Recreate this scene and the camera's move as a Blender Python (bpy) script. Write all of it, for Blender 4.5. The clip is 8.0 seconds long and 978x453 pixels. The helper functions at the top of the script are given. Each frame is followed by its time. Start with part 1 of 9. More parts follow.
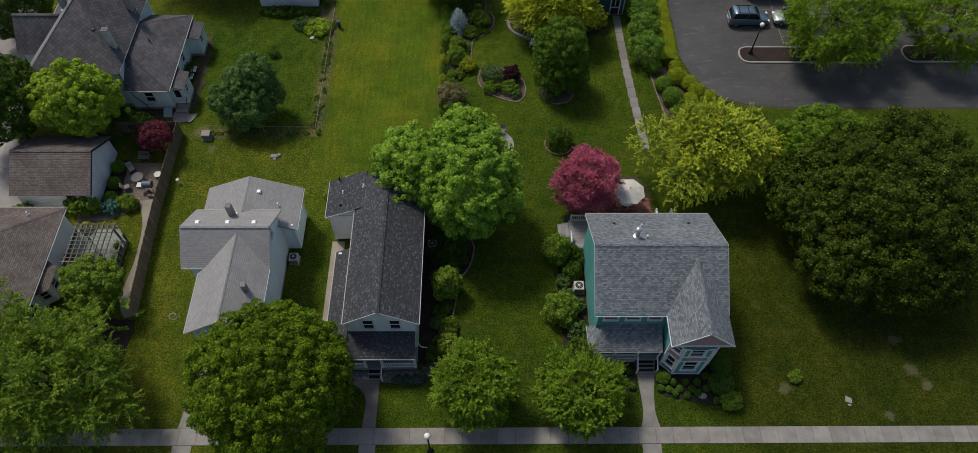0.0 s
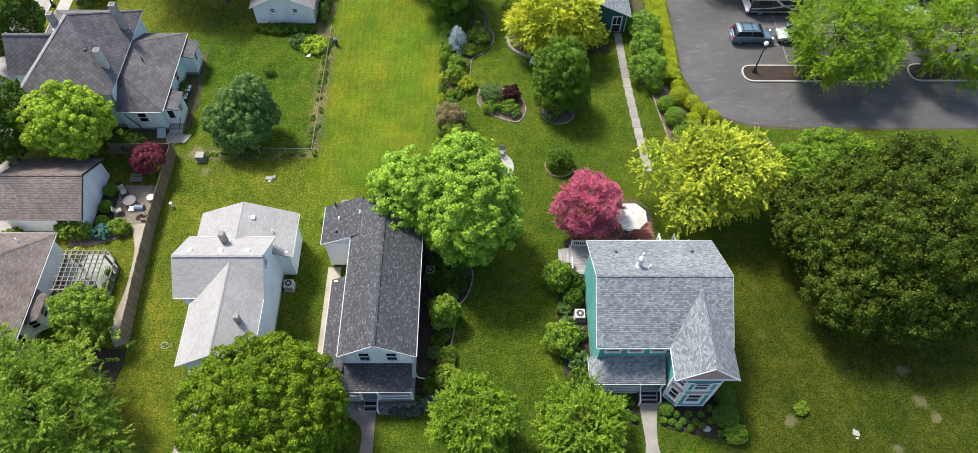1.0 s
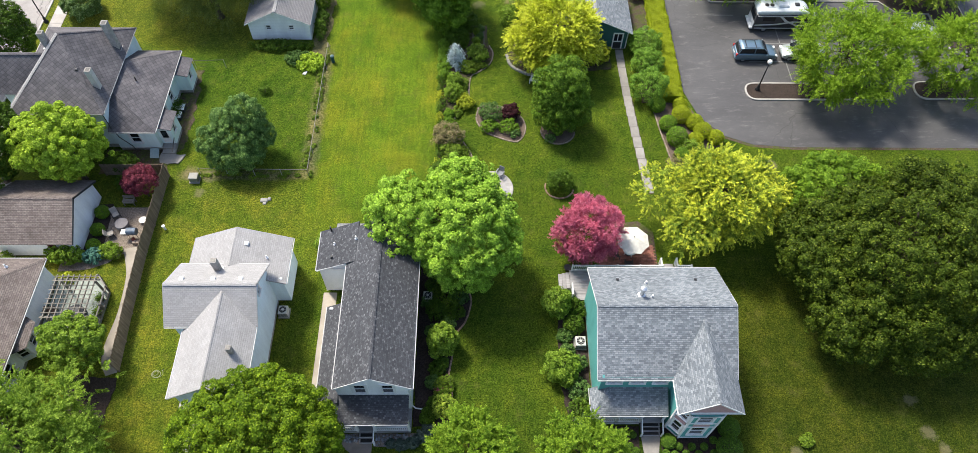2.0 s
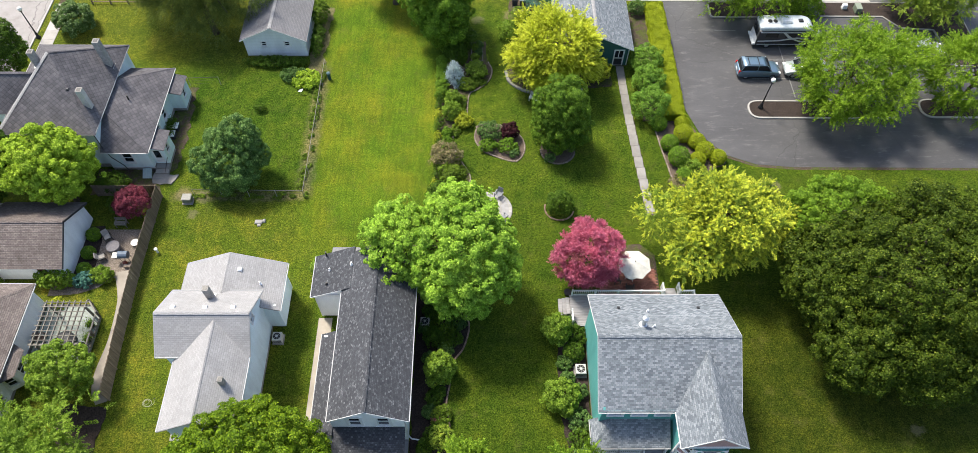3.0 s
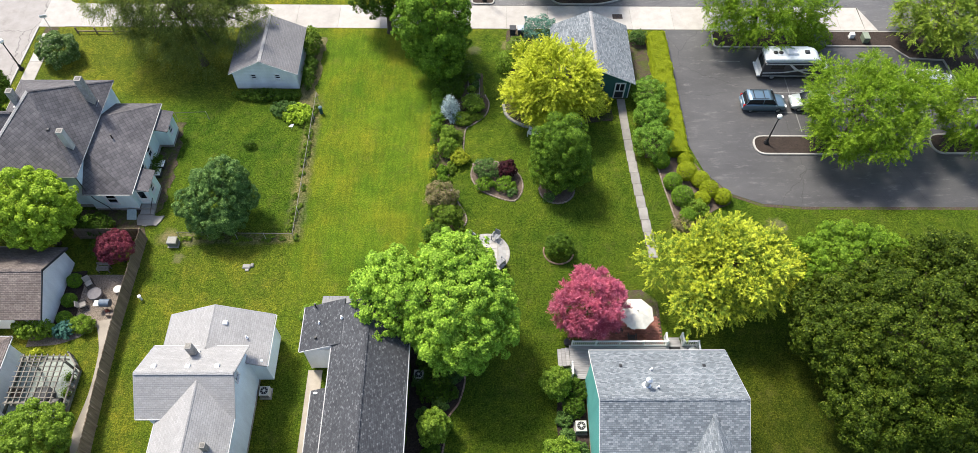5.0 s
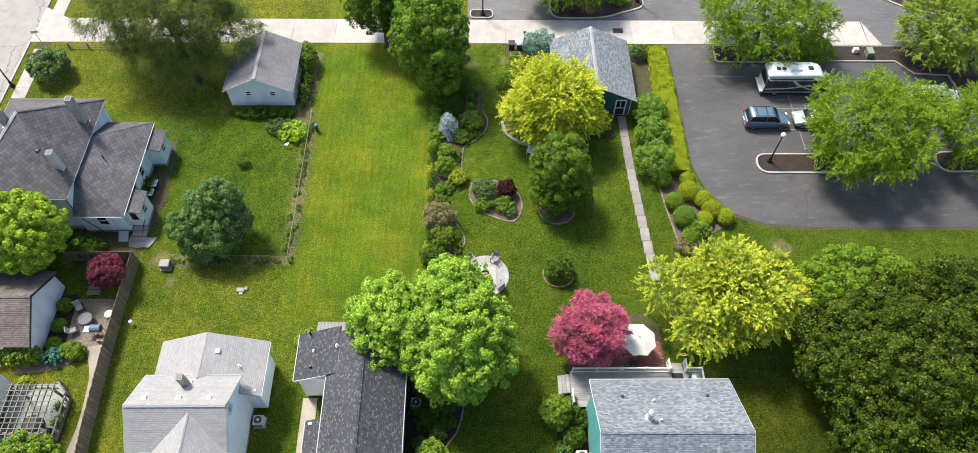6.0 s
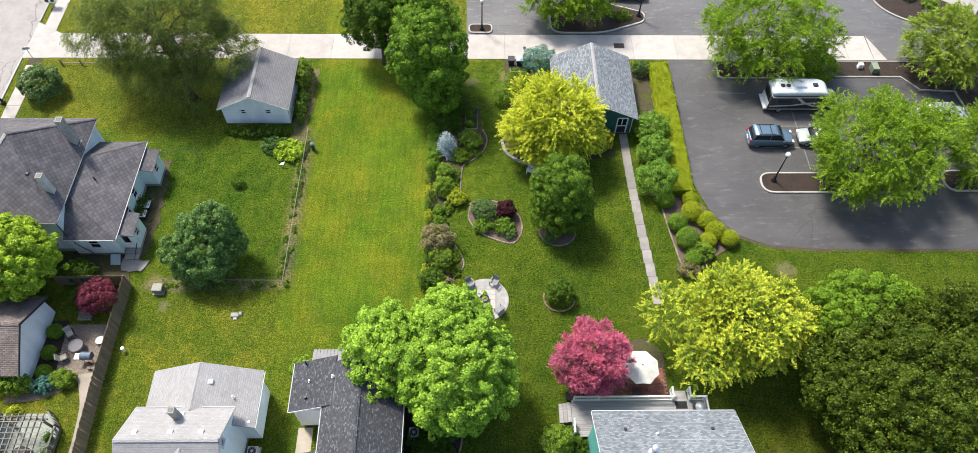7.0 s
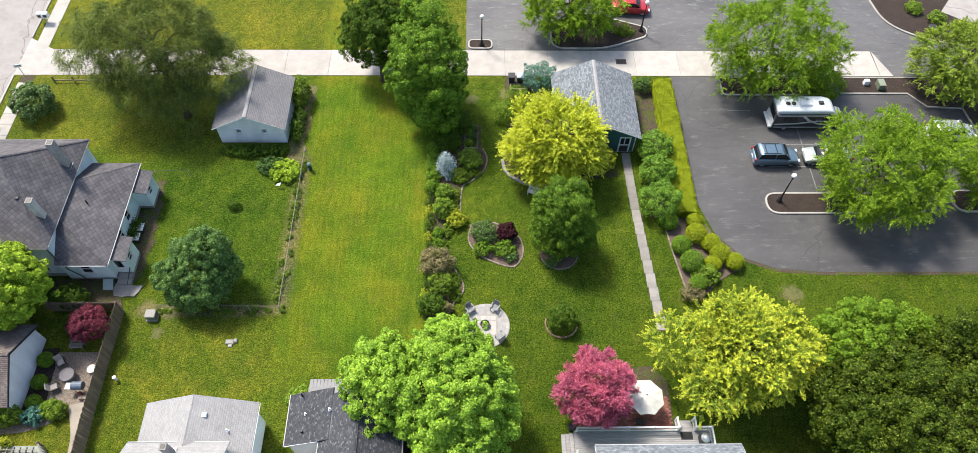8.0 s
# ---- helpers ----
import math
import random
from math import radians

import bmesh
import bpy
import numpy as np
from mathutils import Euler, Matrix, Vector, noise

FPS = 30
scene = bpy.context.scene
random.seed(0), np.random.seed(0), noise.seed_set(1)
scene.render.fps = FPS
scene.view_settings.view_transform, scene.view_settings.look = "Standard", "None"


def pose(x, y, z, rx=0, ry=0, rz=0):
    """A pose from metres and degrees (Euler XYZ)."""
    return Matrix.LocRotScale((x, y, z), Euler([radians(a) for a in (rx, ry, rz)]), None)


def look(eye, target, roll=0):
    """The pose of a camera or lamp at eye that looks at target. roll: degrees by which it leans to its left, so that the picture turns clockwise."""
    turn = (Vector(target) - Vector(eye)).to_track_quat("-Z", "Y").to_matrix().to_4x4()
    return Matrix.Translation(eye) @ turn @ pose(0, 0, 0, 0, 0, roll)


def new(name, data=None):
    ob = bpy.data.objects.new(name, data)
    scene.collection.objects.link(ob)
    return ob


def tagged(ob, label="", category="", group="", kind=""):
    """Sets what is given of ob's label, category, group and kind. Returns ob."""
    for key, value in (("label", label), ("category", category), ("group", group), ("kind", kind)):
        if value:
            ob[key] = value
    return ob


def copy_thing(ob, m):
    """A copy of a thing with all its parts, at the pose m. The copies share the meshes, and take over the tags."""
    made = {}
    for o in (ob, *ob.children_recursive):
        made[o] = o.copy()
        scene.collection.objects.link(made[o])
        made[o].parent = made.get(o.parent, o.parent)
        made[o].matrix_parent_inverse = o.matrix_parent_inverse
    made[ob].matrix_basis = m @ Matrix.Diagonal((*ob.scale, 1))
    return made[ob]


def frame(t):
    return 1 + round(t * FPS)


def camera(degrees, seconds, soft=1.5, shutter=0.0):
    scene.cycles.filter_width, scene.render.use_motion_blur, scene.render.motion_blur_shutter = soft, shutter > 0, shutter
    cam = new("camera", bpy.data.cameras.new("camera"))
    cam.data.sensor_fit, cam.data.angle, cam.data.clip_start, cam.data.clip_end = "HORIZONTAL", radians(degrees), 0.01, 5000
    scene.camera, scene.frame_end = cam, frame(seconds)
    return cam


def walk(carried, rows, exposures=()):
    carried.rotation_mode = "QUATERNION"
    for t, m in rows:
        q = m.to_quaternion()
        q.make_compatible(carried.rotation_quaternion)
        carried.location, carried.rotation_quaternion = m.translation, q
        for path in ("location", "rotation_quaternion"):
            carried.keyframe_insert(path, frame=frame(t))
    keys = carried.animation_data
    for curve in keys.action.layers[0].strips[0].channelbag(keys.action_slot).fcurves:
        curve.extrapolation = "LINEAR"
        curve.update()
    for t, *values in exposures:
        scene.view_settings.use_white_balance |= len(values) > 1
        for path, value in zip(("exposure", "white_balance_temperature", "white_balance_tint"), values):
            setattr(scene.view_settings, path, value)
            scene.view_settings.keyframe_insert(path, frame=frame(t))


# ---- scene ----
cam = camera(68.8, 8.0, 0.6)
PATH = [
    (0, (0.617, 0.961, 52.653), (0.645, 2.041, 50.970), 1.24),
    (0.5, (0.655, 2.175, 52.685), (0.683, 3.257, 51.004), 1.26),
    (1, (0.704, 3.355, 52.716), (0.732, 4.438, 51.035), 1.27),
    (1.5, (0.762, 4.505, 52.745), (0.789, 5.590, 51.065), 1.29),
    (2, (0.826, 5.631, 52.773), (0.854, 6.717, 51.093), 1.30),
    (2.5, (0.895, 6.735, 52.798), (0.922, 7.822, 51.120), 1.31),
    (3, (0.965, 7.823, 52.821), (0.993, 8.911, 51.144), 1.33),
    (3.5, (1.034, 8.898, 52.843), (1.062, 9.987, 51.166), 1.34),
    (4, (1.100, 9.965, 52.863), (1.128, 11.055, 51.187), 1.35),
    (4.5, (1.160, 11.027, 52.881), (1.189, 12.119, 51.205), 1.37),
    (5, (1.212, 12.090, 52.897), (1.242, 13.183, 51.222), 1.38),
    (5.5, (1.253, 13.158, 52.911), (1.284, 14.251, 51.237), 1.40),
    (6, (1.282, 14.234, 52.923), (1.314, 15.328, 51.250), 1.41),
    (6.5, (1.296, 15.323, 52.933), (1.328, 16.418, 51.261), 1.42),
    (7, (1.291, 16.429, 52.942), (1.325, 17.525, 51.270), 1.44),
    (7.5, (1.267, 17.556, 52.949), (1.301, 18.654, 51.277), 1.45),
    (8, (1.220, 18.710, 52.953), (1.256, 19.808, 51.282), 1.46),
]
FADE = [(0.0, -0.52), (0.2, 0.08), (0.4, 0.66), (0.6, 0.96), (0.8, 1.04), (1.0, 1.04), (8.0, 1.04)]
walk(cam, [(t, look(eye, target, roll)) for t, eye, target, roll in PATH], FADE)

# ---- light: a bright hazy day, sun from the north-west ----
SUN_EL, SUN_AZ = radians(56.0), math.atan2(-0.65, 0.76)
world = bpy.data.worlds.new("sky")
scene.world = world
world.use_nodes = True
wn = world.node_tree.nodes
sky = wn.new("ShaderNodeTexSky")
sky.sky_type = "NISHITA"
sky.sun_disc = False
sky.sun_elevation, sky.sun_rotation = SUN_EL, SUN_AZ
sky.air_density, sky.dust_density = 1.0, 2.5
wn["Background"].inputs["Strength"].default_value = 0.142
world.node_tree.links.new(sky.outputs[0], wn["Background"].inputs["Color"])
sun_lamp = bpy.data.lights.new("sun", "SUN")
sun_lamp.energy, sun_lamp.angle, sun_lamp.color = 3.3, radians(11.0), (1.0, 0.94, 0.83)
to_sun = Vector((math.sin(SUN_AZ) * math.cos(SUN_EL), math.cos(SUN_AZ) * math.cos(SUN_EL), math.sin(SUN_EL)))
sun_ob = new("sun", sun_lamp)
sun_ob.matrix_world = look(to_sun * 200, (0, 0, 0))


# ---- materials ----
class Mat:
    """A small builder of node materials."""

    def __init__(self, name, rough=0.8, metal=0.0, spec=0.3):
        self.m = bpy.data.materials.new(name)
        self.m.use_nodes = True
        self.t = self.m.node_tree
        self.b = self.t.nodes["Principled BSDF"]
        self.b.inputs["Roughness"].default_value = rough
        self.b.inputs["Metallic"].default_value = metal
        self.b.inputs["Specular IOR Level"].default_value = spec
        self.pos = self.node("ShaderNodeNewGeometry").outputs["Position"]

    def node(self, kind, **sets):
        n = self.t.nodes.new(kind)
        for key, value in sets.items():
            setattr(n, key, value)
        return n

    def link(self, a, b):
        self.t.links.new(a, b)

    def put(self, socket, value):
        if isinstance(value, bpy.types.NodeSocket):
            self.link(value, socket)
        else:
            socket.default_value = value

    def noise(self, scale, detail=4.0, rough=0.55, stretch=(1, 1, 1), vec=None):
        mp = self.node("ShaderNodeMapping")
        mp.inputs["Scale"].default_value = stretch
        self.link(vec or self.pos, mp.inputs["Vector"])
        n = self.node("ShaderNodeTexNoise")
        n.inputs["Scale"].default_value, n.inputs["Detail"].default_value = scale, detail
        n.inputs["Roughness"].default_value = rough
        self.link(mp.outputs[0], n.inputs["Vector"])
        return n.outputs["Fac"]

    def ramp(self, fac, stops):
        r = self.node("ShaderNodeValToRGB")
        e = r.color_ramp.elements
        while len(e) < len(stops):
            e.new(0.5)
        for el, (p, c) in zip(e, stops):
            el.position = p
            el.color = (*c, 1) if len(c) == 3 else (c[0], c[0], c[0], 1)
        self.link(fac, r.inputs[0])
        return r.outputs[0]

    def mix(self, fac, a, b, how="MIX"):
        n = self.node("ShaderNodeMix", data_type="RGBA", blend_type=how)
        self.put(n.inputs[0], fac)
        for s, v in ((n.inputs[6], a), (n.inputs[7], b)):
            self.put(s, (*v, 1) if isinstance(v, tuple) and len(v) == 3 else v)
        return n.outputs[2]

    def calc(self, op, a, b=0.0, c=0.0):
        n = self.node("ShaderNodeMath", operation=op)
        self.put(n.inputs[0], a)
        self.put(n.inputs[1], b)
        self.put(n.inputs[2], c)
        return n.outputs[0]

    def axes(self):
        n = self.node("ShaderNodeSeparateXYZ")
        self.link(self.pos, n.inputs[0])
        return n.outputs

    def smooth(self, v, a, b):
        n = self.node("ShaderNodeMapRange", interpolation_type="SMOOTHSTEP")
        self.put(n.inputs[0], v)
        n.inputs[1].default_value, n.inputs[2].default_value = a, b
        return n.outputs[0]

    def color(self, c):
        self.put(self.b.inputs["Base Color"], (*c, 1) if isinstance(c, tuple) else c)
        return self

    def bump(self, height, strength=0.4, dist=0.02):
        n = self.node("ShaderNodeBump")
        n.inputs["Strength"].default_value, n.inputs["Distance"].default_value = strength, dist
        self.link(height, n.inputs["Height"])
        self.link(n.outputs[0], self.b.inputs["Normal"])
        return self


def plain(name, color, rough=0.6, metal=0.0, vary=0.12, scale=6.0, bump=0.15, spec=0.3):
    """Paint, metal or plastic with faint dirt and unevenness."""
    m = Mat(name, rough, metal, spec)
    f = m.noise(scale, 5)
    lo = tuple(c * (1 - vary) for c in color)
    hi = tuple(min(1, c * (1 + vary)) for c in color)
    m.color(m.ramp(f, [(0.3, lo), (0.7, hi)]))
    m.bump(m.noise(scale * 8, 3), bump, 0.01)
    return m.m


def shingles(name, tones, tab=0.3, course=0.145, bump=0.5, blotch=0.25, mortar=0.55):
    """Asphalt shingles: courses that follow the slope, tabs of mixed tones, granules and faint streaks."""
    m = Mat(name, 0.92, spec=0.15)
    uv = m.node("ShaderNodeUVMap").outputs[0]
    br = m.node("ShaderNodeTexBrick", offset=0.5, squash=1.0)
    br.inputs["Scale"].default_value = 1.0
    br.inputs["Brick Width"].default_value, br.inputs["Row Height"].default_value = tab, course
    br.inputs["Mortar Size"].default_value, br.inputs["Mortar Smooth"].default_value = 0.012, 0.3
    br.inputs["Bias"].default_value = 0.0
    br.inputs["Color1"].default_value, br.inputs["Color2"].default_value = (0, 0, 0, 1), (1, 1, 1, 1)
    br.inputs["Mortar"].default_value = (0.5, 0.5, 0.5, 1)
    m.link(uv, br.inputs["Vector"])
    base = m.ramp(br.outputs["Color"], tones)
    base = m.mix(br.outputs["Fac"], base, m.mix(1.0, base, (mortar, mortar, mortar), "MULTIPLY"))
    grit = m.ramp(m.noise(45, 2), [(0.3, (0.78,)), (0.7, (1.18,))])
    base = m.mix(1.0, base, grit, "MULTIPLY")
    stain = m.ramp(m.noise(0.55, 5, 0.6), [(0.3, (1 - blotch,)), (0.68, (1 + blotch * 0.6,))])
    m.color(m.mix(1.0, base, stain, "MULTIPLY"))
    saw = m.node("ShaderNodeSeparateXYZ")
    m.link(uv, saw.inputs[0])
    lap = m.calc("FRACT", m.calc("DIVIDE", saw.outputs[1], course))
    m.bump(m.calc("SUBTRACT", m.calc("SUBTRACT", 1.0, lap), br.outputs["Fac"]), bump, 0.03)
    return m.m


def scales(name, a, b, wide=0.5, tall=0.42):
    """Diamond-lapped asphalt shingles: crossing diagonal laps, each scale its own tone, with stains and lichen."""
    m = Mat(name, 0.9, spec=0.18)
    uv = m.node("ShaderNodeUVMap").outputs[0]
    ax = m.node("ShaderNodeSeparateXYZ")
    m.link(uv, ax.inputs[0])
    u, v = m.calc("DIVIDE", ax.outputs[0], wide), m.calc("DIVIDE", ax.outputs[1], tall)
    p, q = m.calc("ADD", u, v), m.calc("SUBTRACT", v, u)
    fp, fq = m.calc("FRACT", p), m.calc("FRACT", q)
    cell = m.node("ShaderNodeCombineXYZ")
    m.link(m.calc("FLOOR", p), cell.inputs[0])
    m.link(m.calc("FLOOR", q), cell.inputs[1])
    white = m.node("ShaderNodeTexWhiteNoise", noise_dimensions="2D")
    m.link(cell.outputs[0], white.inputs["Vector"])
    c = m.ramp(white.outputs["Value"], [(0.0, a), (1.0, b)])
    edge = m.calc("MINIMUM", fp, fq)
    c = m.mix(1.0, c, m.ramp(edge, [(0.0, (0.5,)), (0.1, (0.82,)), (0.2, (1.0,))]), "MULTIPLY")
    c = m.mix(1.0, c, m.ramp(m.noise(40, 3), [(0.3, (0.84,)), (0.7, (1.14,))]), "MULTIPLY")
    c = m.mix(1.0, c, m.ramp(m.noise(0.5, 6, 0.65), [(0.3, (0.72, 0.72, 0.74)), (0.68, (1.22, 1.2, 1.18))]), "MULTIPLY")
    spot = m.ramp(m.noise(5.0, 5, 0.7), [(0.66, (0,)), (0.74, (1,))])
    m.color(m.mix(m.calc("MULTIPLY", spot, 0.35), c, (0.27, 0.26, 0.25)))
    m.bump(m.calc("MINIMUM", edge, 0.3), 0.6, 0.04)
    return m.m


def siding(name, color, board=0.115, dirt=0.16):
    """Horizontal clapboard: a lap every board, rain streaks and a little chalking."""
    m = Mat(name, 0.6, spec=0.25)
    z = m.axes()[2]
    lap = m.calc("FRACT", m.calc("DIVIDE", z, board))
    # dark line at each board's foot: the lap's shade put into the colour
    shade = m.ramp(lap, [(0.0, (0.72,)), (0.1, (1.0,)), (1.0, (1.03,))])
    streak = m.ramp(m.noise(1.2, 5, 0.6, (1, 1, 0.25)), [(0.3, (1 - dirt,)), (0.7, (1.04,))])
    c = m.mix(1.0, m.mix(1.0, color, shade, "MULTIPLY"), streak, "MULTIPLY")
    m.color(c)
    m.bump(m.calc("SUBTRACT", 1.0, lap), 0.5, 0.015)
    return m.m


def foliage(name, dark, light, warm=None, gloss=0.5, through_light=0.18, patchy=0.6):
    """Leaves: each one its own tone, with light passing through."""
    m = Mat(name, gloss, spec=0.08)
    geo = m.node("ShaderNodeNewGeometry")
    r = geo.outputs["Random Per Island"]
    stops = [(0.0, dark), (0.8, light), (1.0, warm or light)]
    c = m.ramp(r, stops)
    big = m.ramp(m.noise(0.45, 4), [(0.3, (0.72, 0.78, 0.8)), (0.7, (1.28, 1.2, 1.1))])
    c = m.mix(patchy, c, big, "MULTIPLY")
    small = m.ramp(m.noise(1.7, 3), [(0.36, (0.66, 0.7, 0.74)), (0.64, (1.3, 1.26, 1.16))])
    c = m.mix(patchy, c, small, "MULTIPLY")
    m.color(c)
    tr = m.node("ShaderNodeBsdfTranslucent")
    m.link(m.mix(1.0, c, (1.15, 1.2, 0.75), "MULTIPLY"), tr.inputs["Color"])
    mx = m.node("ShaderNodeMixShader")
    mx.inputs[0].default_value = through_light
    m.link(m.b.outputs[0], mx.inputs[1])
    m.link(tr.outputs[0], mx.inputs[2])
    m.link(mx.outputs[0], m.t.nodes["Material Output"].inputs["Surface"])
    return m.m


def make_grass():
    """Lawn: blades, mottled growth, clover-dark and sun-dried patches, and a mown, striped middle lot."""
    m = Mat("grass", 0.9, spec=0.04)
    x, y, z = m.axes()
    fine = m.noise(9.0, 8, 0.8)
    mid = m.noise(1.5, 8, 0.72, (1.15, 0.8, 1))
    big = m.noise(0.17, 6, 0.62)
    base = m.ramp(fine, [(0.33, (0.024, 0.044, 0.006)), (0.5, (0.06, 0.098, 0.01)), (0.67, (0.135, 0.182, 0.021))])
    tone = m.ramp(mid, [(0.34, (0.66, 0.74, 0.72)), (0.5, (1.0, 1.0, 1.0)), (0.64, (1.28, 1.2, 1.14)), (0.76, (1.65, 1.42, 1.32))])
    base = m.mix(1.0, base, tone, "MULTIPLY")
    tuft = m.ramp(m.noise(4.5, 8, 0.8), [(0.38, (0.56, 0.62, 0.6)), (0.5, (1.0, 1.0, 1.0)), (0.62, (1.48, 1.42, 1.32))])
    base = m.mix(1.0, base, tuft, "MULTIPLY")
    # blotches of clover and of paler, drier growth
    blot = m.ramp(m.noise(0.8, 9, 0.74, (1, 0.75, 1)), [(0.36, (0.74, 0.84, 0.78)), (0.5, (0.98, 1.0, 0.96)), (0.64, (1.25, 1.12, 1.05))])
    base = m.mix(0.8, base, m.mix(1.0, base, blot, "MULTIPLY"))
    # the mown middle lot: drier, yellower, striped along its length
    wav = m.calc("ADD", x, m.calc("MULTIPLY", m.noise(0.25, 3), 1.2))
    lot = m.calc("MULTIPLY", m.smooth(wav, -14.6, -13.8), m.calc("SUBTRACT", 1.0, m.smooth(wav, -2.6, -2.0)))
    lot = m.calc("MULTIPLY", lot, m.smooth(y, 37.0, 44.0))
    stripe = m.calc("ADD", m.calc("MULTIPLY", m.calc("SINE", m.calc("MULTIPLY", wav, 10.5)), 0.12), m.calc("MULTIPLY", m.noise(2.2, 6, 0.75, (2.6, 0.12, 1)), 2.2))
    stripe = m.ramp(m.calc("MULTIPLY_ADD", stripe, 0.5, -0.05), [(0.1, (0.78, 0.94, 0.9)), (0.5, (1.17, 1.27, 1.08)), (0.9, (1.62, 1.58, 1.35))])
    even = m.ramp(fine, [(0.33, (0.034, 0.058, 0.006)), (0.5, (0.072, 0.109, 0.01)), (0.67, (0.138, 0.184, 0.017))])
    dry = m.mix(1.0, m.mix(0.42, base, even), stripe, "MULTIPLY")
    patch = m.ramp(m.noise(0.2, 7, 0.68, (1, 0.6, 1)), [(0.44, (0,)), (0.6, (1,))])
    dry = m.mix(m.calc("MULTIPLY", patch, 0.85), dry, m.mix(1.0, dry, (1.5, 1.06, 1.15), "MULTIPLY"))
    base = m.mix(lot, base, dry)
    # sun-dried turf of the western lots and beyond the alley
    west = m.calc("SUBTRACT", 1.0, m.smooth(m.calc("MULTIPLY_ADD", m.noise(0.2, 4), 14.0, x), -14.0, -2.0))
    far = m.smooth(m.calc("MULTIPLY_ADD", m.noise(0.3, 4), 6.0, y), 72.0, 78.0)
    worn = m.ramp(m.noise(0.33, 8, 0.7), [(0.44, (0,)), (0.62, (1,))])
    gold = m.mix(1.0, base, (1.85, 1.26, 1.6), "MULTIPLY")
    base = m.mix(m.calc("MULTIPLY", m.calc("MULTIPLY", west, m.calc("SUBTRACT", 1.0, m.smooth(y, 40.0, 50.0))), m.calc("MULTIPLY_ADD", worn, 0.75, 0.2)), base, gold)
    base = m.mix(m.calc("MULTIPLY", far, m.calc("MULTIPLY_ADD", worn, 0.4, 0.45)), base, gold)
    nook = m.calc("MULTIPLY", m.calc("SUBTRACT", 1.0, m.smooth(x, -24.0, -17.0)), m.smooth(y, 60.0, 64.0))
    base = m.mix(m.calc("MULTIPLY", nook, 0.6), base, gold)
    # browner turf east of the teal house, with house and tree shade painted in
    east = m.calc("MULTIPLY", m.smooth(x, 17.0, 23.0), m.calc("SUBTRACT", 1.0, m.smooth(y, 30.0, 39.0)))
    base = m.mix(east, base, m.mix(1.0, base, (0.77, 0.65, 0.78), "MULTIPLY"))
    # slightly darker turf of the middle gardens
    mid_dark = m.calc("MULTIPLY", m.smooth(m.calc("MULTIPLY_ADD", m.noise(0.2, 4), 5.0, x), -1.0, 3.0), m.calc("SUBTRACT", 1.0, m.smooth(y, 40.0, 62.0)))
    base = m.mix(mid_dark, base, m.mix(1.0, base, (0.84, 0.84, 0.85), "MULTIPLY"))
    # rougher, deeper green turf inside the fenced yard
    yard = m.calc("MULTIPLY", m.calc("SUBTRACT", 1.0, m.smooth(m.calc("MULTIPLY_ADD", m.noise(0.4, 5), 3.0, x), -15.5, -13.0)), m.smooth(y, 44.5, 46.5))
    yard = m.calc("MULTIPLY", yard, m.calc("SUBTRACT", 1.0, m.smooth(y, 59.0, 63.0)))
    coarse = m.ramp(m.noise(0.55, 8, 0.74), [(0.36, (0.6, 0.72, 0.7)), (0.5, (0.84, 0.92, 0.9)), (0.66, (1.15, 1.04, 1.2))])
    base = m.mix(yard, base, m.mix(1.0, base, coarse, "MULTIPLY"))
    # dry weeds along the wire fence
    wob = m.calc("MULTIPLY_ADD", m.noise(1.4, 6, 0.7), 1.6, -0.8)
    d1 = m.calc("ABSOLUTE", m.calc("ADD", m.calc("ADD", x, 14.95), wob))
    d2 = m.calc("ABSOLUTE", m.calc("ADD", m.calc("SUBTRACT", y, 45.3), wob))
    in1 = m.calc("MULTIPLY", m.smooth(y, 44.8, 45.6), m.calc("SUBTRACT", 1.0, m.smooth(y, 60.5, 62.5)))
    in2 = m.calc("MULTIPLY", m.smooth(x, -27.2, -26.0), m.calc("SUBTRACT", 1.0, m.smooth(x, -15.2, -14.6)))
    s1 = m.calc("MULTIPLY", m.calc("SUBTRACT", 1.0, m.smooth(d1, 0.2, 1.1)), in1)
    s2 = m.calc("MULTIPLY", m.calc("SUBTRACT", 1.0, m.smooth(d2, 0.15, 0.8)), in2)
    weedy = m.ramp(m.noise(5, 7, 0.75), [(0.36, (0.04, 0.045, 0.012)), (0.5, (0.12, 0.12, 0.045)), (0.64, (0.27, 0.235, 0.12))])
    base = m.mix(m.calc("MULTIPLY", m.calc("MAXIMUM", s1, s2), 0.95), base, weedy)
    # thin and bare patches
    thin = m.ramp(m.noise(0.62, 8, 0.76), [(0.54, (0,)), (0.68, (1,))])
    base = m.mix(m.calc("MULTIPLY", thin, 0.35), base, m.mix(fine, (0.07, 0.07, 0.018), (0.19, 0.17, 0.055)))
    # worn spots down to the earth
    worn_at = 0.0
    for px, py, r in ((24.14, 19.95, 0.6), (33.9, 23.9, 0.6), (34.4, 21.4, 0.7), (31.6, 17.8, 0.5), (35.2, 20.2, 0.6), (27.8, 46.6, 1.1), (23.9, 45.6, 0.7), (0.75, 68.8, 0.8), (4.2, 69.6, 0.9), (-24.4, 43.4, 0.6), (-25.7, 45.6, 0.9), (-23.9, 45.3, 0.9), (-22.2, 45.4, 0.7)):
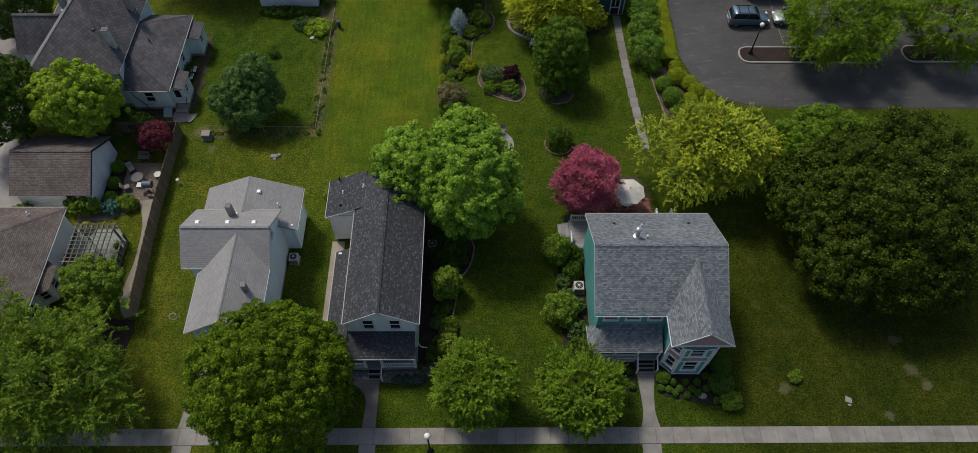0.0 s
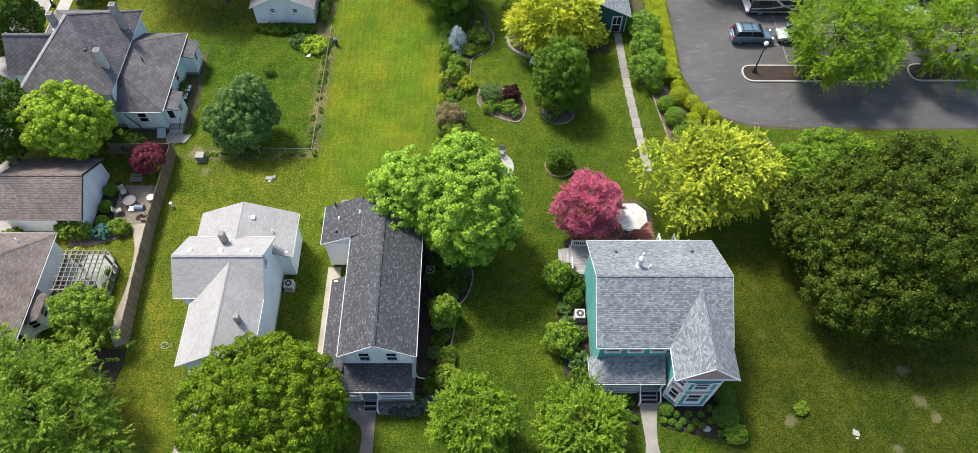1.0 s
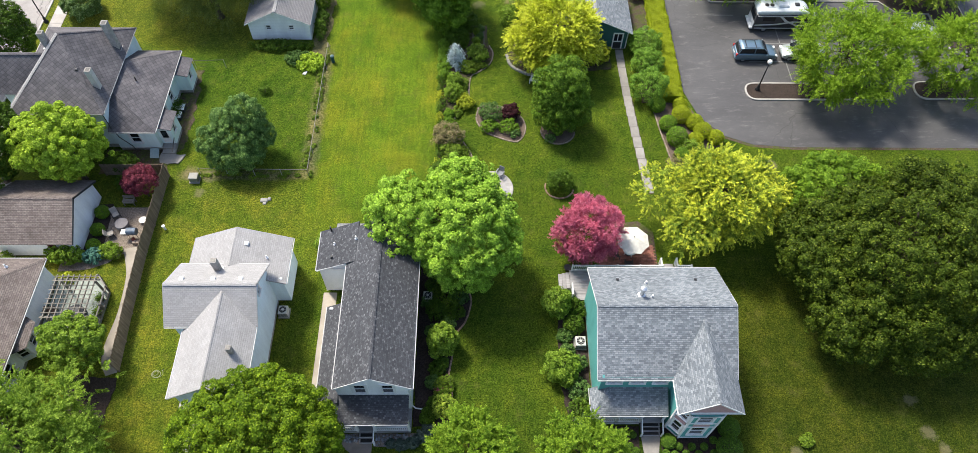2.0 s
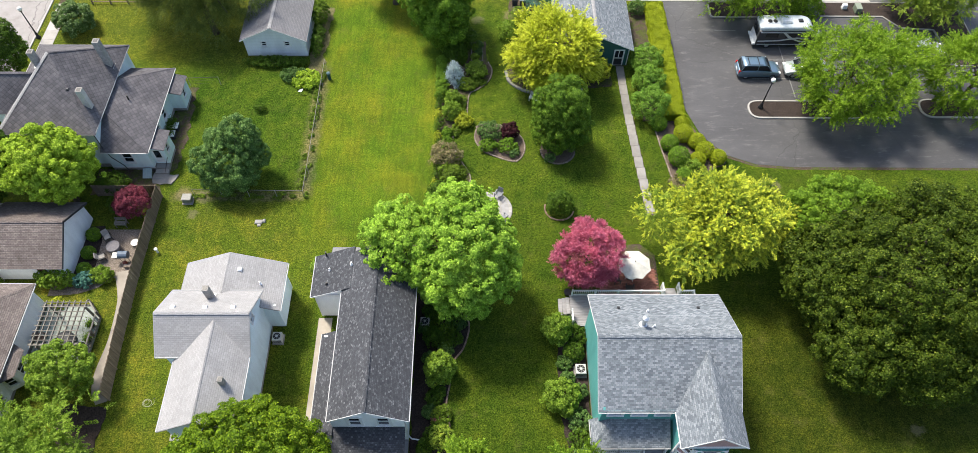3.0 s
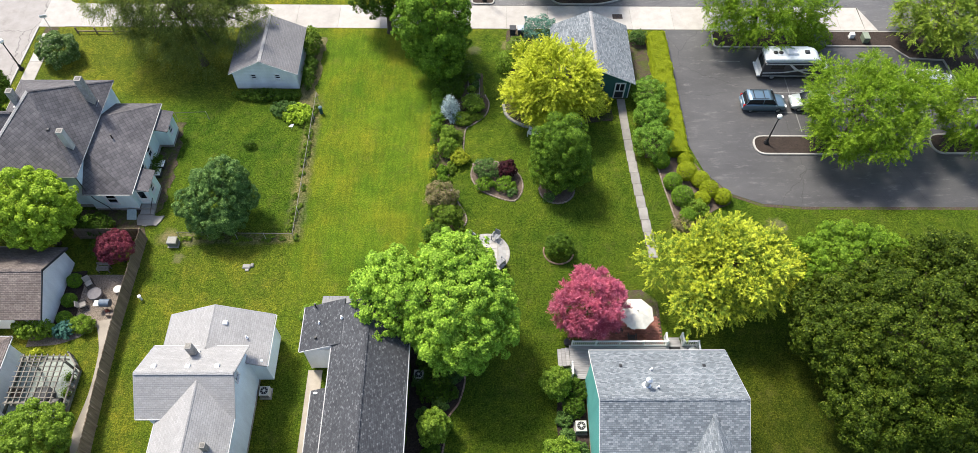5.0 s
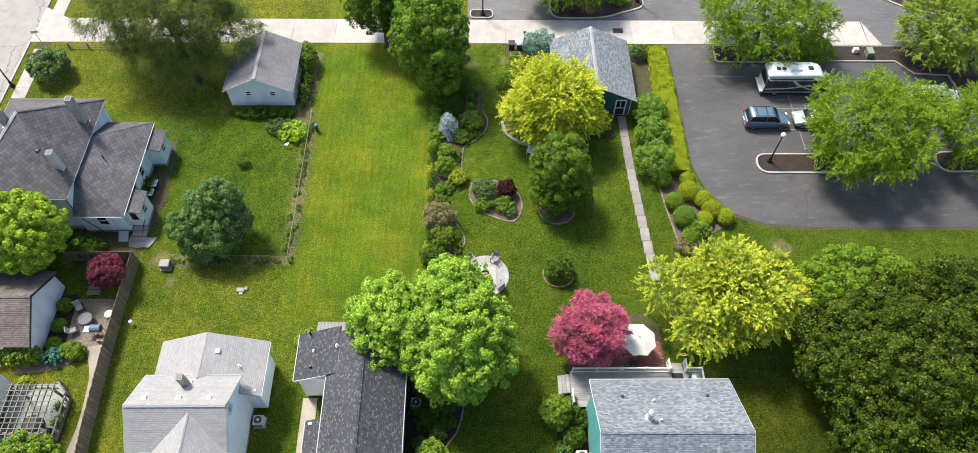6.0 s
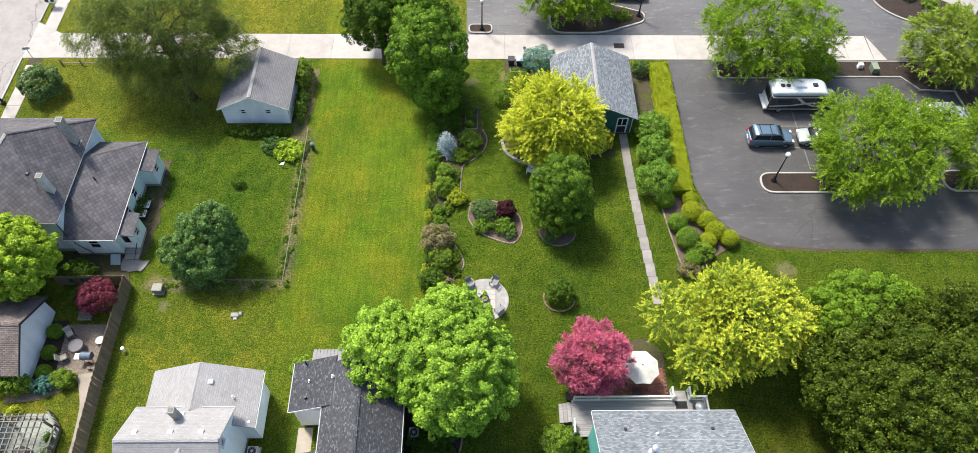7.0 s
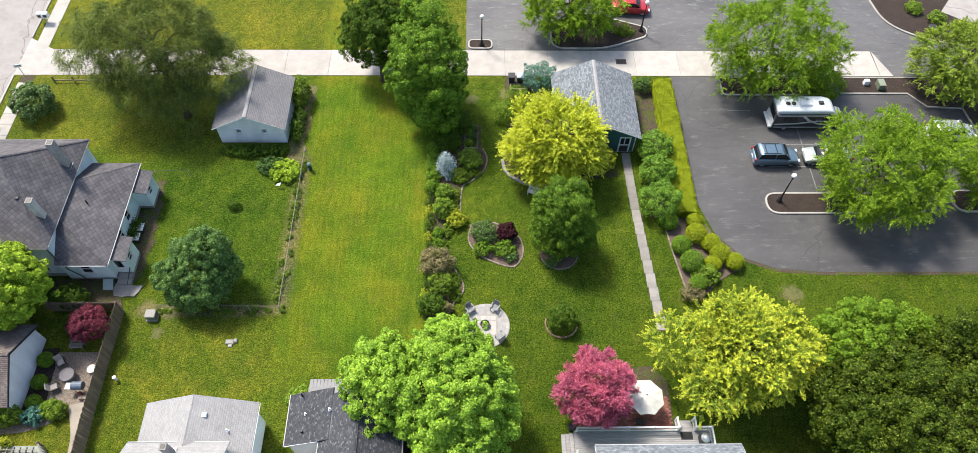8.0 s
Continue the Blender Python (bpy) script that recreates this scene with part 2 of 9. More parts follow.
        dx, dy = m.calc("SUBTRACT", x, px), m.calc("SUBTRACT", y, py)
        d = m.calc("SQRT", m.calc("ADD", m.calc("MULTIPLY", dx, dx), m.calc("MULTIPLY", dy, dy)))
        d = m.calc("ADD", m.calc("DIVIDE", d, r), m.calc("MULTIPLY_ADD", m.noise(1.6, 8, 0.8), 3.0, -1.4))
        worn_at = m.calc("MAXIMUM", worn_at, m.calc("SUBTRACT", 1.0, m.smooth(d, 0.5, 1.1)))
    base = m.mix(m.calc("MULTIPLY", worn_at, 0.5), base, m.mix(fine, (0.12, 0.1, 0.055), (0.3, 0.255, 0.16)))
    deep = m.ramp(big, [(0.36, (0.72, 0.82, 0.78)), (0.64, (1.22, 1.12, 1.0))])
    m.color(m.mix(1.0, base, deep, "MULTIPLY"))
    m.bump(m.noise(11, 8, 0.82), 1.0, 0.13)
    return m.m


def speckled(name, a, b, scale=30.0, big=1.0, rough=0.9, bump=0.6, dist=0.02, spread=0.2):
    m = Mat(name, rough, spec=0.2)
    c = m.ramp(m.noise(scale, 4, 0.7), [(0.3, a), (0.7, b)])
    s = m.ramp(m.noise(big, 6, 0.62), [(0.3, (1 - spread,)), (0.7, (1 + spread,))])
    m.color(m.mix(1.0, c, s, "MULTIPLY"))
    m.bump(m.noise(scale * 1.3, 4, 0.7), bump, dist)
    return m.m


def make_soil():
    """Bare earth with chips, and low weeds coming through."""
    m = Mat("bare_soil", 0.95, spec=0.1)
    c = m.ramp(m.noise(11, 6, 0.75), [(0.32, (0.03, 0.022, 0.016)), (0.55, (0.085, 0.065, 0.048)), (0.72, (0.2, 0.165, 0.13))])
    green = m.ramp(m.noise(1.1, 8, 0.75), [(0.47, (0,)), (0.56, (1,))])
    c = m.mix(m.calc("MULTIPLY", green, 0.75), c, m.ramp(m.noise(7, 6, 0.75), [(0.35, (0.025, 0.042, 0.007)), (0.65, (0.1, 0.13, 0.022))]))
    m.color(c)
    m.bump(m.noise(13, 6, 0.75), 1.0, 0.06)
    return m.m


def make_asphalt(name="asphalt", k=1.0):
    m = Mat(name, 0.62, spec=0.45)
    c = m.ramp(m.noise(40, 3, 0.7), [(0.3, (0.036, 0.0355, 0.037)), (0.7, (0.064, 0.063, 0.065))])
    wear = m.ramp(m.noise(0.2, 7, 0.65, (0.5, 1, 1)), [(0.36, (0.85, 0.84, 0.85)), (0.66, (1.45, 1.43, 1.4))])
    c = m.mix(1.0, c, wear, "MULTIPLY")
    smear = m.ramp(m.noise(1.3, 9, 0.82, (0.4, 1.4, 1)), [(0.54, (0,)), (0.66, (1,))])
    c = m.mix(m.calc("MULTIPLY", smear, 0.45), c, (0.19, 0.185, 0.175))
    crack = m.node("ShaderNodeTexVoronoi", feature="DISTANCE_TO_EDGE")
    crack.inputs["Scale"].default_value = 0.11
    wob = m.node("ShaderNodeVectorMath", operation="ADD")
    nz = m.node("ShaderNodeTexNoise")
    nz.inputs["Scale"].default_value = 0.6
    m.link(m.pos, nz.inputs["Vector"])
    m.link(m.pos, wob.inputs[0])
    m.link(nz.outputs["Color"], wob.inputs[1])
    m.link(wob.outputs[0], crack.inputs["Vector"])
    line = m.ramp(crack.outputs["Distance"], [(0.0, (0.62,)), (0.004, (1.0,))])
    c = m.mix(1.0, c, line, "MULTIPLY")
    m.color(m.mix(1.0, c, (k, k, k), "MULTIPLY"))
    m.bump(m.noise(55, 3), 0.5, 0.01)
    return m.m


def concrete(name, a, b, vary=0.12, cracks=0.0):
    m = Mat(name, 0.85, spec=0.25)
    c = m.ramp(m.noise(0.9, 7, 0.65), [(0.3, a), (0.7, b)])
    if cracks:
        v = m.node("ShaderNodeTexVoronoi", feature="DISTANCE_TO_EDGE")
        v.inputs["Scale"].default_value = cracks
        bend = m.node("ShaderNodeVectorMath", operation="ADD")
        nz = m.node("ShaderNodeTexNoise")
        nz.inputs["Scale"].default_value, nz.inputs["Detail"].default_value = 0.9, 6
        m.link(m.pos, nz.inputs["Vector"])
        m.link(m.pos, bend.inputs[0])
        m.link(nz.outputs["Color"], bend.inputs[1])
        m.link(bend.outputs[0], v.inputs["Vector"])
        c = m.mix(1.0, c, m.ramp(v.outputs["Distance"], [(0.0, (0.5,)), (0.004, (1.0,))]), "MULTIPLY")
        c = m.mix(1.0, c, m.ramp(m.noise(0.5, 8, 0.75), [(0.3, (0.8, 0.78, 0.76)), (0.48, (1.0, 1.0, 1.0))]), "MULTIPLY")
    rnd = m.node("ShaderNodeObjectInfo").outputs["Random"]
    c = m.mix(1.0, c, m.ramp(rnd, [(0.0, (1 - vary,)), (1.0, (1 + vary,))]), "MULTIPLY")
    grain = m.ramp(m.noise(30, 4, 0.7), [(0.3, (0.9,)), (0.7, (1.08,))])
    m.color(m.mix(1.0, c, grain, "MULTIPLY"))
    m.bump(m.noise(40, 3), 0.3, 0.008)
    return m.m


def wood(name, a, b, along=(1, 1, 0.08), vary=0.2):
    m = Mat(name, 0.8, spec=0.2)
    c = m.ramp(m.noise(14, 5, 0.6, along), [(0.25, a), (0.75, b)])
    rnd = m.node("ShaderNodeObjectInfo").outputs["Random"]
    c = m.mix(1.0, c, m.ramp(rnd, [(0.0, (1 - vary,)), (1.0, (1 + vary,))]), "MULTIPLY")
    m.color(c)
    m.bump(m.noise(20, 4, 0.6, along), 0.4, 0.01)
    return m.m


def make_glass():
    m = Mat("window_glass", 0.06, spec=0.35)
    m.color((0.012, 0.015, 0.018))
    return m.m


GRASS = make_grass()
ASPHALT = make_asphalt()
OLD_ASPHALT = make_asphalt("old_grey_asphalt", 1.5)
GLASS = make_glass()
SLAB = concrete("sidewalk_concrete", (0.193, 0.181, 0.164), (0.292, 0.277, 0.254))
ALLEY = concrete("alley_concrete", (0.315, 0.295, 0.27), (0.4, 0.378, 0.35), 0.07)
KERB = concrete("kerb_concrete", (0.270, 0.259, 0.238), (0.356, 0.341, 0.313))
PALE_ROAD = concrete("pale_road", (0.25, 0.23, 0.215), (0.315, 0.294, 0.278), 0.05, 0.08)
SOIL = make_soil()
MULCH = speckled("dark_mulch", (0.012, 0.009, 0.008), (0.06, 0.044, 0.036), 9, 1.2, bump=1.0, dist=0.05)
BARK_MULCH = speckled("brown_mulch", (0.05, 0.037, 0.027), (0.17, 0.13, 0.1), 16, 1.2, bump=0.9, dist=0.04)
GRAVEL = speckled("gravel", (0.08, 0.064, 0.05), (0.3, 0.25, 0.205), 9, 0.8, bump=1.0, dist=0.04)
BARK = speckled("bark", (0.05, 0.037, 0.027), (0.13, 0.105, 0.082), 9, 1.0, bump=1.0, dist=0.05)
WHITE = plain("white_paint", (0.702, 0.702, 0.693), 0.45)
WHITE_METAL = plain("white_metal", (0.82, 0.83, 0.84), 0.35)
TAN_SLAB = concrete("tan_concrete", (0.24, 0.21, 0.172), (0.335, 0.3, 0.25))
DRY_WEED = speckled("dry_weeds", (0.05, 0.055, 0.014), (0.17, 0.15, 0.07), 9, 0.9, bump=1.0, dist=0.08)
BLACK = plain("black_paint", (0.015, 0.015, 0.016), 0.4)
DARK_GREY = plain("dark_plastic", (0.035, 0.036, 0.04), 0.5)
GREY_METAL = plain("grey_metal", (0.32, 0.32, 0.31), 0.5, 0.3)
BEIGE_METAL = plain("beige_metal", (0.5, 0.49, 0.45), 0.5)
STEEL = plain("galvanised_steel", (0.6, 0.61, 0.62), 0.35, 0.8)
ROOF_LIGHT = shingles("light_grey_shingles", [(0.0, (0.27, 0.265, 0.263)), (0.5, (0.292, 0.287, 0.285)), (1.0, (0.318, 0.313, 0.31))], 0.3, 0.15, 0.35, 0.1, 0.8)
ROOF_DARK = shingles("charcoal_shingles", [(0.0, (0.046, 0.048, 0.054)), (0.6, (0.066, 0.069, 0.076)), (0.85, (0.085, 0.088, 0.096)), (1.0, (0.14, 0.144, 0.152))], 0.17, 0.13, 0.4, 0.16, 0.72)
ROOF_BLUE = shingles("slate_grey_shingles", [(0.0, (0.108, 0.124, 0.14)), (0.5, (0.168, 0.187, 0.204)), (1.0, (0.238, 0.258, 0.275))], 0.24, 0.135, 0.5, 0.14, 0.7)
ROOF_BROWN = shingles("brown_shingles", [(0.0, (0.135, 0.112, 0.104)), (0.5, (0.165, 0.139, 0.127)), (1.0, (0.2, 0.171, 0.157))], 0.26, 0.14, 0.8, 0.25, 0.6)
ROOF_SCALLOP = scales("grey_hexagonal_shingles", (0.086, 0.083, 0.09), (0.125, 0.12, 0.128))
WALL_WHITE = siding("white_siding", (0.83, 0.835, 0.83))
WALL_ICE = siding("ice_blue_siding", (0.68, 0.8, 0.85))
EAVE = plain("weathered_eave_metal", (0.4, 0.4, 0.4), 0.5)
WALL_BLUE = siding("pale_blue_siding", (0.7, 0.81, 0.81))
WALL_TEAL = siding("teal_siding", (0.1, 0.33, 0.31), 0.1)
WALL_GREEN = siding("dark_green_siding", (0.035, 0.11, 0.1), 0.12)
WALL_STUCCO = siding("white_garage_siding", (0.78, 0.8, 0.81), 0.2)
PINK = plain("dusty_pink_paint", (0.42, 0.26, 0.26), 0.6)
FENCE_WOOD = wood("weathered_fence_wood", (0.12, 0.088, 0.062), (0.25, 0.19, 0.14))
GREY_WOOD = wood("grey_deck_wood", (0.2, 0.195, 0.195), (0.34, 0.33, 0.33), (0.08, 1, 1), 0.12)
PALE_WOOD = wood("pale_pergola_wood", (0.13, 0.118, 0.098), (0.25, 0.23, 0.195))
FOUNDATION = speckled("stone_foundation", (0.2, 0.19, 0.18), (0.36, 0.34, 0.32), 5, 0.8)


# ---- mesh helpers ----
class Form:
    """Gathers vertices and faces of one mesh."""

    def __init__(self):
        self.v, self.f, self.uv = [], [], []

    def add(self, verts, faces, uvs=None):
        n = len(self.v)
        self.v += [tuple(p) for p in verts]
        self.f += [tuple(i + n for i in f) for f in faces]
        return self

    def box(self, x0, y0, z0, x1, y1, z1, m=None):
        p = [(x, y, z) for z in (z0, z1) for x, y in ((x0, y0), (x1, y0), (x1, y1), (x0, y1))]
        if m:
            p = [m @ Vector(q) for q in p]
        return self.add(p, [(3, 2, 1, 0), (4, 5, 6, 7), (0, 1, 5, 4), (1, 2, 6, 5), (2, 3, 7, 6), (3, 0, 4, 7)])

    def chamfer(self, x0, y0, z0, x1, y1, z1, c=0.03, m=None):
        """A box whose top edges are bevelled."""
        lo = [(x0, y0), (x1, y0), (x1, y1), (x0, y1)]
        hi = [(x0 + c, y0 + c), (x1 - c, y0 + c), (x1 - c, y1 - c), (x0 + c, y1 - c)]
        p = [(*q, z0) for q in lo] + [(*q, z1 - c) for q in lo] + [(*q, z1) for q in hi]
        if m:
            p = [m @ Vector(q) for q in p]
        f = [(3, 2, 1, 0), (8, 9, 10, 11)]
        for k in (0, 4):
            f += [(k + i, k + (i + 1) % 4, k + 4 + (i + 1) % 4, k + 4 + i) for i in range(4)]
        return self.add(p, f)

    def prism(self, outline, z0, z1):
        n = len(outline)
        p = [(x, y, z0) for x, y in outline] + [(x, y, z1) for x, y in outline]
        f = [tuple(range(n))[::-1], tuple(range(n, 2 * n))]
        f += [(i, (i + 1) % n, n + (i + 1) % n, n + i) for i in range(n)]
        return self.add(p, f)

    def slab(self, pts, thick):
        """A sheet through pts (counter-clockwise from outside) of that thickness inward."""
        pts = [Vector(p) for p in pts]
        nrm = Vector((0, 0, 0))
        for a, b in zip(pts, pts[1:] + pts[:1]):
            nrm += a.cross(b)
        nrm.normalize()
        n = len(pts)
        p = pts + [q - nrm * thick for q in pts]
        f = [tuple(range(n)), tuple(range(n, 2 * n))[::-1]]
        f += [(i, n + i, n + (i + 1) % n, (i + 1) % n) for i in range(n)]
        return self.add(p, f)

    def tube(self, path, radii, sides=8, caps=True):
        """A tapered round bar along a path."""
        path = [Vector(p) for p in path]
        rings = []
        for i, p in enumerate(path):
            d = (path[min(i + 1, len(path) - 1)] - path[max(i - 1, 0)]).normalized()
            a = d.orthogonal().normalized()
            if abs(d.z) < 0.95:
                a = d.cross(Vector((0, 0, 1))).normalized()
            b = d.cross(a)
            rings.append([p + (a * math.cos(k * math.tau / sides) + b * math.sin(k * math.tau / sides)) * radii[i] for k in range(sides)])
        v = [q for r in rings for q in r]
        f = [(i * sides + k, i * sides + (k + 1) % sides, (i + 1) * sides + (k + 1) % sides, (i + 1) * sides + k) for i in range(len(path) - 1) for k in range(sides)]
        if caps:
            f += [tuple(range(sides))[::-1], tuple(range((len(path) - 1) * sides, len(path) * sides))]
        return self.add(v, f)

    def lathe(self, profile, sides=16, centre=(0, 0), squash=1.0):
        """Turned shape from (radius, z) rows."""
        v = [(centre[0] + r * math.cos(k * math.tau / sides), centre[1] + squash * r * math.sin(k * math.tau / sides), z) for r, z in profile for k in range(sides)]
        n = len(profile)
        f = [(i * sides + k, i * sides + (k + 1) % sides, (i + 1) * sides + (k + 1) % sides, (i + 1) * sides + k) for i in range(n - 1) for k in range(sides)]
        f += [tuple(range(sides))[::-1], tuple(range((n - 1) * sides, n * sides))]
        return self.add(v, f)

    def mesh(self, name, material, smooth=False):
        me = bpy.data.meshes.new(name)
        me.from_pydata(self.v, [], self.f)
        me.materials.append(material)
        if smooth:
            me.polygons.foreach_set("use_smooth", [True] * len(me.polygons))
        me.update()
        return me


def hang(ob, parent):
    """Makes ob, built in world places, a child of parent."""
    ob.parent = parent
    if parent.parent is None:
        ob.matrix_parent_inverse = parent.matrix_basis.inverted()
    return ob


def part(name, form, material, parent, label="", smooth=False):
    ob = hang(new(name, form.mesh(name, material, smooth)), parent)
    return tagged(ob, label)


def thing(name, at, label, category, group=""):
    ob = new(name)
    ob.empty_display_size = 0.2
    ob.matrix_basis = Matrix.Translation(at)
    return tagged(ob, label, category, group)


def solo(name, form, material, label, category, group="", kind="", smooth=False):
    return tagged(new(name, form.mesh(name, material, smooth)), label, category, group, kind)


def setting(name, form, material, label="", category=""):
    return solo(name, form, material, label or name.replace("_", " "), category or "ground", kind="structure")


def slope_uv(ob):
    """Lays a roof face's texture along its eaves, in metres."""
    me = ob.data
    layer = me.uv_layers.new(name="slope")
    for p in me.polygons:
        n = p.normal
        along = Vector((0, 0, 1)).cross(n)
        along = along.normalized() if along.length > 1e-4 else Vector((1, 0, 0))
        up = n.cross(along)
        for li in p.loop_indices:
            co = me.vertices[me.loops[li].vertex_index].co
            layer.data[li].uv = (co.dot(along), co.dot(up))
    return ob


def roof(pts, material, parent, thick=0.13, name="roof_slope", label=""):
    return slope_uv(part(name, Form().slab(pts, thick), material, parent, label))


def wall(parent, a, b, z0, z1, material, holes=(), thick=0.15, name="wall", gable=None):
    """An upright wall from a to b (its inside lies to the left), with openings (u0, u1, z0, z1) right through it; gable: the peak's height."""
    a, b = Vector((*a, 0)), Vector((*b, 0))
    u = (b - a).normalized()
    holes = [(k[0] - 0.003, k[1] - 0.003, k[2], k[3]) for k in holes]
    inn = Vector((-u.y, u.x, 0)) * thick
    a, b = a + u * 0.003, b - u * 0.003
    length = (b - a).length
    us = sorted({0.0, length, *[h[k] for h in holes for k in (0, 1)]})
    zs = sorted({z0, z1, *[h[k] for h in holes for k in (2, 3)]})
    nu, nz = len(us) - 1, len(zs) - 1

    def solid(i, j):
        if not (0 <= i < nu and 0 <= j < nz):
            return False
        um, zm = (us[i] + us[i + 1]) / 2, (zs[j] + zs[j + 1]) / 2
        return not any(h[0] < um < h[1] and h[2] < zm < h[3] for h in holes)

    f, seen = Form(), {}

    def vert(i, j, side):
        if (i, j, side) not in seen:
            seen[i, j, side] = len(f.v)
            f.v.append(tuple(a + u * us[i] + inn * side + Vector((0, 0, zs[j]))))
        return seen[i, j, side]

    for i in range(nu):
        for j in range(nz):
            if not solid(i, j):
                continue
            c = [(i, j), (i + 1, j), (i + 1, j + 1), (i, j + 1)]
            f.f.append(tuple(vert(*k, 0) for k in c))
            f.f.append(tuple(vert(*k, 1) for k in c[::-1]))
            for (di, dj), p, q in (((0, -1), c[0], c[1]), ((1, 0), c[1], c[2]), ((0, 1), c[2], c[3]), ((-1, 0), c[3], c[0])):
                if not solid(i + di, j + dj) and not (gable and j + dj == nz):
                    f.f.append((vert(*q, 0), vert(*p, 0), vert(*p, 1), vert(*q, 1)))
    if gable:
        mid = a + u * length / 2 + Vector((0, 0, gable))
        k = len(f.v)
        f.v += [tuple(mid), tuple(mid + inn)]
        f.f.append(tuple(vert(i, nz, 0) for i in range(nu + 1)) + (k,))
        f.f.append((k + 1,) + tuple(vert(i, nz, 1) for i in range(nu, -1, -1)))
        f.f.append((vert(nu, nz, 0), vert(nu, nz, 1), k + 1, k))
        f.f.append((vert(0, nz, 1), vert(0, nz, 0), k, k + 1))
    return part(name, f, material, parent)


def window(parent, a, b, hole, trim=WHITE, sash=True, frame_w=0.11, proud=0.05, curtain=None):
    """A window in the opening of a wall from a to b: trim, sill, sash and glass."""
    a, b = Vector((*a, 0)), Vector((*b, 0))
    u = (b - a).normalized()
    out = Vector((u.y, -u.x, 0))
    u0, u1, z0, z1 = hole

    def bar(f, s0, s1, q0, q1, d0, d1):
        p = [a + u * s + out * d + Vector((0, 0, z)) for z in (q0, q1) for s, d in ((s0, d0), (s0, d1), (s1, d1), (s1, d0))]
        f.add(p, [(0, 1, 2, 3), (7, 6, 5, 4), (4, 5, 1, 0), (5, 6, 2, 1), (6, 7, 3, 2), (7, 4, 0, 3)])

    w = frame_w
    f = Form()
    bar(f, u0 - w, u0, z0, z1 + w, -0.06, proud)
    bar(f, u1, u1 + w, z0, z1 + w, -0.06, proud)
    bar(f, u0, u1, z1, z1 + w, -0.06, proud + 0.004)
    win = part("window", f, trim, parent)
    s = Form()
    bar(s, u0 - w, u1 + w, z0 - 0.09, z0, -0.06, proud + 0.05)
    part("sill", s, trim, win)
    g = Form()
    bar(g, u0, u1, z0, z1, -0.07, -0.05)
    part("pane", g, GLASS, win, "dark reflecting glass")
    if sash:
        k = Form()
        zm = (z0 + z1) / 2
        bar(k, u0, u1, zm - 0.03, zm + 0.03, -0.045, 0.0)
        bar(k, u0, u0 + 0.05, z0, z1, -0.045, -0.01)
        bar(k, u1 - 0.05, u1, z0, z1, -0.045, -0.01)
        bar(k, u0, u1, z0, z0 + 0.05, -0.045, -0.012)
        bar(k, u0, u1, z1 - 0.05, z1, -0.045, -0.012)
        part("sash", k, trim, win)
    return win


def trim_bar(parent, a, b, w, h, material=WHITE, name="trim", up=(0, 0, 1)):
    """A straight bar from a to b, w wide and h high, its top on the line."""
    a, b, up = Vector(a), Vector(b), Vector(up)
    d = (b - a).normalized()
    s = d.cross(up).normalized() * w / 2
    n = s.cross(d).normalized() * h
    p = [q + k for q in (a, b) for k in (s, -s, -s - n, s - n)]
    return part(name, Form().add(p, [(0, 1, 2, 3), (7, 6, 5, 4), (0, 4, 5, 1), (1, 5, 6, 2), (2, 6, 7, 3), (3, 7, 4, 0)]), material, parent)


# ---- plants ----
def leaf_mesh(name, at, out, size, aspect, material, rng, wild=0.8, lift=0.5, along=0.0, axis=None, tri=False, tips=None, tip_material=None):
    """Many small leaves in one mesh: places, outward directions and sizes are arrays."""
    n = len(at)
    rnd = rng.normal(size=(n, 3))
    nrm = out * 0.7 + rnd * wild + np.array([0, 0, lift])
    nrm /= np.linalg.norm(nrm, axis=1)[:, None] + 1e-9
    ax = rng.normal(size=(n, 3)) * (1 - along) + (out if axis is None else axis) * along * 2
    ax -= nrm * np.sum(ax * nrm, axis=1)[:, None]
    ax /= np.linalg.norm(ax, axis=1)[:, None] + 1e-9
    si = np.cross(nrm, ax)
    L, W = size[:, None], (size * aspect)[:, None]
    k = 3 if tri else 4
    v = np.empty((n, k, 3))
    v[:, 0] = at - ax * L * 0.5
    if tri:
        v[:, 1] = at + ax * L * 0.1 + si * W * 0.72 + nrm * W * 0.15
        v[:, 2] = at + ax * L * 0.5 - si * W * 0.38 - nrm * L * 0.1
    else:
        v[:, 1] = at + si * W * 0.5 + nrm * W * 0.18
        v[:, 2] = at + ax * L * 0.5 - nrm * L * 0.12
        v[:, 3] = at - si * W * 0.5 + nrm * W * 0.18
    me = bpy.data.meshes.new(name)
    me.vertices.add(n * k)
    me.vertices.foreach_set("co", v.reshape(-1).astype(np.float32))
    me.loops.add(n * k)
    me.loops.foreach_set("vertex_index", np.arange(n * k, dtype=np.int32))
    me.polygons.add(n)
    me.polygons.foreach_set("loop_start", np.arange(0, n * k, k, dtype=np.int32))
    me.polygons.foreach_set("loop_total", np.full(n, k, dtype=np.int32))
    me.materials.append(material)
    if tips is not None:
        me.materials.append(tip_material)
        me.polygons.foreach_set("material_index", tips.astype(np.int32))
    me.update(calc_edges=True)
    return me


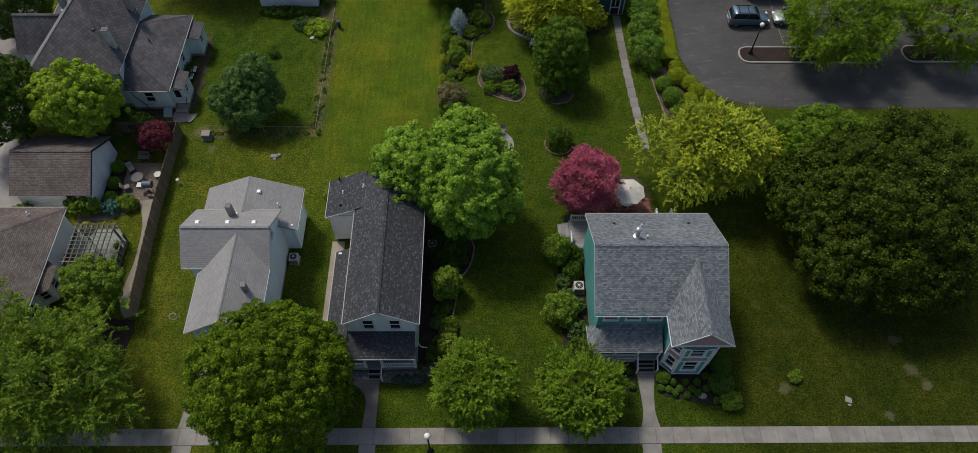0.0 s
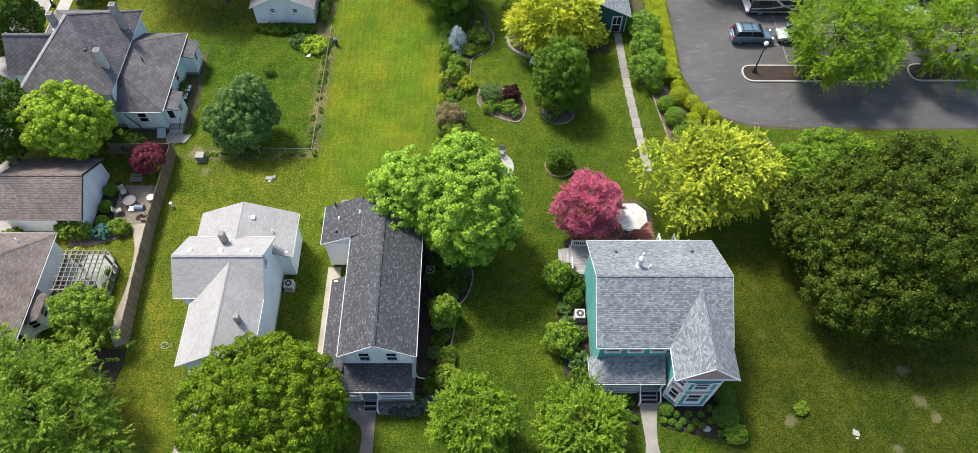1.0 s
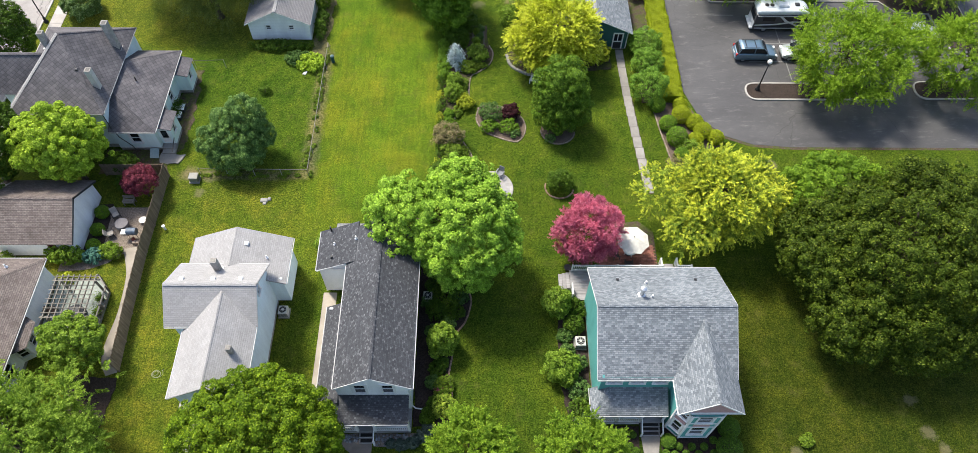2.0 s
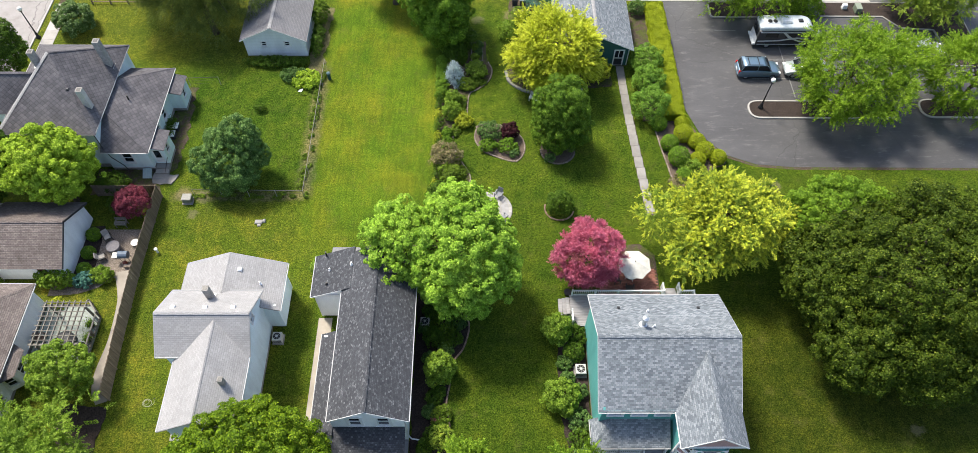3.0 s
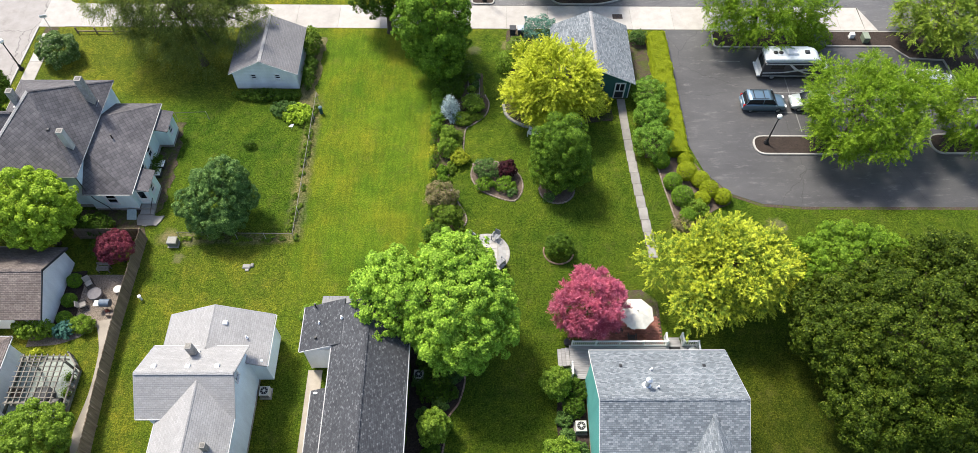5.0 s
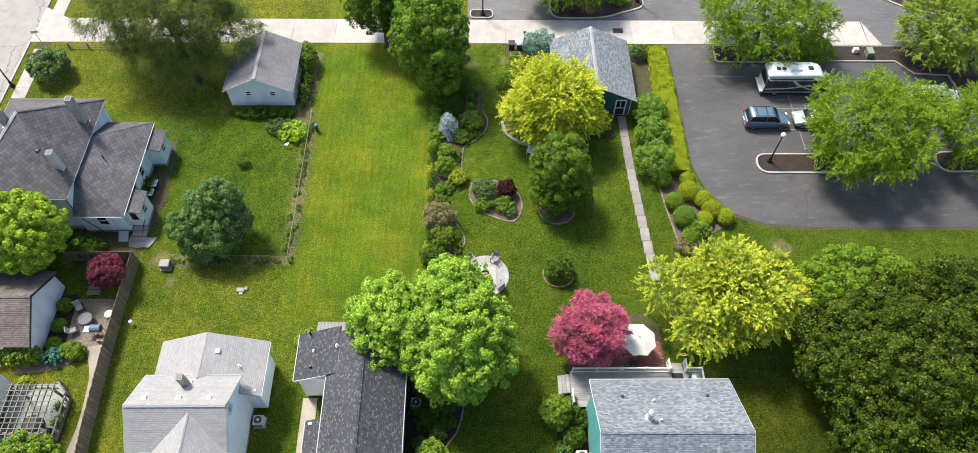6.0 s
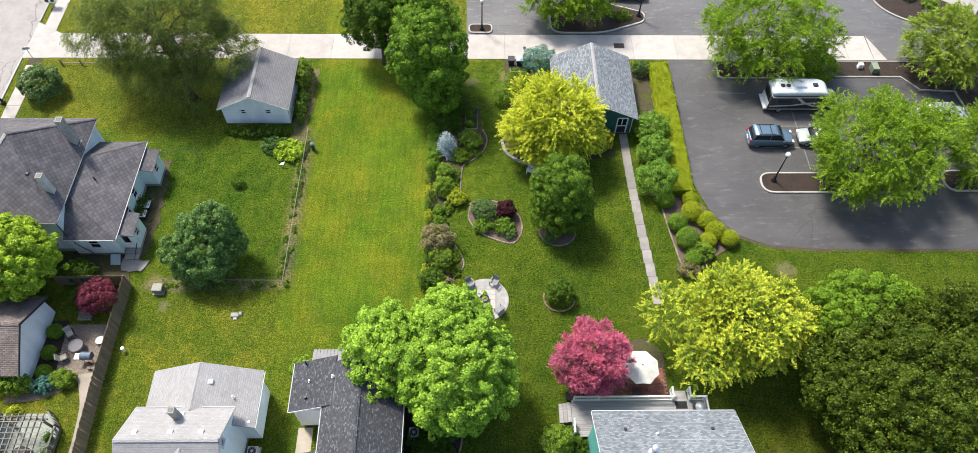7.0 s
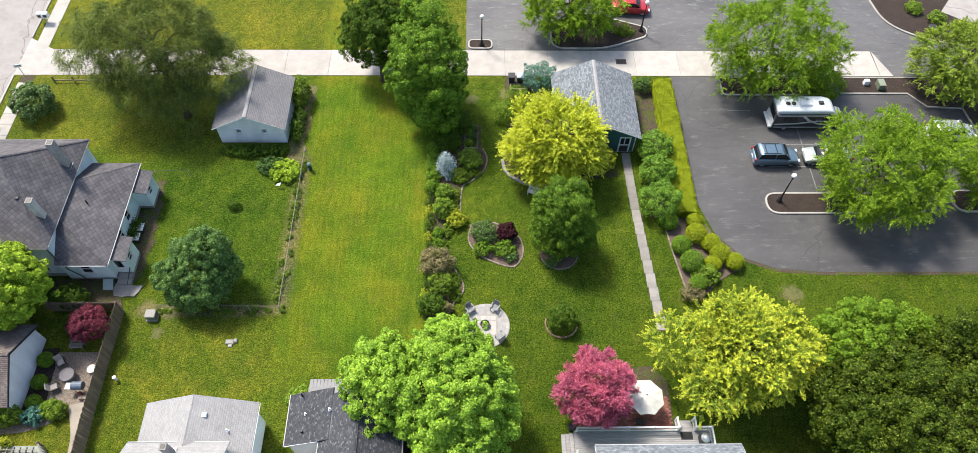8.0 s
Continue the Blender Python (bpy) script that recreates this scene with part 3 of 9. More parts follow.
def ball_dirs(n, rng, low=-1.0):
    k = np.arange(n) + 0.5
    z = 1 - k * (1 - low) / n
    a = k * 2.399963 + rng.uniform(0, 6.28)
    r = np.sqrt(np.maximum(0, 1 - z * z))
    d = np.stack([r * np.cos(a), r * np.sin(a), z], 1) + rng.normal(size=(n, 3)) * 0.1
    return d / np.linalg.norm(d, axis=1)[:, None]


def clump_places(lobes, count, spread, rng, low=-0.75):
    """Clump centres and radii over one or more lobes (centre, radii), with an uneven outline."""
    vol = np.array([np.prod(r) ** 0.667 for c, r in lobes])
    cs, rs, ds = [], [], []
    for (c, r), share in zip(lobes, vol / vol.sum()):
        k = max(6, int(count * share))
        d = ball_dirs(k, rng, low)
        wave = np.array([noise.noise(Vector(e) * 2.2 + Vector(c) * 0.7) for e in d])
        dist = (rng.uniform(0.55, 0.98, k) + 0.22 * wave)[:, None]
        cs.append(np.array(c) + d * dist * np.array(r))
        rs.append(np.mean(r) * spread * rng.uniform(0.5, 1.4, k))
        ds.append(d)
    return np.concatenate(cs), np.concatenate(rs), np.concatenate(ds)


def rosette_points(lobes, count, radius, rng, low=-0.75, core=0.15, lump=0.16, cover=1.2, flat=0.85, depth=0.0):
    """Leaves on many small domes that stud the lobes, in layers down to a depth: places, facings and dome centres. A loose inner layer shades the gaps."""
    areas = np.array([4 * math.pi * ((r[0] * r[1]) ** 1.6 / 3 + (r[0] * r[2]) ** 1.6 / 3 + (r[1] * r[2]) ** 1.6 / 3) ** (1 / 1.6) * (1 - low) / 2 for c, r in lobes])
    cs, ds, rs = [], [], []
    for (c, r), area in zip(lobes, areas):
        c, r = np.array(c), np.array(r)
        k = max(8, int(cover * area / (math.pi * radius * radius)))
        d = ball_dirs(k, rng, low)
        bumps = np.array([noise.noise(Vector(e) * (2.4 + 0.25 * r[0]) + Vector(c) * 0.7) + 0.5 * noise.noise(Vector(e) * (5.5 + 0.5 * r[0]) + Vector(c)) for e in d])
        at = c + d * r * ((0.9 + lump * bumps + rng.normal(size=k) * 0.05) * (1 - depth * rng.uniform(0, 1, k)))[:, None]
        keep = np.ones(k, bool)
        for c2, r2 in lobes:
            q = (at - np.array(c2)) / np.array(r2)
            keep &= np.einsum("ij,ij->i", q, q) > (0.72 * (1 - depth)) ** 2
        cs.append(at[keep])
        ds.append(d[keep])
        rs.append(radius * np.exp(rng.normal(size=int(keep.sum())) * 0.38))
    cc, cd, cr = np.concatenate(cs), np.concatenate(ds), np.concatenate(rs)
    n = int(count * (1 - core))
    pick = rng.choice(len(cc), n, p=cr ** 2 / np.sum(cr ** 2))
    e = rng.normal(size=(n, 3)) + cd[pick] * 1.1 + np.array([0, 0, 0.5])
    e /= np.linalg.norm(e, axis=1)[:, None] + 1e-9
    p = cc[pick] + e * (cr[pick] * rng.uniform(0.72, 1.06, n))[:, None] * np.array([1, 1, flat])
    ins, ino = [p], [e]
    for (c, r), share in zip(lobes, areas / areas.sum()):
        q = rng.normal(size=(int(count * core * share) + 1, 3))
        q /= np.linalg.norm(q, axis=1)[:, None]
        q = q[q[:, 2] > low]
        ins.append(np.array(c) + q * np.array(r) * rng.uniform(0.5, 0.84, len(q))[:, None])
        ino.append(q)
    return np.concatenate(ins), np.concatenate(ino), cc


def sprays(lobes, count, leaves, length, rng, droop=0.25, low=-0.6):
    """Leaf places strung along short shoots that point outward."""
    ps, ds = [], []
    vol = np.array([np.prod(r) ** 0.667 for c, r in lobes])
    for (c, r), share in zip(lobes, vol / vol.sum()):
        k = int(count * share)
        d = ball_dirs(k, rng, low)
        lump = 0.86 + 0.26 * np.array([noise.noise(Vector(e) * 3.0 + Vector(c)) for e in d]) * 1.4
        start = np.array(c) + d * np.array(r) * (lump * rng.uniform(0.55, 1.0, k))[:, None]
        way = d + rng.normal(size=(k, 3)) * 0.45 + np.array([0, 0, -droop])
        way /= np.linalg.norm(way, axis=1)[:, None]
        for j in range(leaves):
            q = (j + 0.5) / leaves
            ps.append(start + way * length * q + np.array([0, 0, -droop * length * q * q]) + rng.normal(size=(k, 3)) * 0.06)
            ds.append(way)
    return np.concatenate(ps), np.concatenate(ds)


def fronds(lobes, count, clumps, spread, length, droop, rng, low=-0.75, flat=0.75, per=10, rise=0.3, wide=0.16):
    """Leaves in two rows along feathery shoots that leave the clumps outward: places, facings and leaf axes."""
    cc, cr, cd = clump_places(lobes, clumps, spread, rng, low)
    n = count // per
    pick = rng.choice(len(cc), n, p=cr ** 2 / np.sum(cr ** 2))
    d = rng.normal(size=(n, 3)) * 0.8 + cd[pick]
    d /= np.linalg.norm(d, axis=1)[:, None]
    start = cc[pick] + d * (cr[pick] * rng.uniform(0.2, 0.95, n) ** 0.6)[:, None] * np.array([1, 1, flat])
    way = d + rng.normal(size=(n, 3)) * 0.35 + np.array([0, 0, rise])
    way /= np.linalg.norm(way, axis=1)[:, None]
    side = np.cross(way, rng.normal(size=(n, 3)) * 0.5 + np.array([0, 0, 1.0]))
    side /= np.linalg.norm(side, axis=1)[:, None] + 1e-9
    face = np.cross(side, way)
    face *= np.where(face[:, 2:3] < 0, -1.0, 1.0)
    L = (length * rng.uniform(0.55, 1.3, n))[:, None]
    ps, ds, xs, qs = [], [], [], []
    for j in range(per):
        q = (j + 0.6) / per
        qs.append(np.full(n, q))
        s = (1 if j % 2 else -1) * (1.05 - 0.7 * q)
        fall = np.array([0, 0, -1.0]) * droop
        ps.append(start + way * L * q + fall * L * q * q + side * (s * wide * L) + rng.normal(size=(n, 3)) * 0.03)
        ds.append(face + way * 0.2)
        xs.append(way * 0.8 + side * s * 0.9 + fall * 2 * q)
    return np.concatenate(ps), np.concatenate(ds), np.concatenate(xs), cc, np.concatenate(qs)


def trunk_form(base, top, radius, targets, rng, sides=8):
    """A flared, tapered trunk with limbs that reach towards the targets."""
    f = Form()
    base, top = Vector(base), Vector(top)
    mid = base.lerp(top, 0.5) + Vector((rng.uniform(-0.2, 0.2), rng.uniform(-0.2, 0.2), 0))
    f.tube([base - Vector((0, 0, 0.1)), base + Vector((0, 0, 0.35)), mid, top], [radius * 1.5, radius, radius * 0.8, radius * 0.4], sides)
    for t in targets:
        t = Vector(t)
        s = base.lerp(top, rng.uniform(0.45, 0.95))
        m = s.lerp(t, 0.5) + Vector((0, 0, 0.12 * (t - s).length))
        f.tube([s, m, s.lerp(t, 0.95)], [radius * 0.38, radius * 0.24, radius * 0.07], 5)
    return f


def tree(name, base, lobes, material, label, leaves=30000, clumps=80, spread=0.24, size=0.3, aspect=0.62, radius=0.3, seed=1, mode="clump", length=0.9, droop=0.25,
         low=-0.75, core=0.2, lift=0.5, wild=0.8, category="tree", group="", limbs=12, bark=None, flat=0.75, per=10, rise=0.3, wide=0.16, tip=None,
         rosette=0.3, lump=0.16, cover=1.15, squash=0.85, depth=0.0):
    rng = np.random.default_rng(seed)
    leaves, size = int(leaves * 0.84), size * 1.1
    ob = thing(name, base, label, category, group)
    if mode == "clump":
        p, d, cc = rosette_points(lobes, leaves, rosette, rng, low, core, lump, cover, squash, depth)
        along, wild, lift = 0.1, 0.24, 0.1
    elif mode == "frond":
        p, d, ax, cc, along_q = fronds(lobes, leaves, clumps, spread, length, droop, rng, low, flat, per, rise, wide)
        along, wild, lift = 0.7, 0.3, 0.2
    else:
        per = 7
        p, d = sprays(lobes, leaves // per, per, length, rng, droop, low)
        cc = np.array([np.array(c) + e * np.array(r) * 0.75 for c, r in lobes for e in ball_dirs(max(4, limbs), rng, -0.3)])
        along, wild = 0.75, 0.5
    ok = p[:, 2] > 0.06
    p, d = p[ok], d[ok]
    tips = (along_q[ok] + rng.normal(size=len(p)) * 0.12 > 0.62) if tip else None
    me = leaf_mesh("crown", p, d, size * rng.uniform(0.65, 1.35, len(p)), aspect, material, rng, wild, lift, along, ax[ok] if mode == "frond" else None, True, tips, tip)
    hang(new("crown", me), ob)
    c0 = np.array(lobes[0][0])
    top = (c0[0], c0[1], c0[2] + lobes[0][1][2] * 0.35)
    pick = rng.choice(len(cc), min(limbs, len(cc)), replace=False)
    part("trunk", trunk_form(base, top, radius, [cc[i] for i in pick], rng), bark or BARK, ob, smooth=True)
    return ob


def shrub(name, at, radii, material, label, leaves=1800, size=0.16, aspect=0.6, seed=1, clumps=16, spread=0.4, group="", category="shrub", tight=False, lift=0.4):
    """A bush on the ground: short stems and a leafy body."""
    rng = np.random.default_rng(seed)
    ob = thing(name, (at[0], at[1], 0), label, category, group)
    c = (at[0], at[1], radii[2] * 0.85)
    if tight:
        d = ball_dirs(leaves, rng, -0.85)
        p = np.array(c) + d * np.array(radii) * (rng.uniform(0.86, 1.03, leaves))[:, None]
    else:
        p, d, _ = rosette_points([(c, radii)], leaves, 0.07 + 0.1 * min(radii[0], radii[1]), rng, -0.5, 0.25, 0.2)
    ok = p[:, 2] > 0.03
    p, d = p[ok], d[ok]
    me = leaf_mesh("leaves", p, d, size * rng.uniform(0.65, 1.35, len(p)), aspect, material, rng, 0.35, 0.25, 0.2, None, True)
    hang(new("leaves", me), ob)
    f = Form()
    for k in range(5):
        e = Vector((rng.uniform(-0.5, 0.5) * radii[0], rng.uniform(-0.5, 0.5) * radii[1], radii[2] * 1.2))
        f.tube([(at[0], at[1], -0.03), Vector((at[0], at[1], 0)) + e * 0.5, Vector((at[0], at[1], 0)) + e], [0.04, 0.03, 0.012], 5)
    part("stems", f, BARK, ob)
    return ob


# ---- ground, streets and paving ----
rng0 = random.Random(5)
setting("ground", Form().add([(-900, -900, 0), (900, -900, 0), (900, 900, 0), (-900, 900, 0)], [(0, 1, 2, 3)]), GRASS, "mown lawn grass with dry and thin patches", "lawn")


def rounded(points, r, steps=6):
    """An outline with its corners rounded by r."""
    out, n = [], len(points)
    for i in range(n):
        p, a, b = Vector(points[i]), Vector(points[i - 1]), Vector(points[(i + 1) % n])
        da, db = (a - p), (b - p)
        k = min(r, da.length * 0.49, db.length * 0.49)
        s, e = p + da.normalized() * k, p + db.normalized() * k
        for j in range(steps + 1):
            q = j / steps
            out.append(tuple(s.lerp(p, q).lerp(p.lerp(e, q), q)))
    return out


def ribbon(path, width, z0, z1):
    """A flat band along a path."""
    f = Form()
    path = [Vector(p) for p in path]
    left, right = [], []
    for i, p in enumerate(path):
        d = (path[min(i + 1, len(path) - 1)] - path[max(i - 1, 0)]).normalized()
        s = Vector((-d.y, d.x)) * width / 2
        left.append(p + s)
        right.append(p - s)
    return f.prism([tuple(q) for q in right] + [tuple(q) for q in left[::-1]], z0, z1)


def curve_pts(pts, n=6):
    """Smooth curve through points."""
    out = []
    P = [Vector(p) for p in pts]
    P = [P[0] * 2 - P[1]] + P + [P[-1] * 2 - P[-2]]
    for i in range(1, len(P) - 2):
        a, b, c, d = P[i - 1:i + 3]
        for k in range(n):
            t = k / n
            out.append(0.5 * ((2 * b) + (c - a) * t + (2 * a - 5 * b + 4 * c - d) * t * t + (3 * b - a - 3 * c + d) * t ** 3))
    return [tuple(p) for p in out] + [tuple(P[-2])]


def ragged(outline, amp=0.09, step=0.35):
    """An outline with a wandering, hand-dug edge."""
    out = []
    n = len(outline)
    for i in range(n):
        a, b = Vector(outline[i]), Vector(outline[(i + 1) % n])
        k = max(1, int((b - a).length / step))
        for j in range(k):
            p = a.lerp(b, j / k)
            q = Vector((p.x * 1.3, p.y * 1.3, 0))
            out.append((p.x + amp * 2 * noise.noise(q), p.y + amp * 2 * noise.noise(q + Vector((9, 4, 2)))))
    return out


# parking lot, back lot, west street
LOT = [(21.2, 72.03), (21.35, 56.0), (22.4, 52.6), (24.4, 50.2), (27.0, 49.1), (30.5, 48.78), (75, 48.7), (75, 72.03)]
setting("parking_lot", Form().prism(LOT, -0.2, 0.02), ASPHALT, "worn dark asphalt parking lot with hairline cracks", "parking lot")
setting("back_lot", Form().prism([(0.2, 75.84), (75, 75.84), (75, 120), (0.2, 120)], -0.2, 0.02), OLD_ASPHALT, "grey asphalt lot beyond the alley", "parking lot")
setting("drive", Form().prism([(44.72, 72.035), (75, 72.035), (75, 75.836), (43.32, 75.836)], -0.2, 0.022), OLD_ASPHALT, "grey asphalt drive past the end of the alley", "drive")
setting("road", Form().prism([(-62, 0), (-45.8, 0), (-45.8, 66), (-45.8, 150), (-62, 150)], -0.2, 0.012), PALE_ROAD, "pale worn street surface", "road")

pavement = setting("pavement", Form().prism([(-60, 15.78), (70, 15.78), (70, 17.02), (-60, 17.02)], -0.15, 0.012), SOIL, "front sidewalk of pale concrete slabs", "sidewalk")
alley = setting("alley", Form().prism([(-45.8, 72.08), (44.7, 72.08), (43.3, 75.8), (-45.8, 75.8)], -0.15, 0.012), SOIL, "bright concrete alley of long slabs", "alley")
side_pavement = setting("pavement_west", Form().prism([(-45.0, 40), (-43.6, 40), (-43.6, 72.05), (-45.0, 72.05)], -0.15, 0.012), SOIL, "street-side concrete sidewalk", "sidewalk")
garden_path = setting("garden_path", Form().prism([(15.9, 43.3), (16.75, 43.3), (16.3, 50.9), (16.1, 55.5), (15.8, 59.0), (15.85, 62.0), (15.05, 62.0), (15.1, 59.0), (15.2, 55.5), (15.42, 50.9)], -0.1, 0.008), SOIL, "narrow concrete garden path", "path")

# worn edge of soil round the lot
setting("verge", ribbon([(22.3, 52.4), (24.3, 50.05), (26.9, 48.95), (30.5, 48.63), (75, 48.55)], 0.3, -0.05, 0.01), SOIL, "bare soil strip along the asphalt edge", "verge")


def stall_line(a, b, w=0.1):
    solo("stall_line", ribbon([a, b], w, 0.02, 0.026), LINE, "worn white painted parking line", "line", "parking lines", "structure")


LINE = plain("worn_white_line", (0.17, 0.17, 0.165), 0.85, vary=0.5, scale=14)
for a, b in (((32.75, 57.6), (32.75, 68.6)), ((28.9, 60.2), (36.6, 60.2)), ((29.0, 62.9), (36.6, 62.9)), ((43.6, 60.2), (49.0, 60.2)), ((26.3, 67.3), (28.6, 67.3)), ((43.6, 57.6), (43.6, 62.8))):
    stall_line(a, b)


def kerb_ring(name, outline, width, height, fill, label):
    """A planted island: a kerb round a bed."""
    ob = thing(name, (outline[0][0], outline[0][1], 0), label, "island")
    cx = sum(p[0] for p in outline) / len(outline)
    cy = sum(p[1] for p in outline) / len(outline)
    n = len(outline)
    inner = []
    for i in range(n):
        a, p, b = (Vector(outline[j % n]) for j in (i - 1, i, i + 1))
        d = (b - a).normalized()
        inner.append(tuple(p + Vector((-d.y, d.x)) * width))
    f = Form()
    v = [(x, y, z) for ring, z in ((outline, 0.0), (outline, height - 0.02), (inner, height), (inner, 0.0)) for x, y in ring]
    faces = [(k * n + i, k * n + (i + 1) % n, (k + 1) * n + (i + 1) % n, (k + 1) * n + i) for k in range(3) for i in range(n)]
    part("kerb", f.add(v, faces), KERB, ob)
    part("mulch_bed", Form().prism(inner, 0.0, height * 0.8), fill, ob)
    return ob


kerb_ring("parking_island", rounded([(27.6, 54.75), (42.4, 54.75), (42.4, 57.12), (27.6, 57.12)], 1.3), 0.16, 0.16, MULCH, "concrete-kerbed parking island filled with dark mulch")
kerb_ring("parking_island", rounded([(44.8, 54.9), (58.0, 54.9), (58.0, 57.4), (44.8, 57.4)], 1.3), 0.16, 0.16, MULCH, "kerbed parking island under a tree, dark mulch")
kerb_ring("parking_island", rounded([(26.2, 69.3), (37.4, 69.3), (37.6, 71.9), (26.2, 71.9)], 0.5), 0.16, 0.16, MULCH, "kerbed strip island beside the alley, dark mulch")
kerb_ring("parking_island", [(38.3, 71.9), (38.3, 69.5), (45.2, 69.5), (46.6, 67.7), (50.1, 67.5), (50.6, 62.0), (54.0, 62.0), (54.0, 71.9)][::-1][::-1], 0.16, 0.16, MULCH, "kerbed planting bed with dark mulch beside parked cars")
kerb_ring("parking_island", rounded([(9.2, 75.95), (15.0, 75.95), (19.8, 77.9), (19.9, 79.4), (13.0, 82.0), (9.2, 80.0)], 1.6), 0.18, 0.16, MULCH, "curved kerbed island with dark mulch beyond the alley")
kerb_ring("parking_island", rounded([(0.4, 75.95), (3.0, 75.95), (3.0, 77.4), (0.4, 77.4)], 0.6), 0.16, 0.16, MULCH, "small kerbed island at a lamp post")
kerb_ring("parking_island", curve_pts([(45.4, 88.0), (45.6, 84.2), (46.6, 80.1), (50.3, 77.5), (56.0, 76.3), (66.0, 76.3), (66.0, 88.0)], 5), 0.2, 0.16, MULCH, "large kerbed bed with dark mulch and shrubs")
setting("plaza", Form().prism([(53.2, 82.0), (56.8, 79.2), (62.0, 86.0), (58.0, 88.0)], 0.0, 0.2), PALE_ROAD, "pale paved walk through the planting bed", "path")


def slabs(parent, rects, material, top, name="slab"):
    """Paving slabs with open joints and bevelled edges, each a piece of its own."""
    shapes = {}
    for x0, y0, x1, y1, tilt in rects:
        key = (round(x1 - x0, 2), round(y1 - y0, 2))
        if key not in shapes:
            w, h = key
            shapes[key] = Form().chamfer(-w / 2 + 0.007, -h / 2 + 0.007, -0.08, w / 2 - 0.007, h / 2 - 0.007, 0, 0.01).mesh(name, material)
        ob = new(name, shapes[key])
        ob.parent = parent
        ob.matrix_basis = pose((x0 + x1) / 2, (y0 + y1) / 2, top, tilt[0], tilt[1], 0)


def jit(s=0.25):
    return (rng0.uniform(-s, s), rng0.uniform(-s, s))


# ---- walks round the houses ----
WALK_BROWN = concrete("brown_concrete", (0.165, 0.14, 0.12), (0.25, 0.215, 0.188))


def walk_piece(name, outline, material, label, z=0.03):
    return setting(name, Form().prism(outline, -0.1, z), material, label, "path")


walk_piece("front_walk_teal", [(14.12, 17.03)] + curve_pts([(14.02, 17.4), (13.9, 18.2), (13.94, 19.2), (14.08, 20.3), (14.3, 21.3)], 4) + [(12.85, 21.3)] + curve_pts([(12.9, 20.3), (12.96, 19.2), (12.98, 18.2), (12.85, 17.5), (12.7, 17.03)], 4), SLAB, "flared concrete front walk")
walk_piece("front_walk_white", [(-8.05, 17.03), (-7.06, 17.03), (-7.0, 21.0), (-9.7, 21.0)] + curve_pts([(-9.6, 20.7), (-8.5, 20.05), (-7.98, 19.3), (-7.95, 18.3)], 5), WALK_BROWN, "curving concrete front walk")
walk_piece("side_walk_white", [(-12.0, 20.0), (-10.9, 20.0), (-10.9, 33.2), (-12.0, 33.2)], TAN_SLAB, "long concrete side walk beside the house")
walk_piece("front_walk_grey", [(-21.6, 17.03), (-20.2, 17.03), (-19.4, 22.8), (-20.9, 22.8)], SLAB, "concrete front walk under the tree")
walk_piece("side_walk_fence", curve_pts([(-29.6, 37.4), (-28.9, 35.6), (-28.6, 34.3), (-28.45, 31.3), (-28.7, 28.6), (-28.5, 27.0), (-27.9, 26.0)], 4) + curve_pts([(-27.1, 26.3), (-27.3, 29.0), (-27.5, 32.0), (-27.65, 35.0), (-27.7, 37.8)], 4), TAN_SLAB, "curved pale concrete walk along the fence")
walk_piece("patio_gravel", [(-31.9, 41.7), (-28.0, 41.7), (-28.0, 37.0), (-29.6, 36.9)] + curve_pts([(-30.6, 36.0), (-32.2, 35.4), (-34.5, 35.2)], 4) + [(-34.5, 36.3), (-31.2, 36.6)], GRAVEL, "gravelly paver patio and path behind the garage", 0.02)
walk_piece("driveway_garage", [(-45, 34.5), (-38.5, 35.0), (-38.5, 44.5), (-45, 44.5)], PALE_ROAD, "pale concrete driveway", 0.02)
walk_piece("rear_landing_blue", ragged([(-28.8, 46.5), (-27.0, 46.6), (-26.7, 47.6), (-28.8, 47.8)], 0.12), SLAB, "worn concrete landing at the back steps", 0.11)


# ---- planting beds ----
BEDS = []


def bed(name, outline, material, label, z=0.04, amp=0.09):
    outline = ragged(outline, amp)
    BEDS.append(name)
    z += 0.0017 * len(BEDS)
    return setting(name, Form().prism(outline, -0.1, z), material, label, "bed")


GARDEN_EDGE = curve_pts([(1.9, 62.3), (2.27, 61.17), (1.91, 59.68), (0.86, 58.58), (0.0, 57.87), (-0.2, 55.77), (-0.24, 54.41), (-1.17, 53.41), (-1.57, 51.78), (-0.99, 49.89), (-0.01, 48.05), (0.11, 46.98), (-0.75, 45.7), (-1.14, 44.2)], 5)
bed("bed_border", [(-3.0, 62.3)] + [(-3.05, 60), (-3.0, 44.2)][::1] + GARDEN_EDGE[::-1], SOIL, "long border bed of dark soil")
HOUSE_EDGE = curve_pts([(-1.5, 36.0), (-1.0, 34.66), (-0.09, 33.45), (0.18, 32.27), (-0.27, 30.55), (-1.07, 29.32), (-1.28, 27.53), (-1.49, 25.95), (-1.22, 24.42), (-1.3, 22.0)], 5)
bed("bed_white_house", [(-4.1, 36.0), (-4.1, 22.0)] + HOUSE_EDGE[::-1], MULCH, "dark shaded bed beside the house")
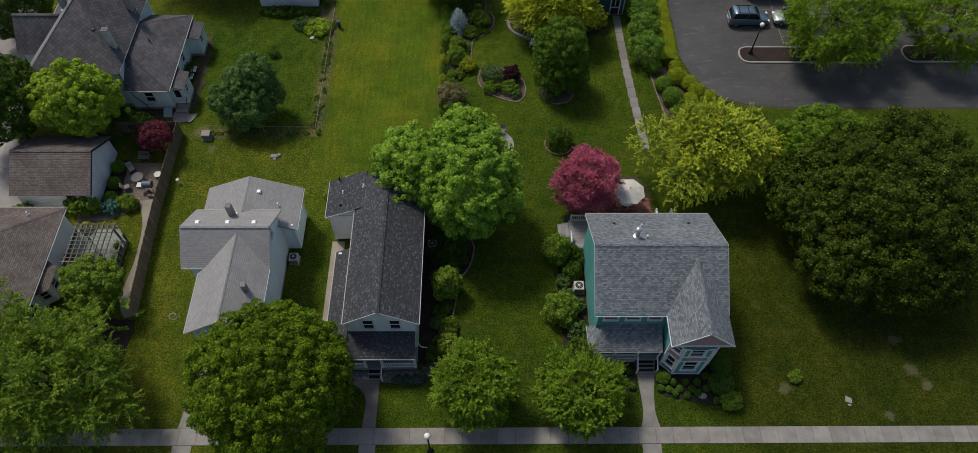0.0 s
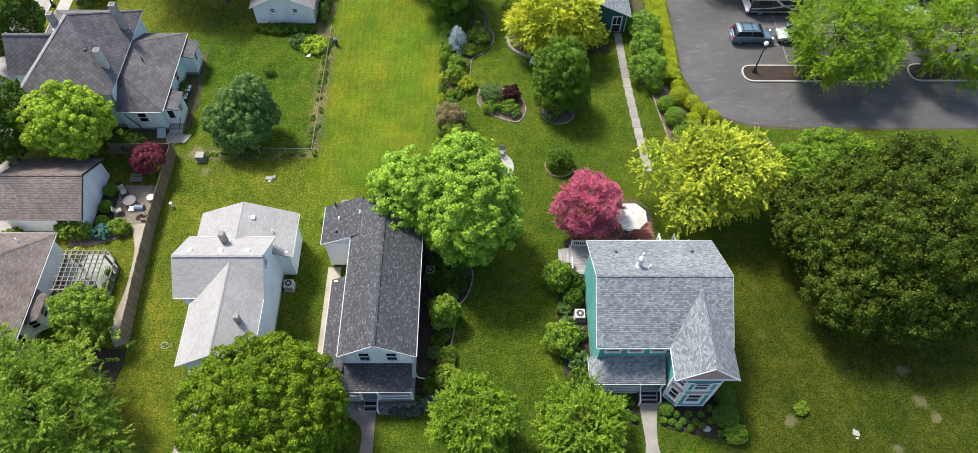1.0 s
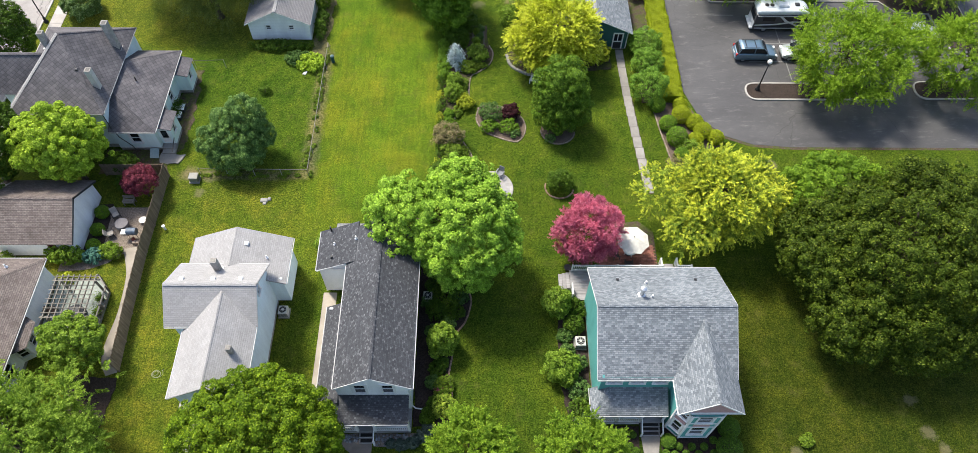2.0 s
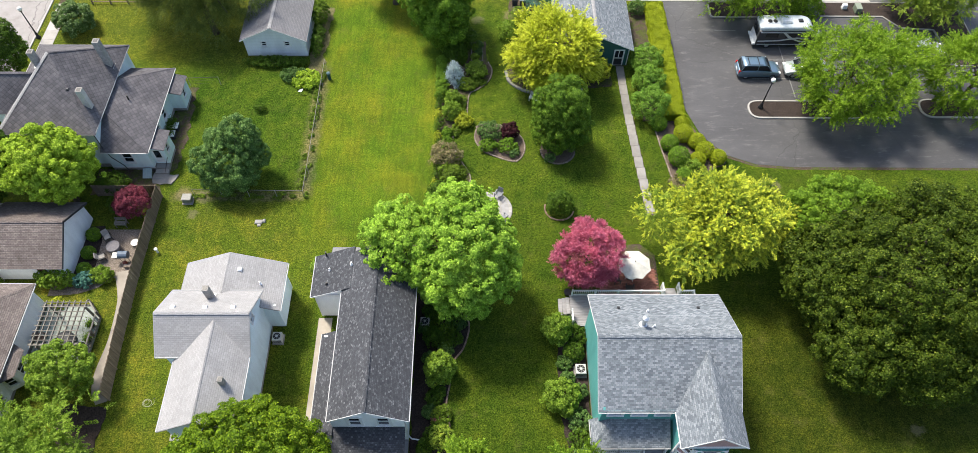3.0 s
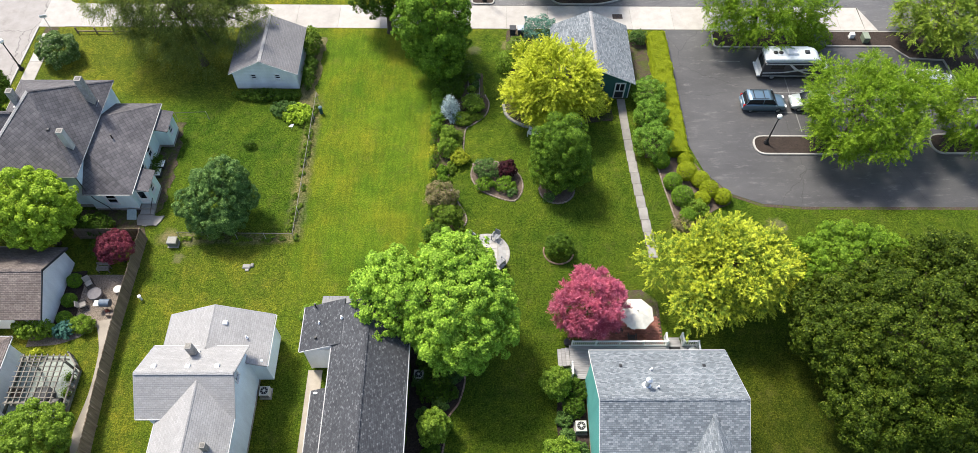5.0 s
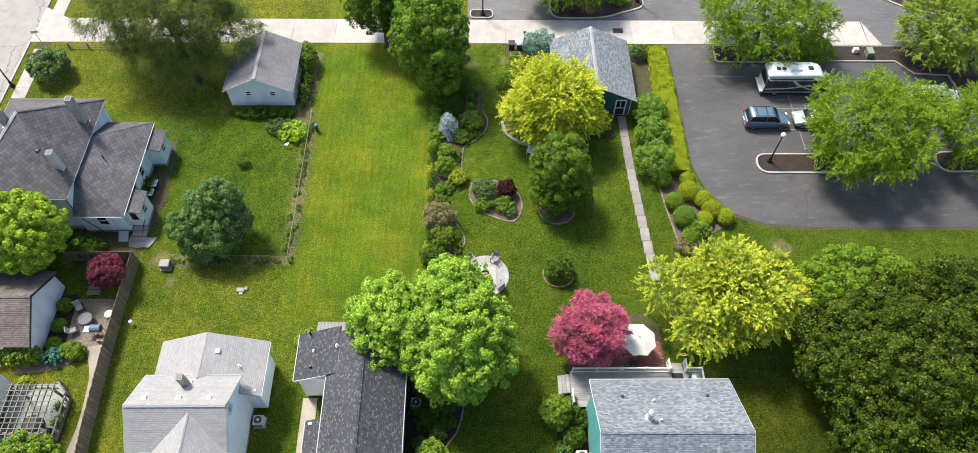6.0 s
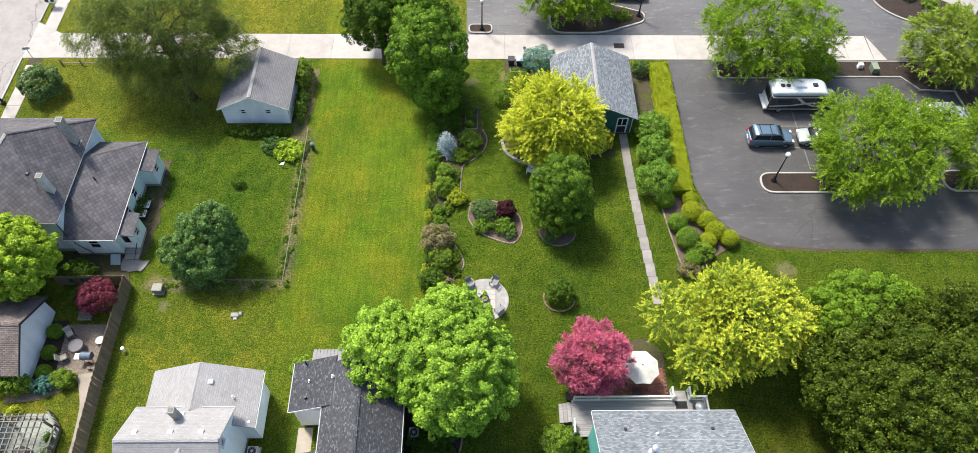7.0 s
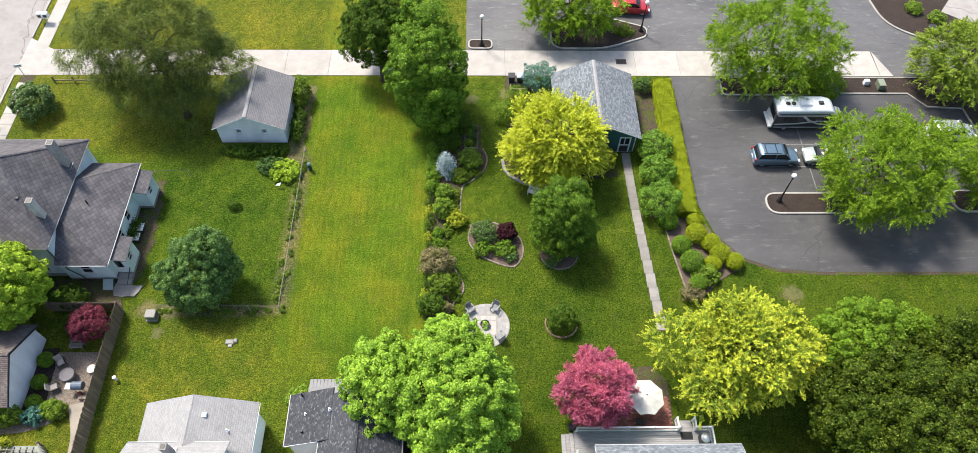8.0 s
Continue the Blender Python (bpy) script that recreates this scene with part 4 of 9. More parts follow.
HEART = curve_pts([(0.76, 53.61), (1.7, 54.0), (3.26, 53.7), (4.88, 52.52), (5.3, 50.82), (4.52, 49.4), (2.92, 49.75), (1.31, 50.7), (0.55, 52.1), (0.76, 53.61)], 4)[:-1]
bed("bed_island", HEART[::-1], BARK_MULCH, "kidney-shaped island bed of brown mulch")
bed("bed_evergreen", [(8.4 + 1.6 * math.cos(a * 0.3142), 50.7 + 1.6 * math.sin(a * 0.3142)) for a in range(20)], BARK_MULCH, "round mulched bed under the evergreen")
bed("bed_ginkgo", curve_pts([(3.7, 60.9), (4.0, 59.6), (4.9, 58.7), (6.2, 58.1), (8.5, 57.9), (12.0, 58.7), (14.4, 59.0)], 5) + [(14.4, 61.9), (8.6, 62.0), (8.6, 66.0), (4.5, 66.0)], SOIL, "raised bed under the yellow tree")
bed("bed_teal_front", [(9.3, 22.0), (9.3, 20.4), (12.7, 19.7), (12.75, 22.0)], MULCH, "dark mulched bed below the porch")
bed("bed_teal_bay", [(14.4, 21.9), (14.3, 19.6)] + curve_pts([(15.5, 19.3), (18.0, 18.7), (19.6, 18.4), (20.0, 19.4), (20.0, 21.4)], 4) + [(19.2, 22.6), (18.6, 21.9)], MULCH, "dark mulched bed round the bay window")
bed("bed_teal_side", [(9.4, 32.5), (9.4, 22.0), (7.6, 22.4), (7.2, 25.0), (7.1, 28.5), (7.3, 32.5)], MULCH, "shaded side bed of soil and chips")
bed("bed_lot_corner", [(18.9, 54.4), (18.0, 53.6)] + curve_pts([(18.3, 51.0), (18.6, 49.0), (19.0, 47.0), (20.2, 46.4), (22.0, 48.0), (24.2, 49.2)], 4) + [(24.3, 50.0), (22.3, 52.5), (21.2, 54.4)], BARK_MULCH, "mulched corner bed beside the parking lot")
bed("bed_hedge", [(17.0, 54.4), (21.1, 54.4), (21.0, 71.2), (17.2, 71.2)], SOIL, "soil strip under the hedge")
bed("bed_garage_brown", [(-34.0, 36.5), (-31.3, 36.5), (-31.7, 42.0), (-33.6, 42.0)], MULCH, "dark bed beside the garage wall")
bed("bed_blue_house", [(-34, 45.4), (-27.7, 45.4), (-28.7, 48.3), (-34, 48.3)], SOIL, "bare shaded soil behind the house")
bed("bed_blue_east", [(-28.5, 47.8), (-26.9, 48.0), (-26.8, 52.0), (-27.2, 58.6), (-28.5, 58.6)], SOIL, "bare worn soil along the house wall", 0.02, 0.3)
bed("bed_shed", [(-16.5, 60.6), (-15.0, 60.6), (-14.9, 70.5), (-16.4, 70.5)], DRY_WEED, "weedy soil strip beside the garage", 0.01, 0.25)
bed("bed_fence_end", [(-30.5, 20.5), (-27.2, 20.5), (-26.9, 25.9), (-30.5, 26.0)], MULCH, "dark shaded soil at the end of the fence")
bed("bed_bins", [(4.2, 69.8), (7.4, 69.8), (7.4, 72.0), (4.2, 72.0)], SOIL, "bare soil by the bins")
bed("bed_north", [(-0.3, 61.9), (1.9, 61.7), (1.6, 65.4), (-0.2, 65.4)], SOIL, "framed vegetable bed")


# ---- parts that several houses share ----
def gable_roof(parent, axis, ridge_at, ridge_z, lo, hi, eave_lo, eave_hi, z_lo, z_hi, material, thick=0.13):
    """Two slopes. axis 'x' or 'y': the way the ridge runs from lo to hi; eave_lo and eave_hi lie across it."""
    def q(along, across, z):
        return (along, across, z) if axis == "x" else (across, along, z)
    a = [q(lo, eave_lo, z_lo), q(hi, eave_lo, z_lo), q(hi, ridge_at, ridge_z), q(lo, ridge_at, ridge_z)]
    b = [q(hi, eave_hi, z_hi), q(lo, eave_hi, z_hi), q(lo, ridge_at, ridge_z), q(hi, ridge_at, ridge_z)]
    if axis == "y":
        a, b = a[::-1], b[::-1]
    roof(a, material, parent, thick)
    roof(b, material, parent, thick)


def ridge_cap(parent, a, b, material, w=0.3):
    a, b = Vector(a), Vector(b)
    d = (b - a).normalized()
    s = d.cross(Vector((0, 0, 1))).normalized() * w / 2
    n = max(2, int((b - a).length / 0.22))
    lift, drop = Vector((0, 0, 0.022)), Vector((0, 0, -0.05))
    v = []
    for i in range(n):
        for q, up in ((i / n, 1.0), ((i + 0.96) / n, 0.45)):
            p = a.lerp(b, q)
            v += [p + s + drop + lift * up, p + lift * (up + 0.3), p - s + drop + lift * up]
    k = len(v) // 3
    f = Form().add(v, [c for j in range(k - 1) for c in ((3 * j, 3 * j + 3, 3 * j + 4, 3 * j + 1), (3 * j + 1, 3 * j + 4, 3 * j + 5, 3 * j + 2))])
    return slope_uv(part("ridge_cap", f, material, parent))


CAP = concrete("chimney_cap", (0.2, 0.19, 0.175), (0.3, 0.285, 0.26))
RENDERED = concrete("rendered_chimney", (0.36, 0.34, 0.32), (0.52, 0.5, 0.47))
BLOCKWORK = speckled("weathered_chimney_block", (0.22, 0.205, 0.19), (0.38, 0.36, 0.335), 4, 1.5)


def chimney(parent, x, y, z0, z1, w=0.45, material=None):
    c = part("chimney", Form().box(x - w / 2, y - w / 2, z0, x + w / 2, y + w / 2, z1), material or BLOCKWORK, parent, "square masonry chimney")
    part("chimney_cap", Form().chamfer(x - w / 2 - 0.02, y - w / 2 - 0.02, z1, x + w / 2 + 0.02, y + w / 2 + 0.02, z1 + 0.05, 0.015), CAP, c)
    part("flue", Form().box(x - w * 0.34, y - w * 0.34, z1 + 0.05, x + w * 0.34, y + w * 0.34, z1 + 0.065), BLACK, c)
    part("flashing", Form().box(x - w / 2 - 0.12, y - w / 2 - 0.12, z0 + 0.25, x + w / 2 + 0.12, y + w / 2 + 0.12, z0 + 0.3), GREY_METAL, c)
    return c


def vent_box(parent, x, y, z, w=0.28, material=WHITE_METAL):
    return part("roof_vent", Form().chamfer(x - w / 2, y - w / 2, z - 0.12, x + w / 2, y + w / 2, z + 0.14, 0.05), material, parent, "small boxy roof vent")


def vent_pipe(parent, x, y, z, h=0.5, r=0.05, material=BLACK):
    return part("vent_pipe", Form().lathe([(r * 2.2, z - 0.15), (r * 2.0, z - 0.05), (r, z + 0.03), (r, z + h)], 10, (x, y)), material, parent)


def railing(parent, a, b, z0, h=0.85, step=0.14, material=WHITE, post=True):
    """A painted rail with balusters from a to b."""
    a, b = Vector((*a, z0)), Vector((*b, z0))
    up = Vector((0, 0, h))
    r = part("railing", Form(), material, parent)
    f = Form()
    d = (b - a).normalized()
    s = Vector((-d.y, d.x, 0))

    def bar(p, q, w, t):
        e = (q - p).normalized()
        f.add([o + s * k * w / 2 + Vector((0, 0, j)) for o in (p, q) for k, j in ((-1, -t), (1, -t), (1, 0), (-1, 0))], [(0, 1, 2, 3), (7, 6, 5, 4), (4, 5, 1, 0), (5, 6, 2, 1), (6, 7, 3, 2), (7, 4, 0, 3)])
    bar(a + up, b + up, 0.11, 0.07)
    r.data = f.mesh("railing", material)
    f = Form()
    bar(a + up * 0.14, b + up * 0.14, 0.07, 0.06)
    hang(new("bottom_rail", f.mesh("bottom_rail", material)), r)
    length = (b - a).length
    n = max(1, int(length / step))
    bal = Form().box(-0.022, -0.022, 0, 0.022, 0.022, h * 0.82).mesh("baluster", material)
    for i in range(1, n):
        p = a.lerp(b, i / n)
        ob = hang(new("baluster", bal), r)
        ob.matrix_basis = Matrix.Translation(p + Vector((0, 0, h * 0.12)))
    if post:
        pm = Form().chamfer(-0.06, -0.06, 0, 0.06, 0.06, h + 0.1, 0.03).mesh("post", material)
        k = max(1, round(length / 2.0))
        for i in range(k + 1):
            ob = hang(new("post", pm), r)
            ob.matrix_basis = Matrix.Translation(a.lerp(b, i / k))
    return r


def steps(parent, x0, x1, y0, y1, z_top, n, material, way="y"):
    """Steps that climb from y0 (ground) to y1."""
    for i in range(n):
        a, b = y0 + (y1 - y0) * i / n, y0 + (y1 - y0) * (i + 1) / n
        z = z_top * (i + 1) / (n + 1)
        f = Form().chamfer(x0, min(a, b), 0, x1, max(a, b), z, 0.02) if way == "y" else Form().chamfer(min(a, b), x0, 0, max(a, b), x1, z, 0.02)
        part("step", f, material, parent)


def fascia_gutter(parent, a, b, material=EAVE):
    """A gutter along an eave."""
    return trim_bar(parent, a, b, 0.05, 0.08, material, "gutter")


# ---- teal house with a bay ----
def teal_house():
    h = thing("house", (14, 28, 0), "teal clapboard house with white trim and slate-grey shingle roof", "house")
    X0, X1, Y0, Y1 = 9.45, 18.6, 23.72, 32.2
    front = [(0.45, 1.45, 4.35, 5.0), (2.1, 3.1, 4.35, 5.0), (3.75, 4.7, 4.35, 5.0), (1.0, 2.0, 1.2, 2.6), (3.6, 4.5, 0.6, 2.6)]
    part("foundation", Form().box(X0 + 0.02, Y0 + 0.02, 0, X1 - 0.02, Y1 - 0.02, 0.5), FOUNDATION, h)
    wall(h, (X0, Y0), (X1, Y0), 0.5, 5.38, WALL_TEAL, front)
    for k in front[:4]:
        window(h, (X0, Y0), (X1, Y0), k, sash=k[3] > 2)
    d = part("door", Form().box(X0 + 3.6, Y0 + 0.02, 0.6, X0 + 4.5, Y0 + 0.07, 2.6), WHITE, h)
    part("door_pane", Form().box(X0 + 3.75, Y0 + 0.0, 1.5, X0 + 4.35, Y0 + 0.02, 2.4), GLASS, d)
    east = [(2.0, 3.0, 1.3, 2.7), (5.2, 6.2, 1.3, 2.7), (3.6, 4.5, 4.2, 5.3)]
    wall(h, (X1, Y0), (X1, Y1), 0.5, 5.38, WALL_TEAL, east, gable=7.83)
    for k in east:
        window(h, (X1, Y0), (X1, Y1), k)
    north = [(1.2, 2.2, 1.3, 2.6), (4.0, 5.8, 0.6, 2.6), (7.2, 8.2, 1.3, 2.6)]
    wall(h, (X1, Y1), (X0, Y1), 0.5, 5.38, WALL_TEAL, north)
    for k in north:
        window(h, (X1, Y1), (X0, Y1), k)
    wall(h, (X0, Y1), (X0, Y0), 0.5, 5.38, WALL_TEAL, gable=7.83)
    gable_roof(h, "x", 28.05, 8.0, 9.12, 18.95, 23.6, 32.55, 5.3, 5.33, ROOF_BLUE)
    ridge_cap(h, (9.12, 28.05, 8.0), (18.95, 28.05, 8.0), ROOF_BLUE)
    # rakes and gutters
    for x in (9.1, 18.97):
        trim_bar(h, (x, 23.6, 5.28), (x, 28.05, 7.98), 0.02, 0.1)
        trim_bar(h, (x, 32.55, 5.28), (x, 28.05, 7.98), 0.02, 0.1)
    fascia_gutter(h, (9.12, 23.55, 5.27), (14.35, 23.55, 5.27))
    fascia_gutter(h, (18.95, 32.6, 5.29), (9.12, 32.6, 5.29))
    # front wing: gable over a canted bay
    R, zr, ze, yf = 16.65, 7.5, 5.35, 21.15
    roof([(14.4, 23.72, ze), (14.4, yf, ze), (R, yf, zr), (R, 27.3, zr)], ROOF_BLUE, h)
    roof([(18.93, yf, ze), (18.93, 23.72, ze), (R, 27.3, zr), (R, yf, zr)], ROOF_BLUE, h)
    ridge_cap(h, (R, yf, zr), (R, 27.25, zr), ROOF_BLUE)
    trim_bar(h, (14.38, yf - 0.03, ze), (R, yf - 0.03, zr), 0.035, 0.12)
    trim_bar(h, (18.95, yf - 0.03, ze), (R, yf - 0.03, zr), 0.035, 0.12)
    trim_bar(h, (14.36, 23.6, ze - 0.02), (14.36, yf, ze - 0.02), 0.05, 0.08, name="gutter")
    part("gable_panel", Form().slab([(14.62, 21.26, 5.3), (18.7, 21.26, 5.3), (16.65, 21.26, 7.28)], 0.12), PINK, h, "dusty pink gable boards")
    trim_bar(h, (14.45, 21.24, 5.32), (18.87, 21.24, 5.32), 0.06, 0.14)
    part("soffit", Form().box(14.5, yf + 0.05, 5.08, 18.85, 24.0, 5.16), WHITE, h)
    corners = [(14.65, 24.0), (14.65, 21.85), (15.45, 21.05), (17.5, 21.05), (18.35, 21.85), (18.35, 24.0)]
    for i, (a, b) in enumerate(zip(corners, corners[1:])):
        length = (Vector(b) - Vector(a)).length
        m = length / 2
        holes = []
        if i in (1, 2, 3):
            hw = 0.34 if i != 2 else 0.5
            holes = [(m - hw, m + hw, 1.15, 2.75), (m - hw, m + hw, 3.75, 4.95)]
        w = wall(h, a, b, 0.35, 5.1, WALL_TEAL, holes, 0.12, "bay_wall")
        for k in holes:
            window(h, a, b, k, frame_w=0.13)
        if holes:
            av, bv = Vector((*a, 0)), Vector((*b, 0))
            u = (bv - av).normalized()
            o = Vector((u.y, -u.x, 0)) * 0.02
            p0, p1 = av + u * (m - hw - 0.1) + o, av + u * (m + hw + 0.1) + o
            q = [p0 + Vector((0, 0, 2.95)), p1 + Vector((0, 0, 2.95)), p1 + Vector((0, 0, 3.6)), p0 + Vector((0, 0, 3.6))]
            part("spandrel", Form().slab(q, 0.03), PINK, h, "dusty pink spandrel panel")
            for z in (0.5, 2.93, 3.7, 5.08):
                trim_bar(h, av + o + Vector((0, 0, z)), bv + o + Vector((0, 0, z)), 0.06, 0.12, name="belt_trim")
    for x, y in corners[1:5]:
        part("corner_trim", Form().box(x - 0.07, y - 0.07, 0.35, x + 0.07, y + 0.07, 5.1), WHITE, h)
    part("bay_base", Form().prism([(14.68, 24.0), (14.68, 21.9), (15.48, 21.1), (17.47, 21.1), (18.32, 21.9), (18.32, 24.0)], 0, 0.36), FOUNDATION, h)
    # porch
    roof([(8.9, 21.95, 2.6), (14.42, 21.95, 2.6), (14.42, 24.0, 3.72), (10.35, 24.0, 3.72)], ROOF_BLUE, h, 0.1, "porch_roof")
    roof([(8.9, 24.0, 2.6), (8.9, 21.95, 2.6), (10.35, 24.0, 3.72)], ROOF_BLUE, h, 0.1, "porch_roof")
    ridge_cap(h, (8.9, 21.95, 2.62), (10.35, 24.0, 3.74), ROOF_BLUE)
    fascia_gutter(h, (8.85, 21.9, 2.56), (14.42, 21.9, 2.56))
    fascia_gutter(h, (8.85, 24.0, 2.56), (8.85, 21.9, 2.56))
    part("porch_floor", Form().chamfer(9.2, 22.1, 0.45, 14.5, 24.0, 0.6, 0.02), GREY_WOOD, h)
    part("porch_skirt", Form().box(9.25, 22.14, 0.0, 12.8, 22.2, 0.45), WHITE, h)
    for x in (9.3, 11.0, 12.75, 14.4):
        part("porch_post", Form().chamfer(x - 0.07, 22.1, 0.6, x + 0.07, 22.24, 2.5, 0.01), WHITE, h)
    railing(h, (9.35, 22.16), (12.72, 22.16), 0.6, 0.8)
    railing(h, (9.28, 24.0), (9.28, 22.2), 0.6, 0.8)
    steps(h, 12.85, 14.25, 21.25, 22.1, 0.6, 3, GREY_WOOD)
    for i in range(3):
        part("step_mat", Form().box(12.95, 21.3 + 0.283 * i, 0.15 * (i + 1), 14.15, 21.5 + 0.283 * i, 0.15 * (i + 1) + 0.012), BLACK, h, "black rubber step mat")
    for x in (12.8, 14.32):
        trim_bar(h, (x, 21.2, 0.85), (x, 22.15, 1.4), 0.08, 0.08, name="handrail")
        part("newel", Form().chamfer(x - 0.05, 21.17, 0, x + 0.05, 21.27, 0.9, 0.02), WHITE, h)
    # roof pieces
    part("flue_pipe", Form().lathe([(0.36, 7.2), (0.28, 7.45), (0.16, 7.5), (0.16, 8.2), (0.23, 8.22), (0.23, 8.42), (0.06, 8.52)], 14, (12.45, 29.15)), STEEL, h, "capped steel flue pipe")
    vent_pipe(h, 13.15, 28.95, 7.45, 0.35, 0.06, WHITE_METAL)
    vent_pipe(h, 13.1, 30.6, 6.5, 0.3, 0.06, WHITE_METAL)
    vent_box(h, 11.1, 31.0, 6.25, 0.2, DARK_GREY)
    vent_box(h, 16.9, 31.0, 6.25, 0.2, DARK_GREY)
    return h


# ---- white house with a dark roof ----
def white_house():
    h = thing("house", (-6.6, 28, 0), "narrow white clapboard house with charcoal shingle roof", "house")
    X0, X1, Y0, Y1 = -9.2, -4.15, 23.22, 36.0
    part("foundation", Form().box(X0 + 0.02, Y0 + 0.02, 0, X1 - 0.02, Y1 - 0.02, 0.45), FOUNDATION, h)
    m = (X0 + X1) / 2
    lower = [(0.7, 1.6, 0.55, 2.5), (2.6, 4.2, 1.2, 2.5)]
    wall(h, (X0, Y0), (X1, Y0), 0.45, 5.0, WALL_WHITE, lower + [(1.3, 2.1, 3.85, 5.0), (3.25, 4.05, 3.85, 5.0)])
    wall(h, (X0 + 0.7, Y0), (X1 - 0.7, Y0), 5.0, 5.45, WALL_WHITE, [(0.6, 1.4, 5.0, 5.4), (2.55, 3.35, 5.0, 5.4)])
    part("gable_wall", Form().slab([(X0 + 0.7, Y0, 5.45), (X1 - 0.7, Y0, 5.45), (X1 - 0.7, Y0, 5.55), (m, Y0, 6.82), (X0 + 0.7, Y0, 5.55)], 0.15), WALL_WHITE, h)
    part("gable_wall", Form().slab([(X0, Y0, 5.0), (X0 + 0.698, Y0, 5.0), (X0 + 0.698, Y0, 5.52), (X0, Y0, 5.06)], 0.15), WALL_WHITE, h)
    part("gable_wall", Form().slab([(X1 - 0.698, Y0, 5.0), (X1, Y0, 5.0), (X1, Y0, 5.06), (X1 - 0.698, Y0, 5.52)], 0.15), WALL_WHITE, h)
    for k in [(1.3, 2.1, 3.85, 5.4), (3.25, 4.05, 3.85, 5.4), lower[1]]:
        window(h, (X0, Y0), (X1, Y0), k, frame_w=0.19)
    part("door", Form().box(X0 + 0.7, Y0 + 0.02, 0.55, X0 + 1.6, Y0 + 0.07, 2.5), DARK_GREY, h)
    east = [(2.0, 2.9, 1.2, 2.7), (5.5, 6.4, 1.2, 2.7), (9.0, 9.9, 1.2, 2.7)]
    wall(h, (X1, Y0), (X1, Y1), 0.45, 5.02, WALL_WHITE, east)
    for k in east:
        window(h, (X1, Y0), (X1, Y1), k)
    wall(h, (X1, Y1), (X0, Y1), 0.45, 5.02, WALL_WHITE, gable=6.82)
    wall(h, (X0, Y1), (X0, Y0), 0.45, 5.02, WALL_WHITE)
    R = -6.6
    gable_roof(h, "y", R, 7.0, 23.08, 36.15, -9.33, -3.77, 5.08, 5.08, ROOF_DARK)
    roof([(-11.85, 36.6, 4.1), (-11.85, 33.0, 4.1), (-8.6, 33.0, 5.62), (-8.6, 36.6, 5.62)], ROOF_DARK, h, name="wing_roof")
    ridge_cap(h, (R, 23.08, 7.0), (R, 36.15, 7.0), ROOF_DARK)
    trim_bar(h, (-9.34, 23.06, 5.06), (R, 23.06, 6.98), 0.03, 0.13)
    trim_bar(h, (-3.76, 23.06, 5.06), (R, 23.06, 6.98), 0.03, 0.13)
    fascia_gutter(h, (-9.38, 33.0, 5.06), (-9.38, 23.08, 5.06))
    fascia_gutter(h, (-3.72, 23.08, 5.06), (-3.72, 36.1, 5.06))
    # rear wing with its own wall
    wall(h, (-11.65, 33.3), (X0, 33.3), 0.3, 3.98, WALL_WHITE)
    part("gable_wall", Form().slab([(-11.65, 33.3, 3.98), (X0, 33.3, 3.98), (X0, 33.3, 5.1)], 0.15), WALL_WHITE, h)
    wall(h, (-11.65, 36.0), (-11.65, 33.3), 0.3, 3.98, WALL_WHITE)
    wall(h, (X0, 36.0), (-11.65, 36.0), 0.3, 3.98, WALL_WHITE)
    trim_bar(h, (-11.86, 32.98, 4.08), (-9.4, 32.98, 5.2), 0.03, 0.12)
    part("frieze", Form().box(-11.7, 33.22, 3.75, -9.6, 33.29, 3.98), WHITE, h)
    for p, q in (((-11.68, 33.27), (-11.58, 33.37)), ((-9.35, 33.24), (-9.25, 33.3))):
        part("corner_trim", Form().box(p[0], p[1] - 0.03, 0.3, q[0], q[1] - 0.03, 3.95), WHITE, h)
    fascia_gutter(h, (-11.9, 36.6, 4.08), (-11.9, 33.0, 4.08))
    # lean-to on the west side
    roof([(-10.95, 30.6, 2.62), (-10.95, 22.6, 2.62), (-9.2, 22.6, 3.55), (-9.2, 30.6, 3.55)], ROOF_DARK, h, 0.1, "lean_to_roof")
    wall(h, (-10.7, 30.4), (-10.7, 22.9), 0.2, 2.6, WALL_WHITE, [(1.2, 2.1, 1.0, 2.1), (4.6, 5.5, 1.0, 2.1)])
    for k in [(1.2, 2.1, 1.0, 2.1), (4.6, 5.5, 1.0, 2.1)]:
        window(h, (-10.7, 30.4), (-10.7, 22.9), k)
    wall(h, (-10.7, 22.9), (X0, 22.9), 0.2, 2.9, WALL_WHITE)
    wall(h, (X0, 30.4), (-10.7, 30.4), 0.2, 2.9, WALL_WHITE)
    fascia_gutter(h, (-11.0, 30.6, 2.6), (-11.0, 22.6, 2.6))
    # front porch
    roof([(-9.2, 21.3, 2.85), (-4.15, 21.3, 2.85), (-4.15, 23.22, 3.5), (-9.2, 23.22, 3.5)], ROOF_DARK, h, 0.1, "porch_roof")
    fascia_gutter(h, (-9.2, 21.24, 2.82), (-4.15, 21.24, 2.82))
    part("porch_floor", Form().chamfer(-9.2, 21.5, 0.35, -4.15, 23.2, 0.5, 0.02), GREY_WOOD, h)
    part("porch_skirt", Form().box(-9.15, 21.54, 0, -4.2, 21.6, 0.35), GREY_METAL, h)
